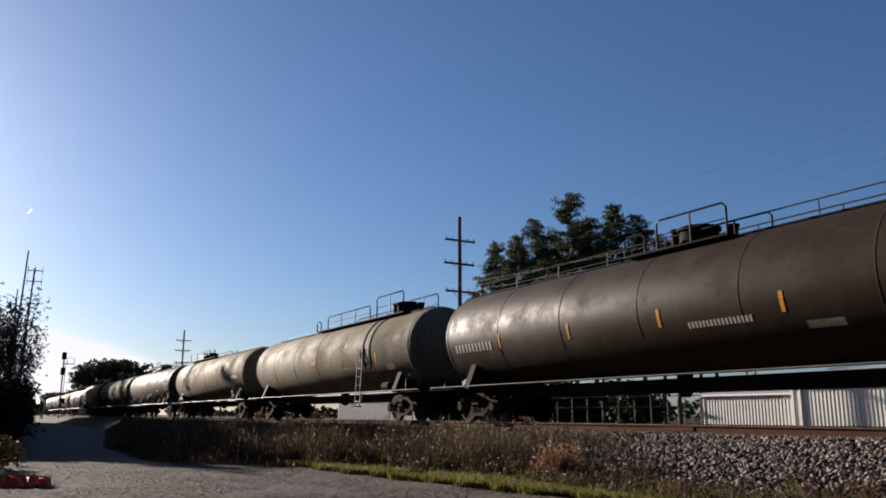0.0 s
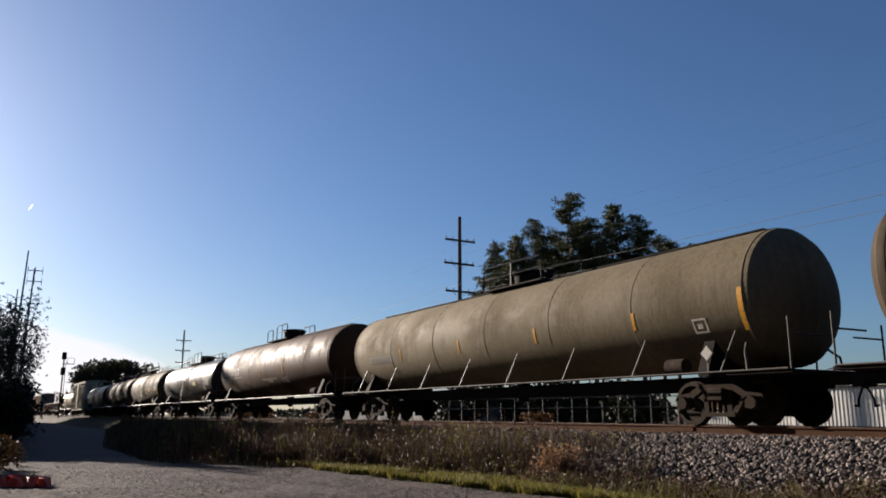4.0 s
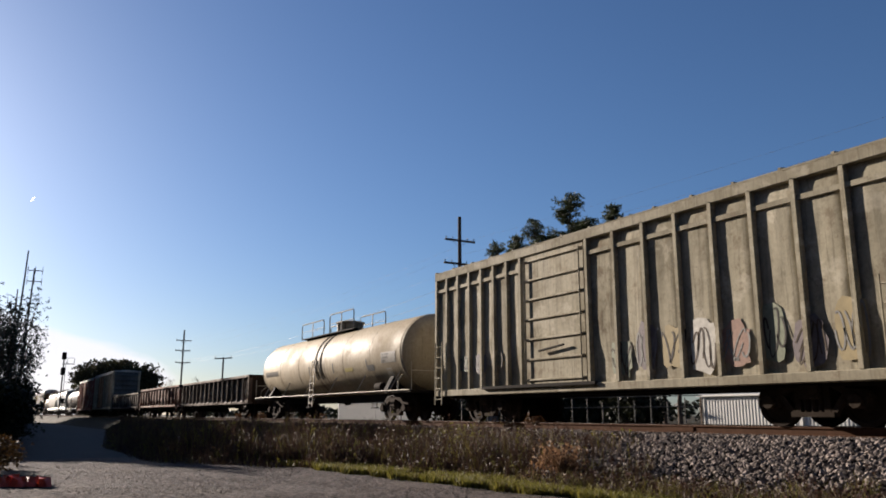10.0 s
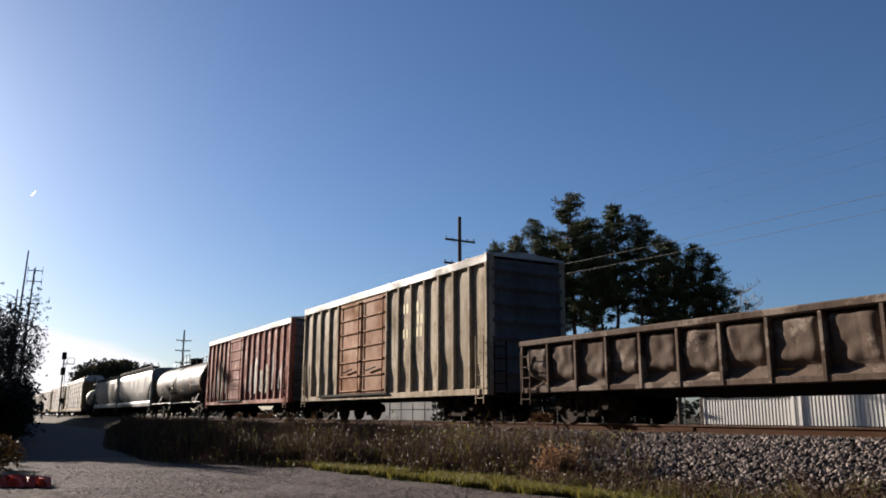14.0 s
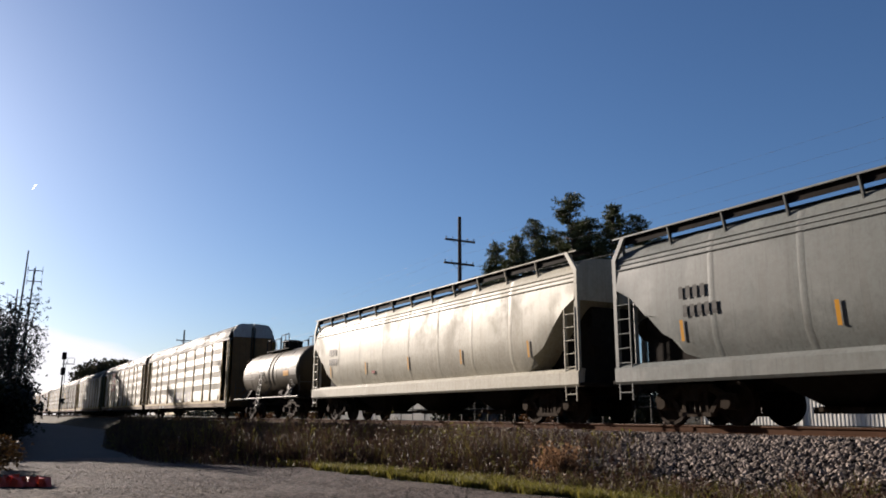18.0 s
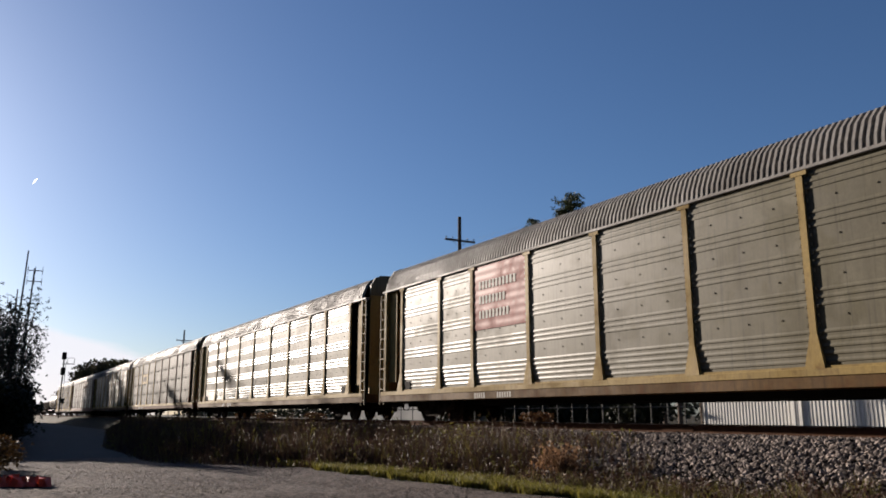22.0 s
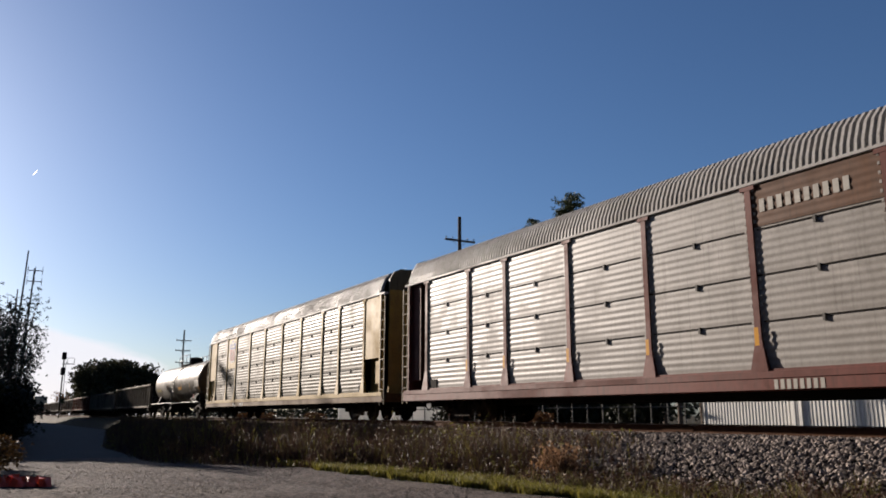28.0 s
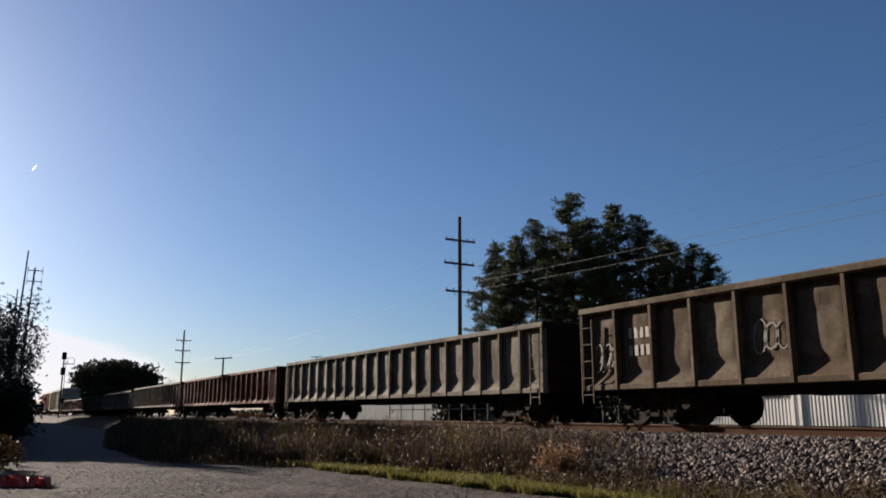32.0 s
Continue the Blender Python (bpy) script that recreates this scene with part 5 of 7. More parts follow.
def build_back_row():
    # second white shed, a grey store beside it
    xa, xb = -36.0 / math.tan(radians(angle_of(600))), -36.0 / math.tan(radians(angle_of(792)))
    metal_shed((xa, 36.0), (xb, 36.0), 8, 2.75, 0.9, "low white metal shed behind the track", SHED_WALL, 0.2)
    gx, gy = toward(angle_of(800), 62)
    box_thing("storage_box", "grey metal storage container behind the track", "container", gx, gy, 3.6, 2.4, 2.5, 28, plain("grey_container_paint", (0.12, 0.13, 0.14), 0.6, 0.1, 0.2, 3))
    # pipe fence
    fence = thing("pipe_fence", "low pale pipe fence with upright posts", "fence")
    pa, pb = Vector((*toward(angle_of(690), 56), 0)), Vector((*toward(angle_of(1245), 47), 0))
    n = 22
    for k in range(n + 1):
        p = pa.lerp(pb, k / n)
        part("fence_post", Geo().tube([(p.x, p.y, GROUND), (p.x, p.y, 1.15 + 0.25 * math.sin(k * 2.7))], 0.035, 7), GREY_RAIL, fence, smooth=60)
    for z in (0.55, 1.15):
        part("fence_rail", Geo().tube([(pa.x, pa.y, z), (pb.x, pb.y, z + 0.15)], 0.028, 7), GREY_RAIL, fence, smooth=60)
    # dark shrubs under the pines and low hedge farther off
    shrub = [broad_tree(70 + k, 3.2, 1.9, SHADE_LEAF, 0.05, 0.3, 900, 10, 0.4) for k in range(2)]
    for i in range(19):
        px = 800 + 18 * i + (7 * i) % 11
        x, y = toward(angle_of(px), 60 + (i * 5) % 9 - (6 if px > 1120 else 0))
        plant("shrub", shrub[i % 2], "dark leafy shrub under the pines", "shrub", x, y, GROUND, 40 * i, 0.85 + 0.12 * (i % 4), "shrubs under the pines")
    red = broad_tree(80, 1.9, 1.2, AUTUMN, 0.05, 0.22, 500, 8, 0.3)
    for px, d in ((955, 45), (470, 70), (430, 90), (560, 62)):
        x, y = toward(angle_of(px), d)
        plant("autumn_shrub", red, "reddish brown autumn shrub", "shrub", x, y, GROUND, px, 0.75, "autumn shrubs")
    big = [broad_tree(90 + k, 13.5, 5.0, leaf_material("far_leaves", (0.012, 0.014, 0.006), (0.045, 0.042, 0.018), 0.15), 0.1, 0.75, 4200, 20, 1.3) for k in range(2)]
    for k, (px, d, s) in enumerate(((163, 178, 0.86), (182, 186, 0.98), (206, 182, 0.97), (230, 180, 0.93), (194, 192, 1.0))):
        x, y = toward(angle_of(px), d)
        plant("broad_tree", big[k % 2], "broad dark green tree beside the far track", "tree", x, y, GROUND, 50 * k, s * 1.0, "far trees")
    aut = broad_tree(95, 9.0, 4.0, AUTUMN, 0.2, 0.5, 900, 12, 0.9)
    for px, d, s in ((258, 190, 0.95), (276, 200, 0.8), (120, 190, 0.7)):
        x, y = toward(angle_of(px), d)
        plant("autumn_tree", aut, "autumn tree with thin orange brown leaves", "tree", x, y, GROUND, px, s, "autumn trees")
    # leafless trees
    rnd = random.Random(9)

    def bare(seed, hgt):
        r = random.Random(seed)
        tg, cg = Geo(), Geo()
        tg.tube([(0, 0, 0), (0.1, 0, hgt * 0.5), (0, 0.1, hgt)], 0.1, 6, 0.02)
        for i in range(34):
            z = hgt * r.uniform(0.35, 0.98)
            a = r.uniform(0, 6.28)
            ln = hgt * 0.15 * r.uniform(0.4, 1.1)
            p = Vector((0, 0, z))
            q = p + Vector((math.cos(a) * ln, math.sin(a) * ln, ln * r.uniform(0.3, 1.0)))
            cg.tube([p, p.lerp(q, 0.5), q], 0.02, 3, 0.006)
            for _ in range(16):
                s = p.lerp(q, r.uniform(0.2, 1))
                e = s + Vector((r.gauss(0, 0.32), r.gauss(0, 0.32), r.uniform(0.1, 0.6)))
                cg.tube([s, e], 0.008, 3, 0.004)
        twig = plain("pale_twigs", (0.3, 0.25, 0.2), 0.9, 0, 0.2)
        return tg.mesh("trunk", twig, 50), cg.mesh("crown", twig)
    bt = bare(5, 9.6)
    for px, d, s in ((1325, 80, 1.38), (1341, 84, 1.3), (298, 160, 0.8), (345, 165, 0.85), (362, 160, 0.75), (380, 170, 0.7), (640, 100, 0.5)):
        x, y = toward(angle_of(px), d)
        plant("bare_tree", bt, "leafless tree with pale thin twigs", "tree", x, y, GROUND, px * 3, s, "leafless trees")
    # far woods along the skyline
    g = Geo()
    for i in range(420):
        x = rnd.uniform(-620, 160)
        y = 96 + rnd.uniform(0, 40) + (0 if x > -260 else 30)
        for _ in range(9):
            tuft(g, Vector((x + rnd.gauss(0, 2), y + rnd.gauss(0, 2), GROUND + rnd.uniform(0.3, 3.6))), 1.5, rnd, 6, 0.6, 0.35)
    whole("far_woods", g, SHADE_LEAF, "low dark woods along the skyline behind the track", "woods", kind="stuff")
    # small poles farther along
    for px, d, z, wdt in ((390, 130, 9.1, 1.85), (557, 190, 13.8, 1.5)):
        x, y = toward(angle_of(px), d)
        p = thing("utility_pole", "short wooden pole with one wide crossarm", "utility pole", "poles along the track", pose(x, y, 0, 0, 0, -60))
        part("pole", Geo().tube([(0, 0, GROUND), (0, 0, z)], 0.16, 8, 0.13), POLE_WOOD, p, smooth=60)
        arm = part("crossarm", Geo().box(-0.08, 0.08, -wdt, wdt, z - 0.25, z - 0.08), POLE_WOOD, p)
        for yy in (-0.9, 0.9):
            part("insulator", Geo().turned([(z - 0.08, 0.05), (z + 0.15, 0.05), (z + 0.18, 0.02)], 6, "z", (0, yy * wdt, 0)), GREY_RAIL, arm)
    # railway signal
    x, y = toward(angle_of(104), 150)
    sg = thing("railway_signal", "dark railway signal mast with two lamp heads", "railway signal", "", pose(x, y, 0))
    part("mast", Geo().tube([(0, 0, GROUND), (0, 0, 10.4)], 0.11, 8), STEEL_DARK, sg, smooth=60)
    for z in (10.0, 7.4):
        hd = part("signal_head", Geo().bevel_box(-0.22, 0.22, -0.36, 0.36, z - 0.62, z + 0.62, 0.12), STEEL_DARK, sg)
        for k in (-0.38, 0, 0.38):
            part("hood", Geo().turned([(0.22, 0.13), (0.47, 0.13), (0.47, 0.11), (0.23, 0.11)], 10, "x", (0, 0, z + k)), STEEL_DARK, hd)
    part("ladder", ladder_geo(0, 0.35, GROUND, 9.0, 0.4, 18, 0.025), STEEL_DARK, sg)
    part("platform", Geo().box(-0.5, 0.5, -0.2, 1.7, 8.6, 8.7), STEEL_DARK, sg)
    g = Geo()
    for yy in (0.6, 1.65):
        g.tube([(-0.4, yy, 8.7), (-0.4, yy, 9.7)], 0.04, 5)
    part("platform_railing", g.tube([(-0.4, 0.3, 9.7), (-0.4, 1.65, 9.7)], 0.04, 5), STEEL_DARK, sg)
    # radio masts behind the side trees
    for px, top, lean, bars in ((8, 11.2, 0.55, 0), (25, 10.0, 0.45, 2)):
        x, y = toward(angle_of(px), 60)
        mast = thing("antenna_mast", "thin leaning metal antenna mast", "antenna", "antenna masts", pose(x, y, 0))
        part("mast", Geo().tube([(0, 0, GROUND), (0.2 * lean, 0.6 * lean, top)], 0.1, 6, 0.045), GREY_RAIL, mast, smooth=60)
        for b in range(bars):
            z = top - 0.15 - 0.75 * b
            part("antenna_bar", Geo().tube([(0.05, -0.35 + 0.5 * lean, z), (0.1, 0.55 + 0.5 * lean, z)], 0.035, 5), GREY_RAIL, mast)
            for yy in (-0.35, 0.1, 0.55):
                part("antenna_element", Geo().tube([(0.07, yy + 0.5 * lean, z - 0.25), (0.07, yy + 0.5 * lean, z + 0.3)], 0.02, 4), GREY_RAIL, mast)


build_back_row()


def feather_tree(seed, hgt, spread, leaf, limbs=22, per=60, size=0.3, low=0.04):
    """An upright tree with wispy, gappy foliage."""
    rnd = random.Random(seed)
    tg, cg = Geo(), Geo()
    tg.tube([(0, 0, -0.1), (0.1, 0.1, hgt * 0.4), (0, 0, hgt * 0.85)], 0.16, 7, 0.03)
    for i in range(limbs):
        z = hgt * rnd.uniform(low, 0.62)
        a = rnd.uniform(0, 6.28)
        ln = spread * rnd.uniform(0.5, 1.1)
        up = rnd.uniform(0.5, 1.0) * (hgt - z) * 0.75
        p = Vector((0, 0, z))
        q = p + Vector((math.cos(a) * ln, math.sin(a) * ln, up))
        m = p.lerp(q, 0.5) + Vector((math.cos(a) * ln * 0.2, math.sin(a) * ln * 0.2, -0.08 * up))
        tg.tube([p, m, q], 0.05, 5, 0.012)
        for _ in range(per):
            f = rnd.uniform(0.2, 1.05)
            s = (p.lerp(m, f * 2) if f < 0.5 else m.lerp(q, f * 2 - 1)) + Vector((rnd.gauss(0, 0.28), rnd.gauss(0, 0.28), rnd.gauss(0, 0.25)))
            tuft(cg, s, size * rnd.uniform(0.6, 1.3), rnd, 7, 0.9, 0.2)
    return tg.mesh("trunk", BARK, 50), cg.mesh("crown", leaf)


def build_side_trees():
    ft = [feather_tree(20 + k, 9.8, 1.75, FEATHER, 20, 60, 0.15) for k in range(2)]
    for k, (px, d, s) in enumerate(((6, 46, 0.92), (-26, 50, 0.9), (30, 52, 0.7), (-8, 44, 0.66))):
        x, y = toward(angle_of(px), d)
        plant("wispy_tree", ft[k % 2], "wispy dark green tree beside the gravel lot", "tree", x, y, GROUND, 80 * k, s, "trees beside the lot")
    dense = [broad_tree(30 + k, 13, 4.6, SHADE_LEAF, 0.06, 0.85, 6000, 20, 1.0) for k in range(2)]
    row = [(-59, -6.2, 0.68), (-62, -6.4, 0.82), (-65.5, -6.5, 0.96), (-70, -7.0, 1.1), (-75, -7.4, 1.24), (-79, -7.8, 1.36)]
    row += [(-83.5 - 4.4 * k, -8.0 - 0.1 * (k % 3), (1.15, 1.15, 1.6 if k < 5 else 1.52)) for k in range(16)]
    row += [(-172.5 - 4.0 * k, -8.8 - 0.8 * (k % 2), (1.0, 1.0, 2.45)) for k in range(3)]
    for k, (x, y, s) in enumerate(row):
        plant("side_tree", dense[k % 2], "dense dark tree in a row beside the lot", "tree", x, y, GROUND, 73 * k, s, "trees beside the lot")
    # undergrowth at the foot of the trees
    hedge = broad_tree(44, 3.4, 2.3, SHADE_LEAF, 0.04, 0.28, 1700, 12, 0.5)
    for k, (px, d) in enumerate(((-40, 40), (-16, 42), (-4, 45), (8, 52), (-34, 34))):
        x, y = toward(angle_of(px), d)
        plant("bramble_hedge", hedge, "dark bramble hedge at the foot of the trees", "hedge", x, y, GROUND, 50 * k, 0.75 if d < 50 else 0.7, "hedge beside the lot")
    low = broad_tree(45, 1.1, 0.85, leaf_material("yellowing_leaves", (0.02, 0.014, 0.006), (0.1, 0.055, 0.016), 0.15), 0.04, 0.1, 700, 12, 0.2)
    for k, (px, d, s) in enumerate(((-6, 21.5, 0.66), (-24, 19.5, 0.8), (34, 24, 0.3), (8, 22.5, 0.5))):
        x, y = toward(angle_of(px), d)
        plant("yellowing_shrub", low, "low shrub with yellowing autumn leaves", "shrub", x, y, GROUND, 60 * k, s, "low shrubs beside the lot")
    # crumpled red plastic netting on the ground
    red = plain("red_plastic_net", (0.6, 0.06, 0.024), 0.5, 0, 0.3, 10, 0.2)
    rnd = random.Random(12)
    rows = []
    for i in range(34):
        f = i / 33
        x, y = toward(angle_of(-12 + 113 * f), 17.2 - 0.5 * f)
        hh = (0.2 - 0.1 * f) * rnd.uniform(0.6, 1.2) + 0.06
        rows.append([(x + rnd.gauss(0, 0.03) - 0.25, y + rnd.gauss(0, 0.03), GROUND + 0.015), (x + rnd.gauss(0, 0.05), y + rnd.gauss(0, 0.05), GROUND + hh), (x + 0.12 + rnd.gauss(0, 0.05), y + rnd.gauss(0, 0.04), GROUND + hh * rnd.uniform(0.4, 0.9)), (x + 0.3, y + rnd.gauss(0, 0.04), GROUND + 0.02)])
    whole("plastic_netting", Geo().sheet(rows), red, "crumpled red plastic safety netting on the gravel", "netting", smooth=25)


build_side_trees()


def blade(g, x, y, z, hgt, rnd, wid, bend=0.3, head=False):
    a = rnd.uniform(0, 6.28)
    dx, dy = math.cos(a) * hgt * bend * rnd.random(), math.sin(a) * hgt * bend * rnd.random()
    b = rnd.uniform(0, 3.14)
    wx, wy = math.cos(b) * wid, math.sin(b) * wid
    pts = [(x - wx, y - wy, z), (x + wx, y + wy, z), (x + dx * 0.35 + wx * 0.8, y + dy * 0.35 + wy * 0.8, z + hgt * 0.55), (x + dx * 0.35 - wx * 0.8, y + dy * 0.35 - wy * 0.8, z + hgt * 0.55), (x + dx, y + dy, z + hgt)]
    g.add(pts, [(0, 1, 2, 3), (3, 2, 4)])
    if head:
        for _ in range(3):
            tuft(g, Vector((x + dx * 0.9, y + dy * 0.9, z + hgt * rnd.uniform(0.8, 1.0))), 0.07, rnd, 2, 0.9, 0.3)


def weed_edge(x):
    """Where the tall weeds begin, across from the track: close to the lot far off, drawing back to the ballast near by."""
    if x < -24:
        return max(4.3, -0.132 * x)
    if x < -18:
        return 4.3 + (x + 24) / 6 * 3.5
    return 7.8 + min(1.6, (x + 18) * 0.25)


def build_weeds():
    rnd = random.Random(77)
    dry, brown, green, rusty = Geo(), Geo(), Geo(), Geo()
    for i in range(104000):
        f = rnd.random() ** 1.6
        x = -11.6 - 62 * f
        y = rnd.uniform(4.2, 12.3)
        front = weed_edge(x)
        if y < front + 0.25 * noise.noise(Vector((x * 0.9, 4, 0))):
            continue
        clump = noise.noise(Vector((x * 0.7, y * 0.9, 3))) + 0.5 * noise.noise(Vector((x * 2.1, y * 2.1, 8)))
        if clump < -0.45 or (x > -14.2 and rnd.random() < (x + 14.2) / 2.4):
            continue
        back = min(1.0, max(0.15, (y - front) * 0.75 + 0.25 * clump))
        hgt = rnd.uniform(0.35, 1.0) ** 0.7 * 1.2 * back * (0.85 + 0.45 * clump)
        if y > 10.4:
            hgt *= max(0.3, 1 - (y - 10.4) * 0.4)
            if x > -16.5 and rnd.random() < 0.6:
                continue
        if rnd.random() < 0.05:
            hgt *= 1.35
        kind = rnd.random()
        g = green if kind < 0.1 else (dry if kind < 0.36 + 0.35 * clump else brown)
        blade(g, x, y, height_at(x, y) - 0.02, max(0.06, hgt), rnd, 0.0032 + 0.0002 * abs(x), 0.55, rnd.random() < 0.14)
    # rust-brown clump and thin tufts on the stones
    for i in range(900):
        a, r = rnd.uniform(0, 6.28), abs(rnd.gauss(0, 0.34))
        x, y = -12.35 + math.cos(a) * r * 0.8, 9.75 + math.sin(a) * r
        blade(rusty if rnd.random() < 0.7 else brown, x, y, height_at(x, y) - 0.02, rnd.uniform(0.2, 0.95) * max(0.35, 1 - r), rnd, 0.006, 0.8, rnd.random() < 0.25)
    for i in range(21000):
        x, y = rnd.uniform(-12.5, -4.6), rnd.uniform(8.8, 11.4)
        if noise.noise(Vector((x * 1.1, y * 1.3, 9))) < 0.02 + 0.25 * (y - 10.2):
            continue
        kind = rnd.random()
        blade(dry if kind < 0.35 else brown if kind < 0.7 else green, x, y, height_at(x, y) - 0.02, rnd.uniform(0.08, 0.42), rnd, 0.0045, 0.7, kind > 0.35 and kind < 0.42)
    for i in range(44000):
        x = -20.6 + 13.4 * rnd.random() ** 0.8
        front = 7.05 + max(0.0, x + 19.5) * 0.13
        y = front + abs(rnd.gauss(0, 0.75)) + 0.22 * noise.noise(Vector((x * 1.5, 0, 0)))
        if y > 10.2 or noise.noise(Vector((x * 0.8, y * 0.8, 21))) < -0.3:
            continue
        blade(green if rnd.random() < 0.85 else dry, x, y, height_at(x, y) - 0.01, rnd.uniform(0.05, 0.2), rnd, 0.009, 0.8)
    whole("dry_weeds", dry, DRY, "tall straw-coloured dry weeds along the track bank", "weeds", kind="stuff")
    whole("brown_weeds", brown, BROWN, "tall brown weeds along the track bank", "weeds", kind="stuff")
    whole("grass", green, GRASS, "short yellow green grass strip at the gravel's edge", "grass", kind="stuff")
    whole("rusty_weeds", rusty, leaf_material("rust_brown_weeds", (0.14, 0.075, 0.035), (0.36, 0.22, 0.12), 0.25), "clump of rust-brown dead weeds by the ballast", "weeds", kind="stuff")
    # loose pebbles on the lot
    kinds = [stone_mesh(40 + k, 0.042) for k in range(5)]
    g = Geo()
    for i in range(13000):
        d = 12.5 + 11 * rnd.random() ** 1.4
        x, y = toward(rnd.uniform(0.5, 36), d)
        if y > 8.2:
            continue
        vs, fs = kinds[i % 5]
        s = rnd.uniform(0.2, 0.42) if rnd.random() < 0.9 else rnd.uniform(0.45, 0.8)
        z = GROUND + 0.008
        g.add([(x + v[0] * s, y + v[1] * s, z + v[2] * s * 0.35) for v in vs], fs)
    whole("gravel", g, PEBBLE, "loose grey pebbles strewn on the lot", "gravel", kind="stuff")


build_weeds()


def build_contrail():
    """A far vapour trail that shows as a short bright streak."""
    rows = []
    for i in range(25):
        x = -14 + 28 * i / 24
        w = 1.7 * (1 - (x / 14.5) ** 2) ** 0.5 * (1 + 0.25 * math.sin(i * 2.1))
        rows.append([(x, 0.6 * math.cos(j * 0.7) + 0.1 * x, w * j / 4) for j in range(-4, 5)])
    g = Geo().sheet(rows)
    white = leaf_material("sunlit_vapour", (0.95, 0.95, 0.95), (0.95, 0.95, 0.95), 0.95, 0.9)
    return whole("vapour_trail", g, white, "short bright vapour trail high in the sky", "contrail", smooth=60)


def build_sky_blocking_woods():
    """Woods added unseen beyond the lot, behind and beside the viewer, cutting sky light."""
    rnd = random.Random(31)
    g = Geo()
    for i in range(1010):
        if i < 330:
            x, y = 16 + rnd.uniform(0, 30), rnd.uniform(-30, 6) if i % 3 == 0 else rnd.uniform(24, 62)
        else:
            x, y = rnd.uniform(-37, 48), -14 - rnd.uniform(0, 14)
        tall = rnd.uniform(13, 18)
        for _ in range(28):
            tuft(g, Vector((x + rnd.gauss(0, 1.8), y + rnd.gauss(0, 1.8), GROUND + rnd.uniform(0.2, tall))), 2.2, rnd, 6, 0.6, 0.4)
    whole("woods", g, SHADE_LEAF, "unseen dark woods added to block sky light from the train", "woods", kind="stuff")


build_sky_blocking_woods()
vapour_trail = build_contrail()


# ---- the train ----
P_BROWN = paint("brown_black_tank_paint", (0.0288, 0.0208, 0.0144), (0.0144, 0.0104, 0.00792), 0.52, 0.35, 0.3, spec=0.07, bump=0.04)
P_TARRY = paint("tarry_black_tank_paint", (0.02, 0.016, 0.013), (0.032, 0.026, 0.02), 0.51, 0.4, 0.5, spec=0.068, bump=0.04)
P_OCHRE = paint("ochre_brown_tank_paint", (0.0935, 0.0594, 0.0275), (0.044, 0.0297, 0.0165), 0.7, 0.35, 0.3, spec=0.06, rust=0.08, bump=0.04)
P_ENDGREY = paint("dark_grey_end_paint", (0.1, 0.098, 0.095), (0.05, 0.045, 0.04), 0.75, 0.4, 0.4, rust=0.2, spec=0.05)
P_GREY = paint("dusty_grey_tank_paint", (0.1672, 0.1496, 0.1089), (0.07742, 0.06072, 0.0399), 0.74, 0.4, 0.3, spec=0.06, spill=(0.05, 0.036, 0.026, 0.7), rust=0.08, bump=0.04)
P_GREY2 = paint("warm_grey_tank_paint", (0.1648, 0.1364, 0.08906), (0.07894, 0.0594, 0.0334), 0.74, 0.4, 0.3, spec=0.06, rust=0.08, bump=0.04)
P_DARK = paint("dark_brown_tank_paint", (0.052, 0.04, 0.027), (0.023, 0.018, 0.013), 0.6, 0.35, 0.3, spec=0.045, rust=0.06, bump=0.03)
P_SILVER = paint("worn_grey_green_tank_paint", (0.1674, 0.1386, 0.08987), (0.08085, 0.0616, 0.03595), 0.76, 0.35, 0.3, spec=0.06, bump=0.03)
P_PROC = paint("rusty_brown_tank_paint", (0.068, 0.036, 0.019), (0.028, 0.018, 0.012), 0.6, 0.35, 0.3, spec=0.06, rust=0.12, bump=0.04)
P_BLACK = paint("gloss_black_tank_paint", (0.026, 0.023, 0.019), (0.04, 0.034, 0.028), 0.40, 0.4, 0.5, spec=0.113, bump=0.04)
P_OLIVE = paint("olive_black_tank_paint", (0.08316, 0.0616, 0.03086), (0.04039, 0.0297, 0.01683), 0.74, 0.35, 0.3, spec=0.06, bump=0.03)
P_CREAM = paint("cream_tank_paint", (0.372, 0.318, 0.222), (0.204, 0.138, 0.072), 0.61, 0.35, 0.25, spec=0.072, spill=(0.06, 0.032, 0.014, 0.9), rust=0.12, bump=0.04)
P_TAN = paint("tan_black_tank_paint", (0.0484, 0.0372, 0.0207), (0.0708, 0.0544, 0.0311), 0.48, 0.35, 0.5, spec=0.1, spill=(0.14, 0.11, 0.07, 0.5), bump=0.04)
P_BOX1 = paint("faded_beige_box_paint", (0.343, 0.312, 0.229), (0.104, 0.0832, 0.0541), 0.75, 0.45, 0.4, rust=0.35, spec=0.06, worn=(0.499, 0.458, 0.364, 0.55), mottle=0.5)
P_OLIVEBOX = paint("faded_olive_box_paint", (0.414, 0.345, 0.241), (0.127, 0.0862, 0.0517), 0.75, 0.6, 0.5, rust=0.45, spec=0.06, worn=(0.575, 0.517, 0.414, 0.5), mottle=0.7)
P_REDBOX = paint("faded_red_box_paint", (0.33, 0.112, 0.078), (0.15, 0.075, 0.054), 0.75, 0.5, 0.45, rust=0.4, spec=0.06, worn=(0.675, 0.54, 0.45, 0.75), mottle=0.6)
P_REDDOOR = paint("rust_red_door_paint", (0.31, 0.138, 0.0575), (0.138, 0.0713, 0.0414), 0.75, 0.45, 0.5, rust=0.5, spec=0.06, worn=(0.414, 0.276, 0.149, 0.6), mottle=0.6)
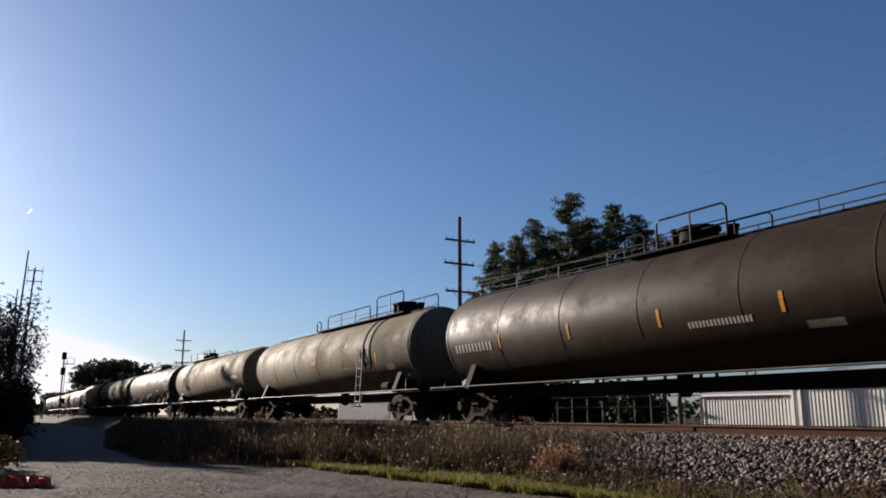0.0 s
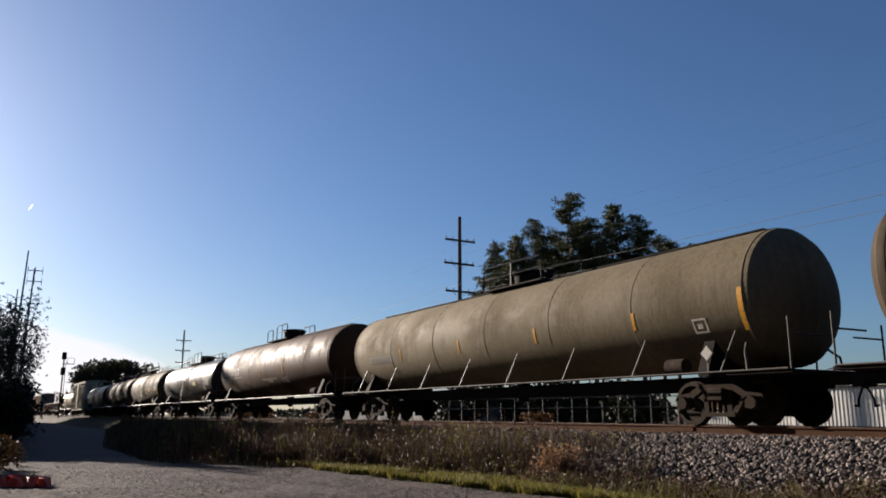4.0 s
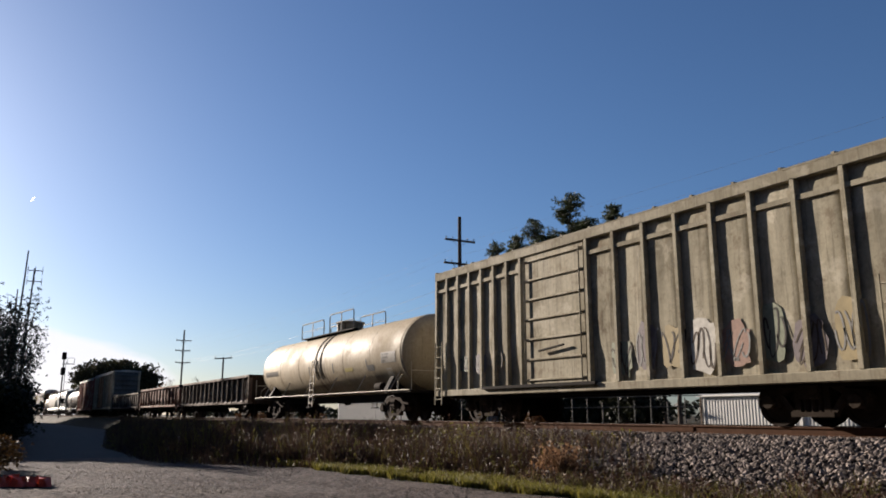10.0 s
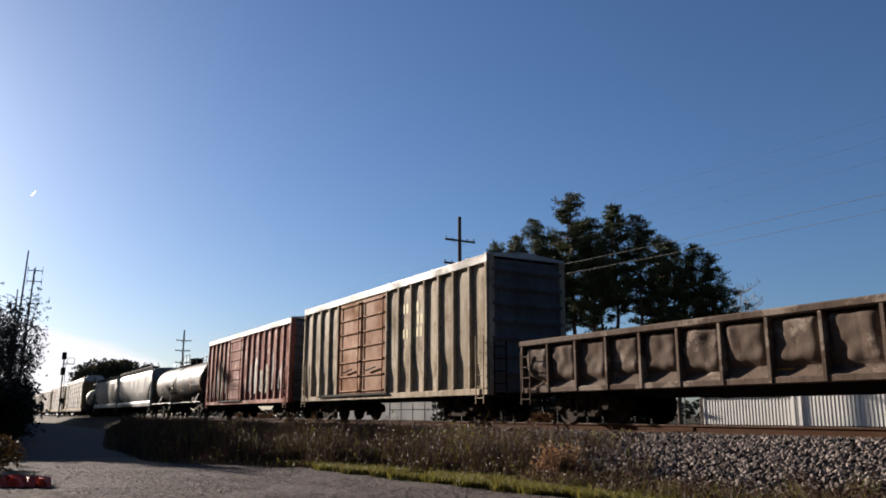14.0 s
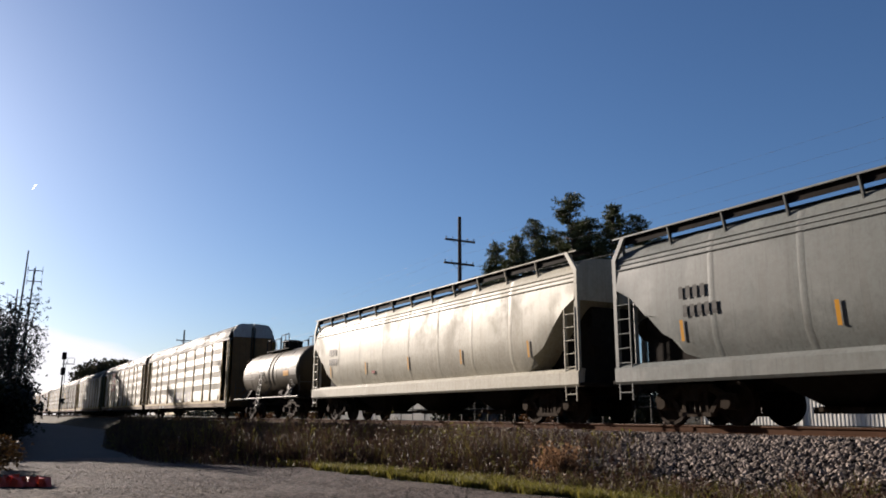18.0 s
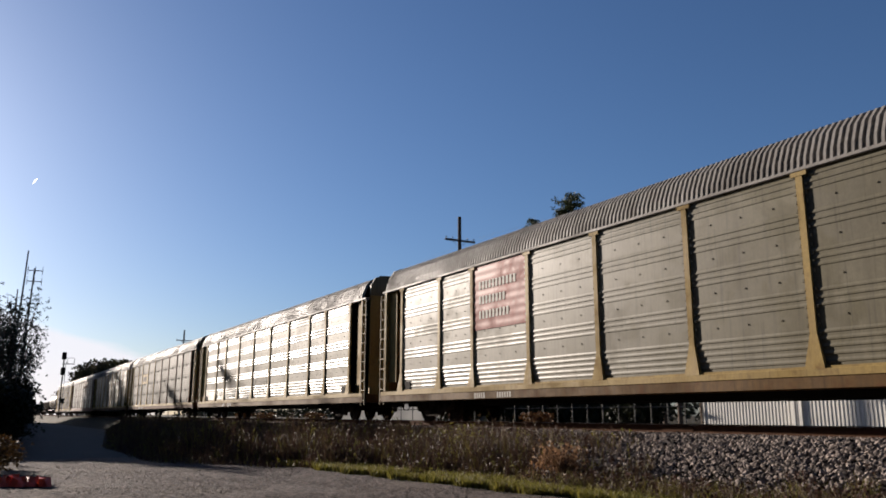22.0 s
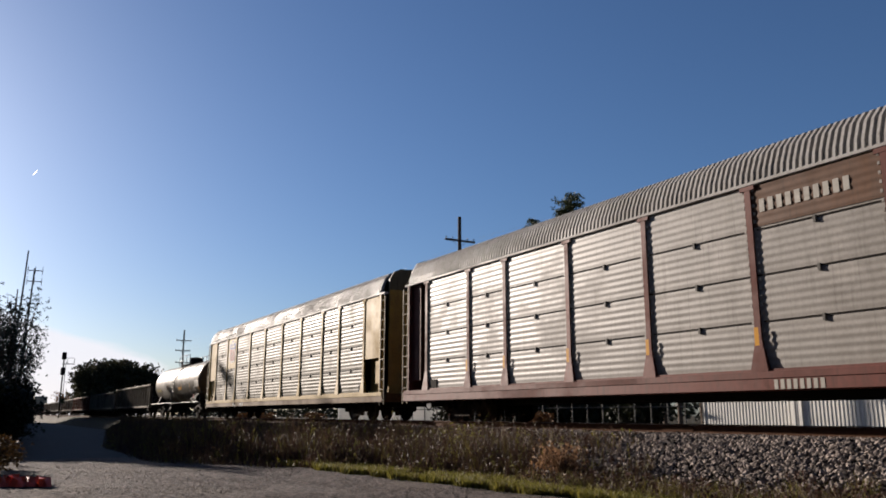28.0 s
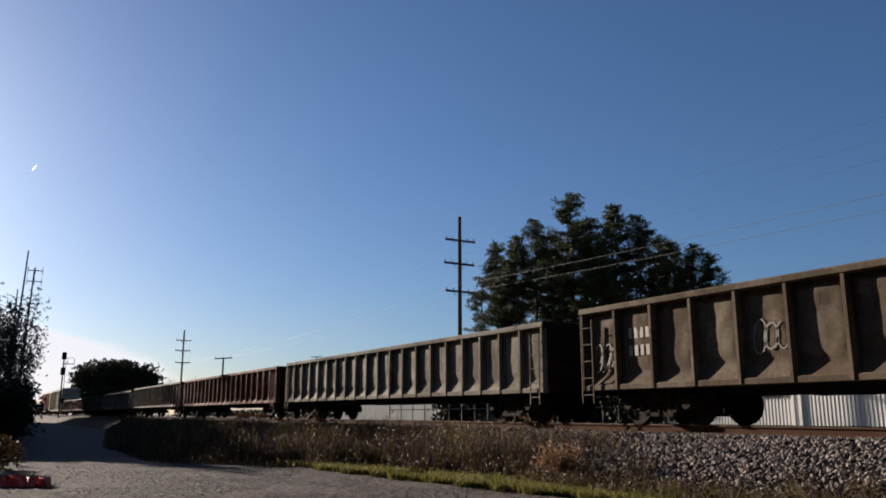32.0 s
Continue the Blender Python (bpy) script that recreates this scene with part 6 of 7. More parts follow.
P_WHITEROOF = paint("galvanised_roof", (0.4, 0.39, 0.37), (0.22, 0.2, 0.17), 0.6, 0.3, 0.4, 0.2)
P_GON = paint("rusted_brown_gondola", (0.1258, 0.09435, 0.07369), (0.05236, 0.03774, 0.02822), 0.8, 0.4, 0.45, rust=0.3, bump=0.3, spec=0.05, worn=(0.308, 0.258, 0.209, 0.7), mottle=0.3)
P_GONRED = paint("rusted_red_gondola", (0.161, 0.0616, 0.0394), (0.0678, 0.037, 0.0247), 0.75, 0.4, 0.45, rust=0.3, bump=0.3, spec=0.05, worn=(0.308, 0.234, 0.184, 0.65), mottle=0.3)
P_GONGREY = paint("weathered_grey_gondola", (0.196, 0.175, 0.14), (0.07, 0.056, 0.042), 0.8, 0.5, 0.5, rust=0.35, bump=0.3, spec=0.04, worn=(0.336, 0.294, 0.238, 0.5), mottle=0.5)
# Near-black colour puts the shade of the gondola ends into the paint.
P_GONEND = paint("shade_dark_gondola_end_paint", (0.022, 0.017, 0.013), (0.012, 0.01, 0.009), 0.85, 0.4, 0.4, rust=0.2, spec=0.03)
P_GONOLIVE = paint("dull_olive_gondola", (0.1241, 0.09681, 0.06613), (0.05233, 0.03648, 0.02513), 0.75, 0.45, 0.5, rust=0.35, bump=0.3, spec=0.06, worn=(0.19, 0.15, 0.115, 0.65), mottle=0.45)
P_HOPGREY = paint("light_grey_hopper_paint", (0.15, 0.16, 0.152), (0.1, 0.092, 0.08), 0.42, 0.3, 0.3, spec=0.2, bump=0.04)
P_HOPWHITE = paint("off_white_hopper_paint", (0.34, 0.325, 0.265), (0.2, 0.165, 0.12), 0.52, 0.3, 0.3, spec=0.15, bump=0.04)
P_PANEL = paint("galvanised_rack_panel", (0.11, 0.09785, 0.0592), (0.057, 0.0456, 0.02516), 0.46, 0.5, 0.3, 0.0, spec=0.23, mottle=0.25, bump=0.03)
P_PANELD = paint("grimy_rack_panel", (0.0495, 0.04481, 0.02754), (0.0264, 0.02177, 0.01224), 0.46, 0.5, 0.3, 0.0, spec=0.15, mottle=0.25, bump=0.03)
P_PANELBR = paint("browned_rack_panel", (0.0713, 0.05808, 0.03135), (0.03921, 0.03036, 0.01568), 0.46, 0.5, 0.25, 0.0, spec=0.15, mottle=0.25, bump=0.03)
P_PANELB = paint("bright_rack_panel", (0.23, 0.215, 0.195), (0.13, 0.112, 0.095), 0.46, 0.3, 0.25, 0.0, spec=0.3, mottle=0.2, bump=0.03)
P_ROOF = paint("galvanised_rack_roof", (0.21, 0.2, 0.185), (0.1, 0.085, 0.07), 0.6, 0.4, 0.4, 0.0, spec=0.2)
P_ROOFB = paint("bright_rack_roof", (0.3, 0.29, 0.275), (0.14, 0.12, 0.1), 0.6, 0.3, 0.3, 0.0, spec=0.2)
P_YELLOW = paint("ochre_rack_paint", (0.2592, 0.1829, 0.055), (0.1296, 0.08024, 0.0286), 0.65, 0.4, 0.4, rust=0.35, spec=0.15, mottle=0.25)
P_TANFRAME = paint("brown_ochre_rack_paint", (0.22, 0.115, 0.043), (0.11, 0.058, 0.026), 0.65, 0.45, 0.5, rust=0.4, spec=0.12, mottle=0.3)
P_REDFRAME = paint("dark_red_rack_paint", (0.12, 0.036, 0.027), (0.055, 0.03, 0.023), 0.6, 0.4, 0.4, rust=0.15, spec=0.15, mottle=0.3)
P_SILLRUST = paint("rusty_orange_sill_paint", (0.1062, 0.0595, 0.0187), (0.0357, 0.02023, 0.0113), 0.7, 0.45, 0.5, rust=0.5, spec=0.1)
P_UPYELLOW = paint("yellow_rack_paint", (0.29, 0.195, 0.042), (0.15, 0.095, 0.033), 0.6, 0.4, 0.35, rust=0.25, spec=0.15, mottle=0.25)
P_PALEYELLOW = plain("faded_yellow_placard", (0.3, 0.25, 0.07), 0.6, 0, 0.25)
P_CREAMMARK = plain("faded_cream_lettering", (0.5, 0.43, 0.2), 0.6, 0, 0.3)
P_STENCIL = plain("grey_stencil_panel", (0.13, 0.12, 0.1), 0.6, 0, 0.5, 5)
P_SCRAP = plain("rusty_scrap", (0.1, 0.06, 0.045), 0.9, 0, 0.6, 12, 0.6)

TRAIN = []


def put(car, rear, front):
    """Register a car by the places of its two body ends along the train."""
    TRAIN.append((car, (rear + front) / 2))


def build_train():
    def tank(rear, front, *a, **k):
        rear, front = rear - 0.35, front - 0.1
        put(tank_car(front - rear, *a, **k), rear, front)
    tank(-22.32, -4.2, P_BROWN, "dark brown tank car with pale stencils and orange reflectors", top_rail=True, ladder=False, bands=0, dome_x=0.7, rails=((0.1, 2.15, 0.72, 3), (-1.0, -0.3, 0.5, 2)), marks=((-8.1, 2.1, 0.25, 11), (1.45, 2.02, 0.13, 17)), panels=((4.2, 1.78, 0.75, 0.14, P_STENCIL),), stripe_at=(-5.65, -2.52, 0.65, 3.82, 7.0), placard=False)
    tank(-42.66, -24.1, P_GREY, "dusty grey tank car with a ladder and two dark bands", bands=2, band_x=5.3, ladder_x=4.85, dome_x=6.0, rails=((-0.45, 4.12, 0.58, 4), (4.76, 7.1, 0.82, 3), (-1.8, -1.3, 0.46, 2)), stripe_at=(-0.34, 2.6, 6.1), panels=((-0.6, 2.36, 0.5, 0.15, YELLOW_MARK), (1.6, 2.0, 2.4, 0.1, P_STENCIL), (6.9, 1.85, 0.6, 0.2, P_STENCIL)), placard=False)
    tank(-63.06, -44.5, P_GREY2, "warm grey tank car streaked with grime", bands=2, band_x=-5.0, ladder_x=-5.8, dome_x=-4.4, rails=((-7.2, -1.5, 0.55, 4), (-0.7, -0.3, 0.5, 2)), stripe_at=(2.95, 5.91), panels=((6.4, 2.28, 1.3, 0.2, WHITE_MARK), (0.96, 1.93, 3.3, 0.1, DARK_MARK)), squares=((6.3, 1.78, 0.42),), diamonds=((7.3, 1.5, RED_MARK),))
    tank(-84.01, -64.9, P_DARK, "dark brown tank car with worn grey stencils and orange reflectors", top_rail=True, struts=7, ladder=False, bands=0, stripe_at=(-3.05, -0.12, 2.78, 5.72), dome_x=0.5, rails=((-0.3, 1.6, 0.7, 3),), panels=((7.2, 2.12, 1.75, 0.58, P_STENCIL), (0.5, 1.8, 0.95, 0.2, P_YELLOW), (3.97, 2.1, 0.85, 0.11, WHITE_MARK)), marks=((-7.85, 2.1, 0.24, 11),), squares=((7.7, 1.7, 0.3), (-5.6, 2.08, 0.26)), diamonds=((8.3, 1.45, RED_MARK),))
    tank(-105.67, -85.9, P_SILVER, "grey tank car with a dark head and railings", stripe_at=(-5.5, -1.5, 2.5, 6.3), struts=8, dome_x=0.4, rails=((-1.0, 2.0, 0.72, 3),), ladder=False, bands=0, ring=True, marks=((-8.0, 2.1, 0.24, 10),), diamonds=((8.5, 1.45, WHITE_MARK),))
    tank(-125.93, -107.6, P_PROC, "rusty brown tank car with white block lettering", radius=1.5, middle=2.68, dome=0.55, dome_x=0.2, rails=((-0.45, 1.2, 0.75, 3), (-2.0, -1.1, 0.6, 2)), ladder=False, bands=0, stripe_at=(-0.91, 2.75), marks=((-8.1, 2.42, 0.42, 11), (-8.2, 2.1, 0.22, 11), (-5.8, 2.2, 0.16, 16)), panels=((-0.76, 1.95, 2.4, 0.13, P_STENCIL), (0.2, 1.86, 0.7, 0.2, P_YELLOW)), scrawl=((2.3, 1.72, 1.0, 0.35, 8),), placard=False)
    tank(-143.63, -127.8, P_BLACK, "black tank car with a sunlit gloss and white stencils", radius=1.42, middle=2.5, marks=((-7.0, 2.05, 0.24, 10), (-7.0, 1.84, 0.11, 28), (-7.0, 1.68, 0.11, 24)), stripe_at=(-2.63, 1.66, 4.31), walkway=False, ladder_x=-0.5, bands=2, band_x=0.7, dome_x=0.5, rails=((-2.5, -1.0, 0.55, 3), (-0.4, 1.75, 0.72, 3)), panels=((2.38, 2.16, 0.86, 0.26, P_PALEYELLOW), (5.6, 2.12, 1.2, 0.42, P_STENCIL)), squares=((5.3, 1.85, 0.4),), top_rail=True)
    tank(-159.5, -145.6, P_OLIVE, "olive black tank car with yellow reflectors and railings", radius=1.45, middle=2.5, marks=((-5.9, 2.12, 0.26, 12),), panels=((2.33, 2.16, 0.93, 0.3, YELLOW_MARK), (4.8, 2.2, 1.2, 0.36, P_STENCIL)), stripe_at=(-3.2, -1.1, 1.5, 4.2), ladder_x=-0.2, bands=2, band_x=0.4, dome_x=-4.9, dome=0.5, rails=((-6.0, -3.7, 0.75, 3), (-2.6, -0.6, 0.6, 3)), ring=True, top_rail=True, placard=False, diamonds=((5.4, 1.45, WHITE_MARK),))
    tank(-177.67, -161.5, P_OCHRE, "brown tank car with yellow reflectors and a ladder", radius=1.43, middle=2.45, marks=((-6.9, 2.05, 0.24, 11), (-6.8, 1.86, 0.09, 22)), panels=((1.06, 1.72, 0.97, 0.2, P_PALEYELLOW), (6.55, 2.02, 1.1, 0.4, P_STENCIL)), bands=2, band_x=-0.1, walkway=False, ladder_x=-1.0, stripe_at=(-2.58, 0.2, 2.15, 4.58), struts=6, ring=True, squares=((6.1, 1.72, 0.34),), scrawl=((0.6, 2.0, 1.4, 0.3, 18), (3.2, 2.1, 1.7, 0.3, 17)), rails=((-1.4, 0.9, 0.75, 3),), top_rail=True)
    tank(-195.87, -179.6, P_BLACK, "black tank car with pale spray paint along its side", radius=1.4, middle=2.4, struts=6, marks=((-7.35, 2.02, 0.25, 13),), scrawl=((-4.4, 1.6, 1.3, 0.36, 3), (-3.1, 1.45, 1.8, 0.48, 4), (-3.0, 1.5, 1.6, 0.3, 9), (0.0, 2.45, 0.7, 0.6, 10), (0.0, 1.45, 1.8, 0.55, 5), (0.2, 1.55, 1.4, 0.3, 11), (2.5, 1.5, 0.7, 0.35, 6), (3.7, 1.45, 1.75, 0.6, 7), (5.8, 1.65, 0.85, 0.36, 19)), panels=((6.5, 2.05, 1.15, 0.42, P_STENCIL), (1.8, 1.8, 0.93, 0.2, P_PALEYELLOW)), bands=2, band_x=0.0, walkway=False, ring=True, stripe_at=(-4.7, -2.41, 0.81, 3.05, 5.61), ladder_x=-1.1, squares=((6.6, 1.5, 0.36),), dome_x=0.0, rails=((-1.2, 1.2, 0.75, 3), (-2.2, -1.7, 0.55, 2)))
    put(box_car(15.65, P_BOX1, "faded beige box car with outside posts and graffiti", top=4.8, posts=(8, 9), door=(-1.6, 2.6, 1), scrawl=tuple((0.55 + 0.82 * k, 1.05 + 0.08 * (k % 3), 0.7, 0.95 + 0.2 * (k % 2), 12 + 7 * k) for k in range(8)) + ((-6.4, 1.5, 0.6, 0.5, 62), (-5.5, 1.4, 0.7, 0.6, 64), (-4.6, 1.5, 0.6, 0.5, 66))), -214.25, -198.6)
    tank(-232.96, -216.2, P_CREAM, "cream tank car with brown spill streaks and a tall dome", radius=1.43, middle=2.45, rail_mat=plain("cream_handrail", (0.42, 0.37, 0.29), 0.5, 0, 0.15), marks=((-7.5, 2.1, 0.24, 11),), mark_mat=P_STENCIL, stripe_at=(-1.23, 1.57, 4.97), stripe_mat=P_STENCIL, dome=0.6, dome_x=0.1, head_mat=P_CREAM, bands=2, band_x=-0.1, ladder_x=-0.5, walkway=False, struts=6, rails=((-4.1, -1.2, 0.72, 3), (-0.5, 2.2, 0.85, 3)), panels=((2.8, 1.93, 0.8, 0.15, P_PALEYELLOW), (5.0, 1.86, 0.6, 0.24, DARK_MARK), (6.3, 2.1, 1.2, 0.4, P_STENCIL)), squares=((6.6, 1.6, 0.3),))
    put(gondola(16.4, P_GON, "rusty brown gondola car with graffiti and yellow reflectors", top=2.38, ribs=15, bulge=0.07, load=(0.9, P_SCRAP), scrawl=tuple((-7.4 + 1.093 * k, 1.05 + 0.1 * (k % 3), 0.75, 0.7, 200 + k) for k in (1, 4, 6, 7, 8, 9, 10, 11, 13)), stripes=5), -251.48, -235.08)
    put(gondola(16.1, P_GONRED, "rusty red gondola car with bulged side panels", top=2.38, ribs=13, bulge=0.12, load=(0.8, P_SCRAP), stripes=0), -268.84, -252.74)
    put(gondola(16.0, P_GON, "brown gondola car with dented rounded side panels", top=2.2, ribs=14, bulge=0.14, stripes=3), -286.17, -270.15)
    put(box_car(15.5, P_OLIVEBOX, "faded olive box car with two rust red doors", top=4.98, posts=(5, 8), door=(-1.4, 4.4, 2), door_mat=P_REDDOOR, roof_mat=P_WHITEROOF, chord_mat=P_WHITEROOF, end_mat=P_ENDGREY, belt=False, marks=((1.9, 3.75, 0.34, 6, P_CREAMMARK), (2.7, 3.3, 0.34, 4, P_CREAMMARK), (1.9, 2.85, 0.34, 7, P_CREAMMARK))), -303.33, -287.8)
    put(box_car(15.9, P_REDBOX, "faded red box car with outside posts and graffiti", top=4.85, roof_mat=P_WHITEROOF, chord_mat=P_WHITEROOF, end_mat=P_ENDGREY, posts=(6, 9), door=(-1.6, 2.6, 1), belt=False, scrawl=tuple((-7.3 + 1.0 * k, 1.1 + 0.2 * (k % 2), 0.8, 1.5 + 0.4 * (k % 3), 30 + 3 * k) for k in range(5)) + tuple((0.4 + 0.87 * k, 1.2 + 0.15 * (k % 2), 0.65, 1.2 + 0.5 * (k % 3), 50 + 4 * k) for k in range(8))), -321.14, -305.21)
    tank(-338.66, -322.8, P_TARRY, "black brown tank car with white stencils", radius=1.45, middle=2.5, marks=((-7.0, 2.1, 0.26, 10), (-6.9, 1.9, 0.09, 24), (1.16, 1.9, 0.09, 16)), scrawl=((0.5, 2.05, 0.7, 0.62, 41), (-3.4, 1.95, 0.7, 0.3, 42), (-7.3, 2.3, 0.4, 0.4, 43)), panels=((4.6, 2.2, 1.6, 0.12, P_STENCIL), (6.0, 2.2, 1.4, 0.4, P_STENCIL)), stripe_at=(-4.74, -1.89, 1.49, 4.6), bands=2, band_x=-0.5, ladder_x=-1.1, dome_x=0.1, dome=0.42, rails=((-1.15, 1.0, 0.78, 3), (-2.2, -1.7, 0.5, 2)), top_rail=True, walkway=False, ring=True, squares=((-4.6, 2.1, 0.22),))
    put(hopper_car(18.56, P_HOPGREY, "light grey covered hopper car with sunlit rounded sides", marks=((-7.2, 2.65, 0.26, 4), (-7.1, 2.25, 0.26, 5))), -359.2, -340.64)
    put(hopper_car(18.3, P_HOPWHITE, "off-white covered hopper car with running boards", marks=((-7.2, 2.65, 0.26, 4), (-7.2, 2.25, 0.26, 5)), panels=((-3.0, 1.75, 0.28, 0.1, RED_MARK),)), -378.81, -360.55)
    tank(-390.58, -380.9, P_TAN, "short tan black tank car with a railed platform", radius=1.32, middle=2.3, deck="narrow", bands=2, band_x=0.55, ladder_x=-0.86, dome_x=0.0, rails=((-2.0, -1.3, 0.62, 2), (-0.6, 0.3, 0.6, 2), (0.4, 1.6, 0.75, 3)), walkway=False, stripes=0, struts=3, marks=((-4.0, 2.4, 0.27, 12), (-3.95, 2.1, 0.14, 18)), panels=((2.5, 2.1, 0.76, 0.26, YELLOW_MARK), (3.36, 2.1, 1.0, 0.34, P_STENCIL)), squares=((3.33, 1.62, 0.28),), diamonds=((4.05, 1.5, WHITE_MARK),))
    rack_white = paint("white_rack_cap", (0.4, 0.4, 0.38), (0.2, 0.18, 0.16), 0.6, 0.3, 0.3)
    rack_red = paint("red_rack_panel_paint", (0.19, 0.035, 0.025), (0.12, 0.04, 0.03), 0.6, 0.3, 0.3)
    rack_brown = paint("brown_rack_panel_paint", (0.09, 0.042, 0.02), (0.05, 0.03, 0.02), 0.65, 0.3, 0.3)
    rack_orange = paint("orange_red_rack_paint", (0.085, 0.034, 0.014), (0.042, 0.022, 0.013), 0.7, 0.45, 0.5, rust=0.4, spec=0.06, worn=(0.13, 0.075, 0.014, 0.6))
    put(auto_rack(26.64, P_YELLOW, P_PANEL, P_ROOF, "auto rack car with dark lettering, blue graffiti and brown end doors", door_mat=P_TANFRAME, cap_mat=rack_white, marks=((2, 0.45, 3.3, 0.32, 8, DARK_MARK),), sill_marks=((2, 0.3, 0.2, 5, WHITE_MARK), (2, 1.5, 0.2, 6, WHITE_MARK)), scrawl=((4, 0.3, 1.15, 2.1, 0.75, 71), (5, 0.2, 1.15, 2.3, 0.7, 72), (3, 1.5, 1.1, 1.1, 0.5, 73)), scrawl_mat=plain("blue_violet_spray_paint", (0.05, 0.06, 0.14), 0.6, 0, 0.5)), -419.8, -393.16)
    put(auto_rack(27.1, P_YELLOW, P_PANEL, P_ROOF, "auto rack car with ochre posts and one red panel", door_mat=P_TANFRAME, colour_panels=((2, 2.72, 4.68, rack_red),), marks=((2, 0.4, 3.95, 0.24, 11, WHITE_MARK), (2, 0.4, 3.5, 0.24, 8, WHITE_MARK), (2, 0.4, 3.05, 0.24, 9, WHITE_MARK)), sill_marks=((2, 0.2, 0.18, 5, WHITE_MARK), (2, 1.4, 0.18, 6, WHITE_MARK))), -448.33, -421.2)
    put(auto_rack(26.8, P_YELLOW, P_PANEL, P_ROOF, "auto rack car with ochre posts and pale graffiti low down", scrawl=((2, 0.2, 1.15, 2.2, 0.8, 81), (4, 0.3, 1.15, 2.2, 1.0, 82), (1, 0.2, 1.15, 1.4, 0.5, 83)), sill_marks=((2, 0.0, 0.2, 4, WHITE_MARK), (2, 1.1, 0.2, 6, WHITE_MARK))), -476.58, -449.74)
    put(auto_rack(27.2, P_YELLOW, P_PANELD, P_ROOF, "auto rack car with seamed panels and a yellow lettered panel", seams=3, door_mat=P_TANFRAME, sill_mat=rack_orange, post_mats=[P_UPYELLOW] * 5 + [rack_orange] * 5, colour_panels=((2, 2.9, 3.78, P_UPYELLOW),), marks=((2, 0.6, 3.12, 0.42, 5, DARK_MARK),), sill_marks=((2, -0.2, 0.2, 4, WHITE_MARK), (2, 1.0, 0.2, 6, WHITE_MARK))), -505.26, -478.01)
    put(auto_rack(26.9, P_YELLOW, P_PANEL, P_ROOF, "auto rack car with grey corrugated panels and ochre end posts", ladder_mat=P_YELLOW), -532.9, -506.74)
    put(auto_rack(26.8, P_REDFRAME, P_PANELB, P_ROOFB, "auto rack car with dark red posts and brown upper panels", seams=3, stripes=True, colour_panels=((5, 3.84, 4.68, rack_brown), (6, 3.84, 4.68, rack_brown)), marks=((5, 0.25, 4.12, 0.26, 10, WHITE_MARK), (6, 0.35, 4.12, 0.28, 9, WHITE_MARK)), sill_marks=((5, 0.3, 0.2, 8, WHITE_MARK),)), -561.1, -534.3)
    put(auto_rack(26.3, P_UPYELLOW, P_PANELBR, P_ROOFB, "auto rack car with yellow end sheets and a shield emblem", seams=3, end_cab=True, vest=1.9, colour_panels=((1, 2.9, 4.68, P_UPYELLOW),), shield=1, sill_marks=((2, 0.0, 0.2, 4, WHITE_MARK), (2, 1.3, 0.2, 6, WHITE_MARK))), -588.97, -562.69)
    tank(-606.85, -591.1, P_TAN, "dark tan tank car with white graffiti and stencils", radius=1.47, middle=2.55, scrawl=((-3.2, 2.05, 2.0, 0.45, 53), (0.1, 2.0, 0.9, 0.45, 54), (2.6, 2.15, 1.1, 0.3, 51), (1.6, 1.55, 2.0, 0.34, 52), (4.15, 2.1, 0.9, 0.45, 55), (4.2, 1.6, 2.1, 0.34, 56)), panels=((6.4, 2.1, 1.15, 0.45, WHITE_MARK), (1.14, 2.0, 0.86, 0.22, YELLOW_MARK)), bands=2, band_x=0.25, ladder_x=-0.4, dome_x=0.3, rails=((-2.0, 1.5, 0.7, 4),), walkway=False, marks=((-6.9, 2.02, 0.2, 13),), mark_mat=P_PALEYELLOW, stripe_at=(-2.5, 2.3, 4.9), ring=True, diamonds=((6.9, 1.45, RED_MARK),))
    put(gondola(19.97, P_GONOLIVE, rib_d=0.2, label="long brown gondola car with many ribs and graffiti", top=2.8, ribs=17, bulge=0.06, scrawl=tuple((-9.6 + 1.17 * k, 1.2 + 0.15 * (k % 3), 0.75, 0.7, 230 + k) for k in (0, 4, 7, 8, 11, 13)), marks=((-8.4, 1.95, 0.24, 4), (-8.4, 1.55, 0.24, 5)), stripes=4), -628.87, -608.9)
    put(gondola(20.4, P_GONGREY, "long grey gondola car with close-set ribs", rib_d=0.16, top=2.66, ribs=20, bulge=0.04), -650.84, -630.39)
    put(gondola(20.6, P_GONRED, "long rusty red gondola car with close-set ribs", top=2.6, ribs=20, bulge=0.06, scrawl=((-6.0, 1.2, 0.7, 0.6, 260), (2.2, 1.2, 0.7, 0.6, 261))), -673.0, -652.34)
    tail = [(P_GON, 2.6, 18, 20.2), (P_GONGREY, 2.5, 18, 20.2), (P_GON, 2.45, 14, 16.2), (P_GONRED, 2.4, 14, 16.2), (P_GON, 2.5, 14, 16.2)]
    end = -674.4
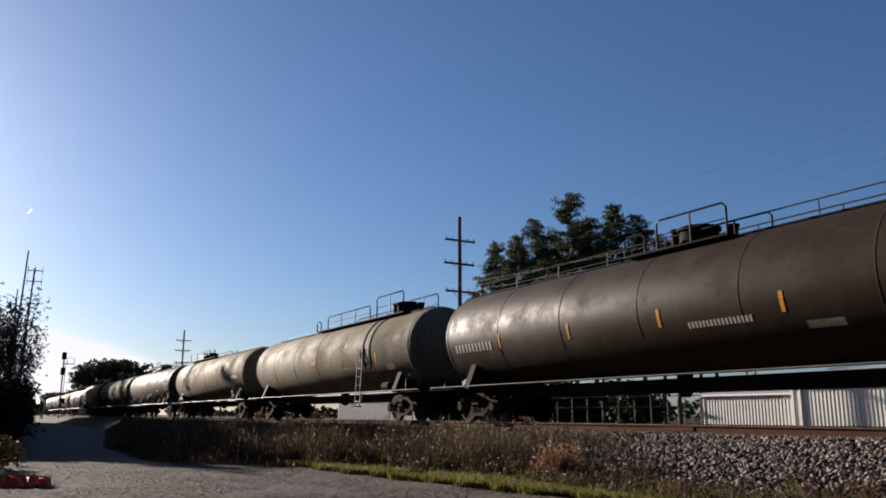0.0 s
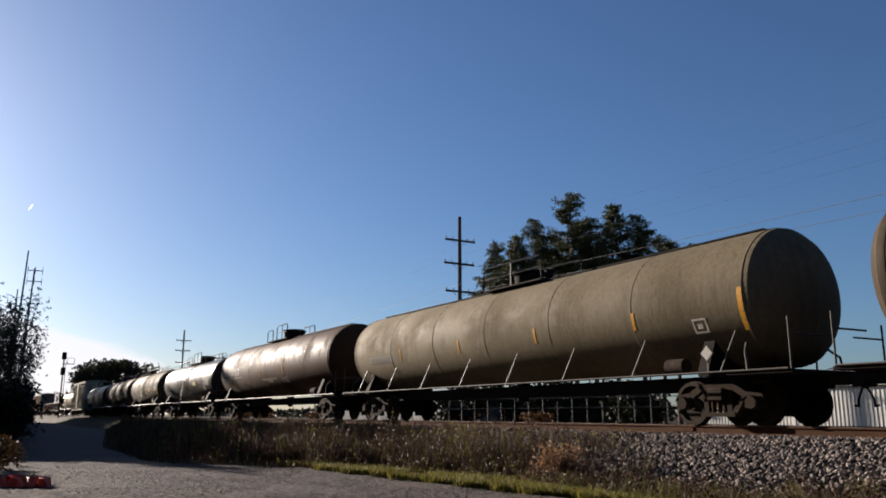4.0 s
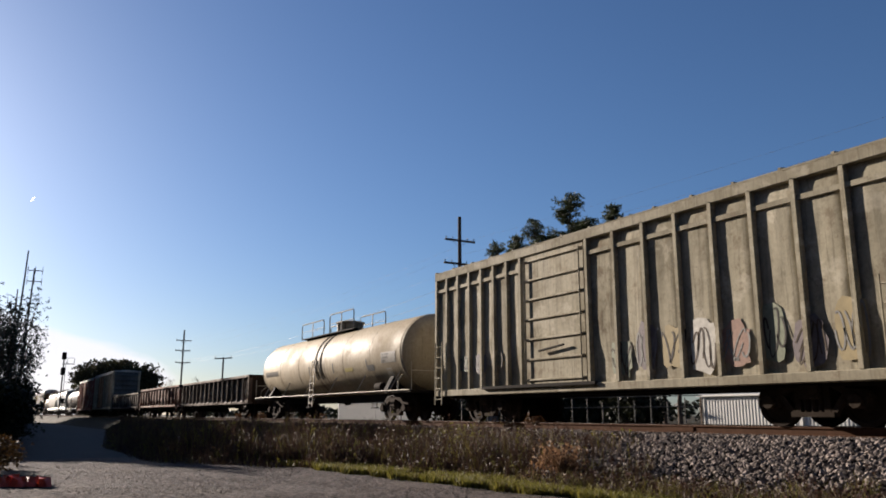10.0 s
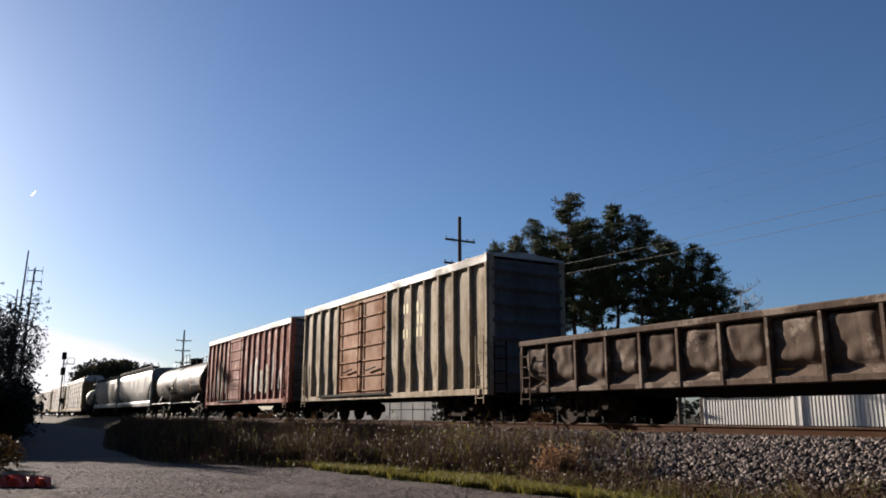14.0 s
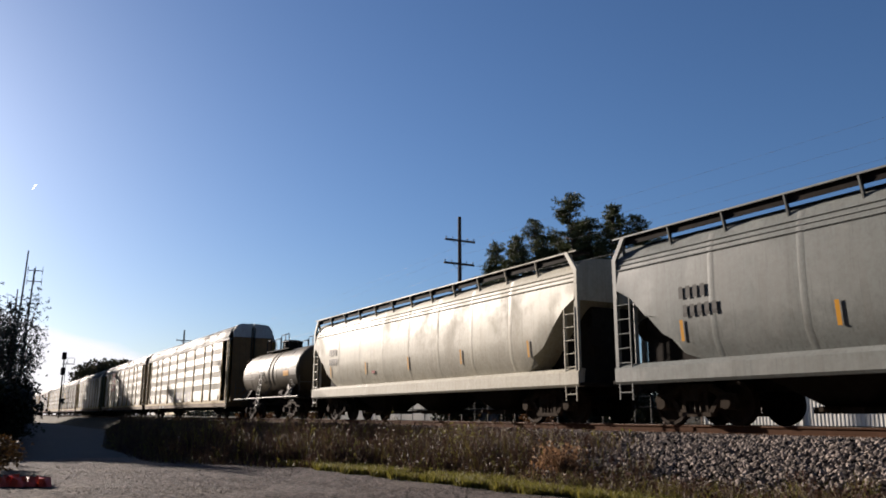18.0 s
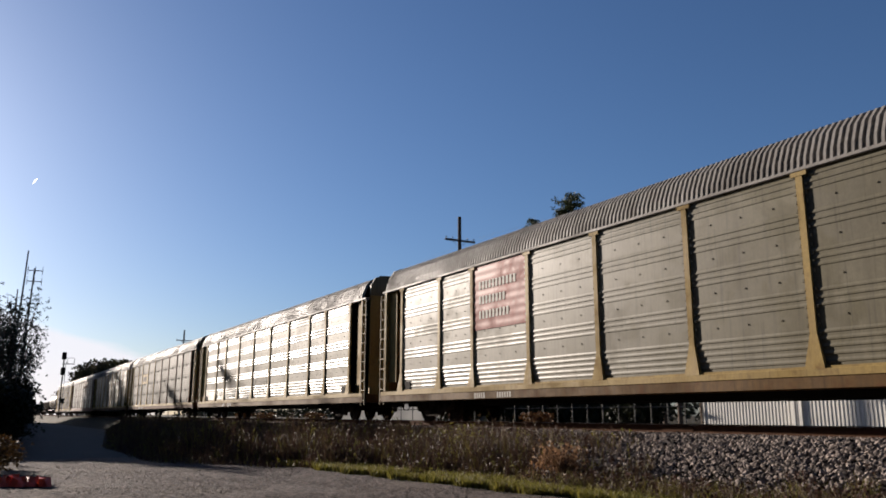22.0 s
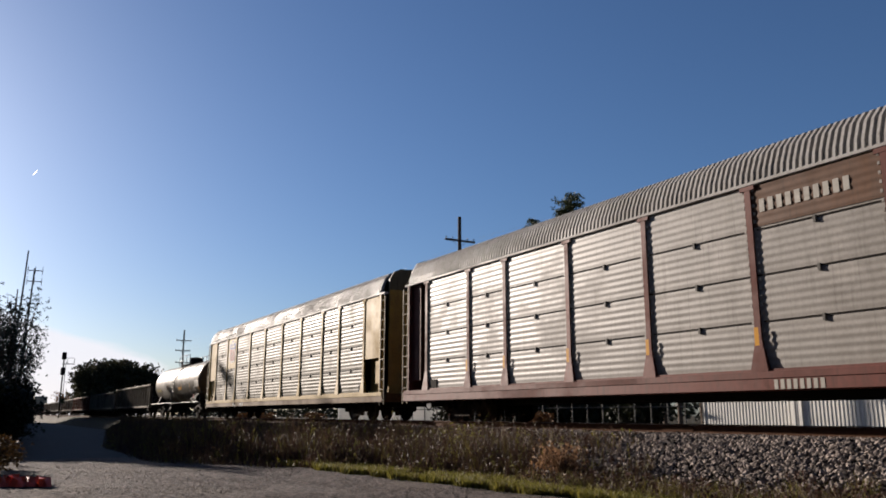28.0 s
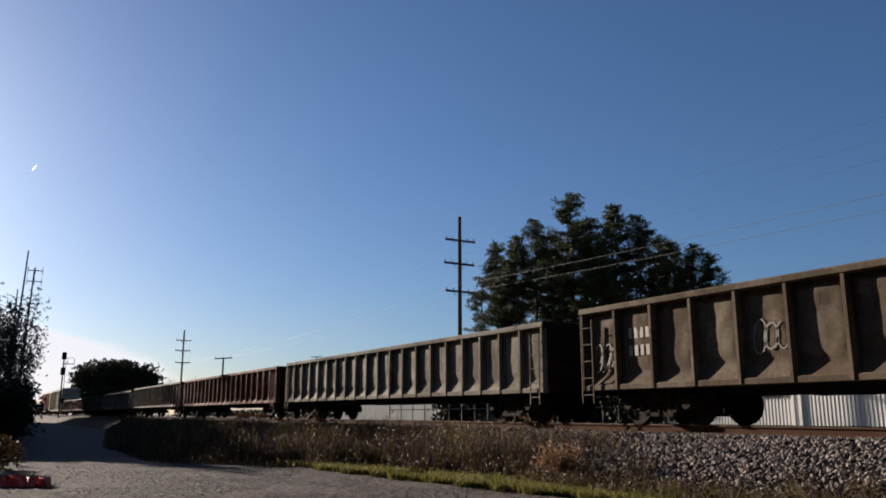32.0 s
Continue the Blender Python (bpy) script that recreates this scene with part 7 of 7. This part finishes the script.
    for mat, top, ribs, ln in tail:
        put(gondola(ln, mat, "weathered gondola car near the end of the train", top=top, ribs=ribs, bulge=0.05), end - ln, end)
        end -= ln + 1.5
    for mat in (P_BOX1, P_OLIVEBOX, P_REDBOX):
        put(box_car(15.7, mat, "faded box car near the end of the train", top=4.7, posts=(7, 8), roof_mat=P_WHITEROOF, belt=False), end - 15.7, end)
        end -= 17.2
    for _ in range(2):
        put(tank_car(16.0, P_SILVER, "grey tank car near the end of the train", walkway=False), end - 16, end)
        end -= 17.6


build_train()

PROGRESS = [(0.0, 0.17), (1.0, -0.09), (2.0, 0.08), (3.0, 0.03), (3.5, -0.2), (5.5, -0.18), (6.0, 0.12), (7.0, -0.01), (8.0, 0.15), (9.0, -0.01), (10.0, 0.02), (11.0, -0.1), (12.0, 0.0), (13.0, 0.04), (14.0, 0.07), (14.5, -0.28), (16.5, -0.4), (17.0, 0.1), (18.0, 0.29), (19.0, 0.26), (20.0, 0.48), (21.0, -0.08), (22.0, 0.03), (22.5, -0.28), (24.0, 0.1), (25.0, 0.2), (25.5, 0.1), (27.5, -0.5), (28.0, -0.31), (29.0, -0.12), (30.0, -0.26), (31.0, 0.18), (32.0, 0.45)]
SPEED = 19.161


def sky_place(px, py, dist):
    """A far place in the sky by its column and row in the view."""
    f = 1389.2
    fw = Vector((math.cos(HEAD) * math.cos(TILT), math.sin(HEAD) * math.cos(TILT), math.sin(TILT)))
    ri = Vector((math.sin(HEAD), -math.cos(HEAD), 0))
    up = ri.cross(fw)
    return Vector(EYE) + (fw * f + ri * (px - 784) + up * (441 - py)).normalized() * dist


def motions():
    rows = []
    for t, px, py in ((0.0, 53, 375), (9.0, 57, 357), (19.0, 61, 330), (32.0, 61, 298)):
        p = sky_place(px, py, 3200)
        rows.append((t, pose(p.x, p.y, p.z, 0, -58, 100)))
    walk(vapour_trail, rows)
    for car, place in TRAIN:
        walk(car, [(t, pose(place + SPEED * t + d, TRACK_Y, 0)) for t, d in PROGRESS])


motions()
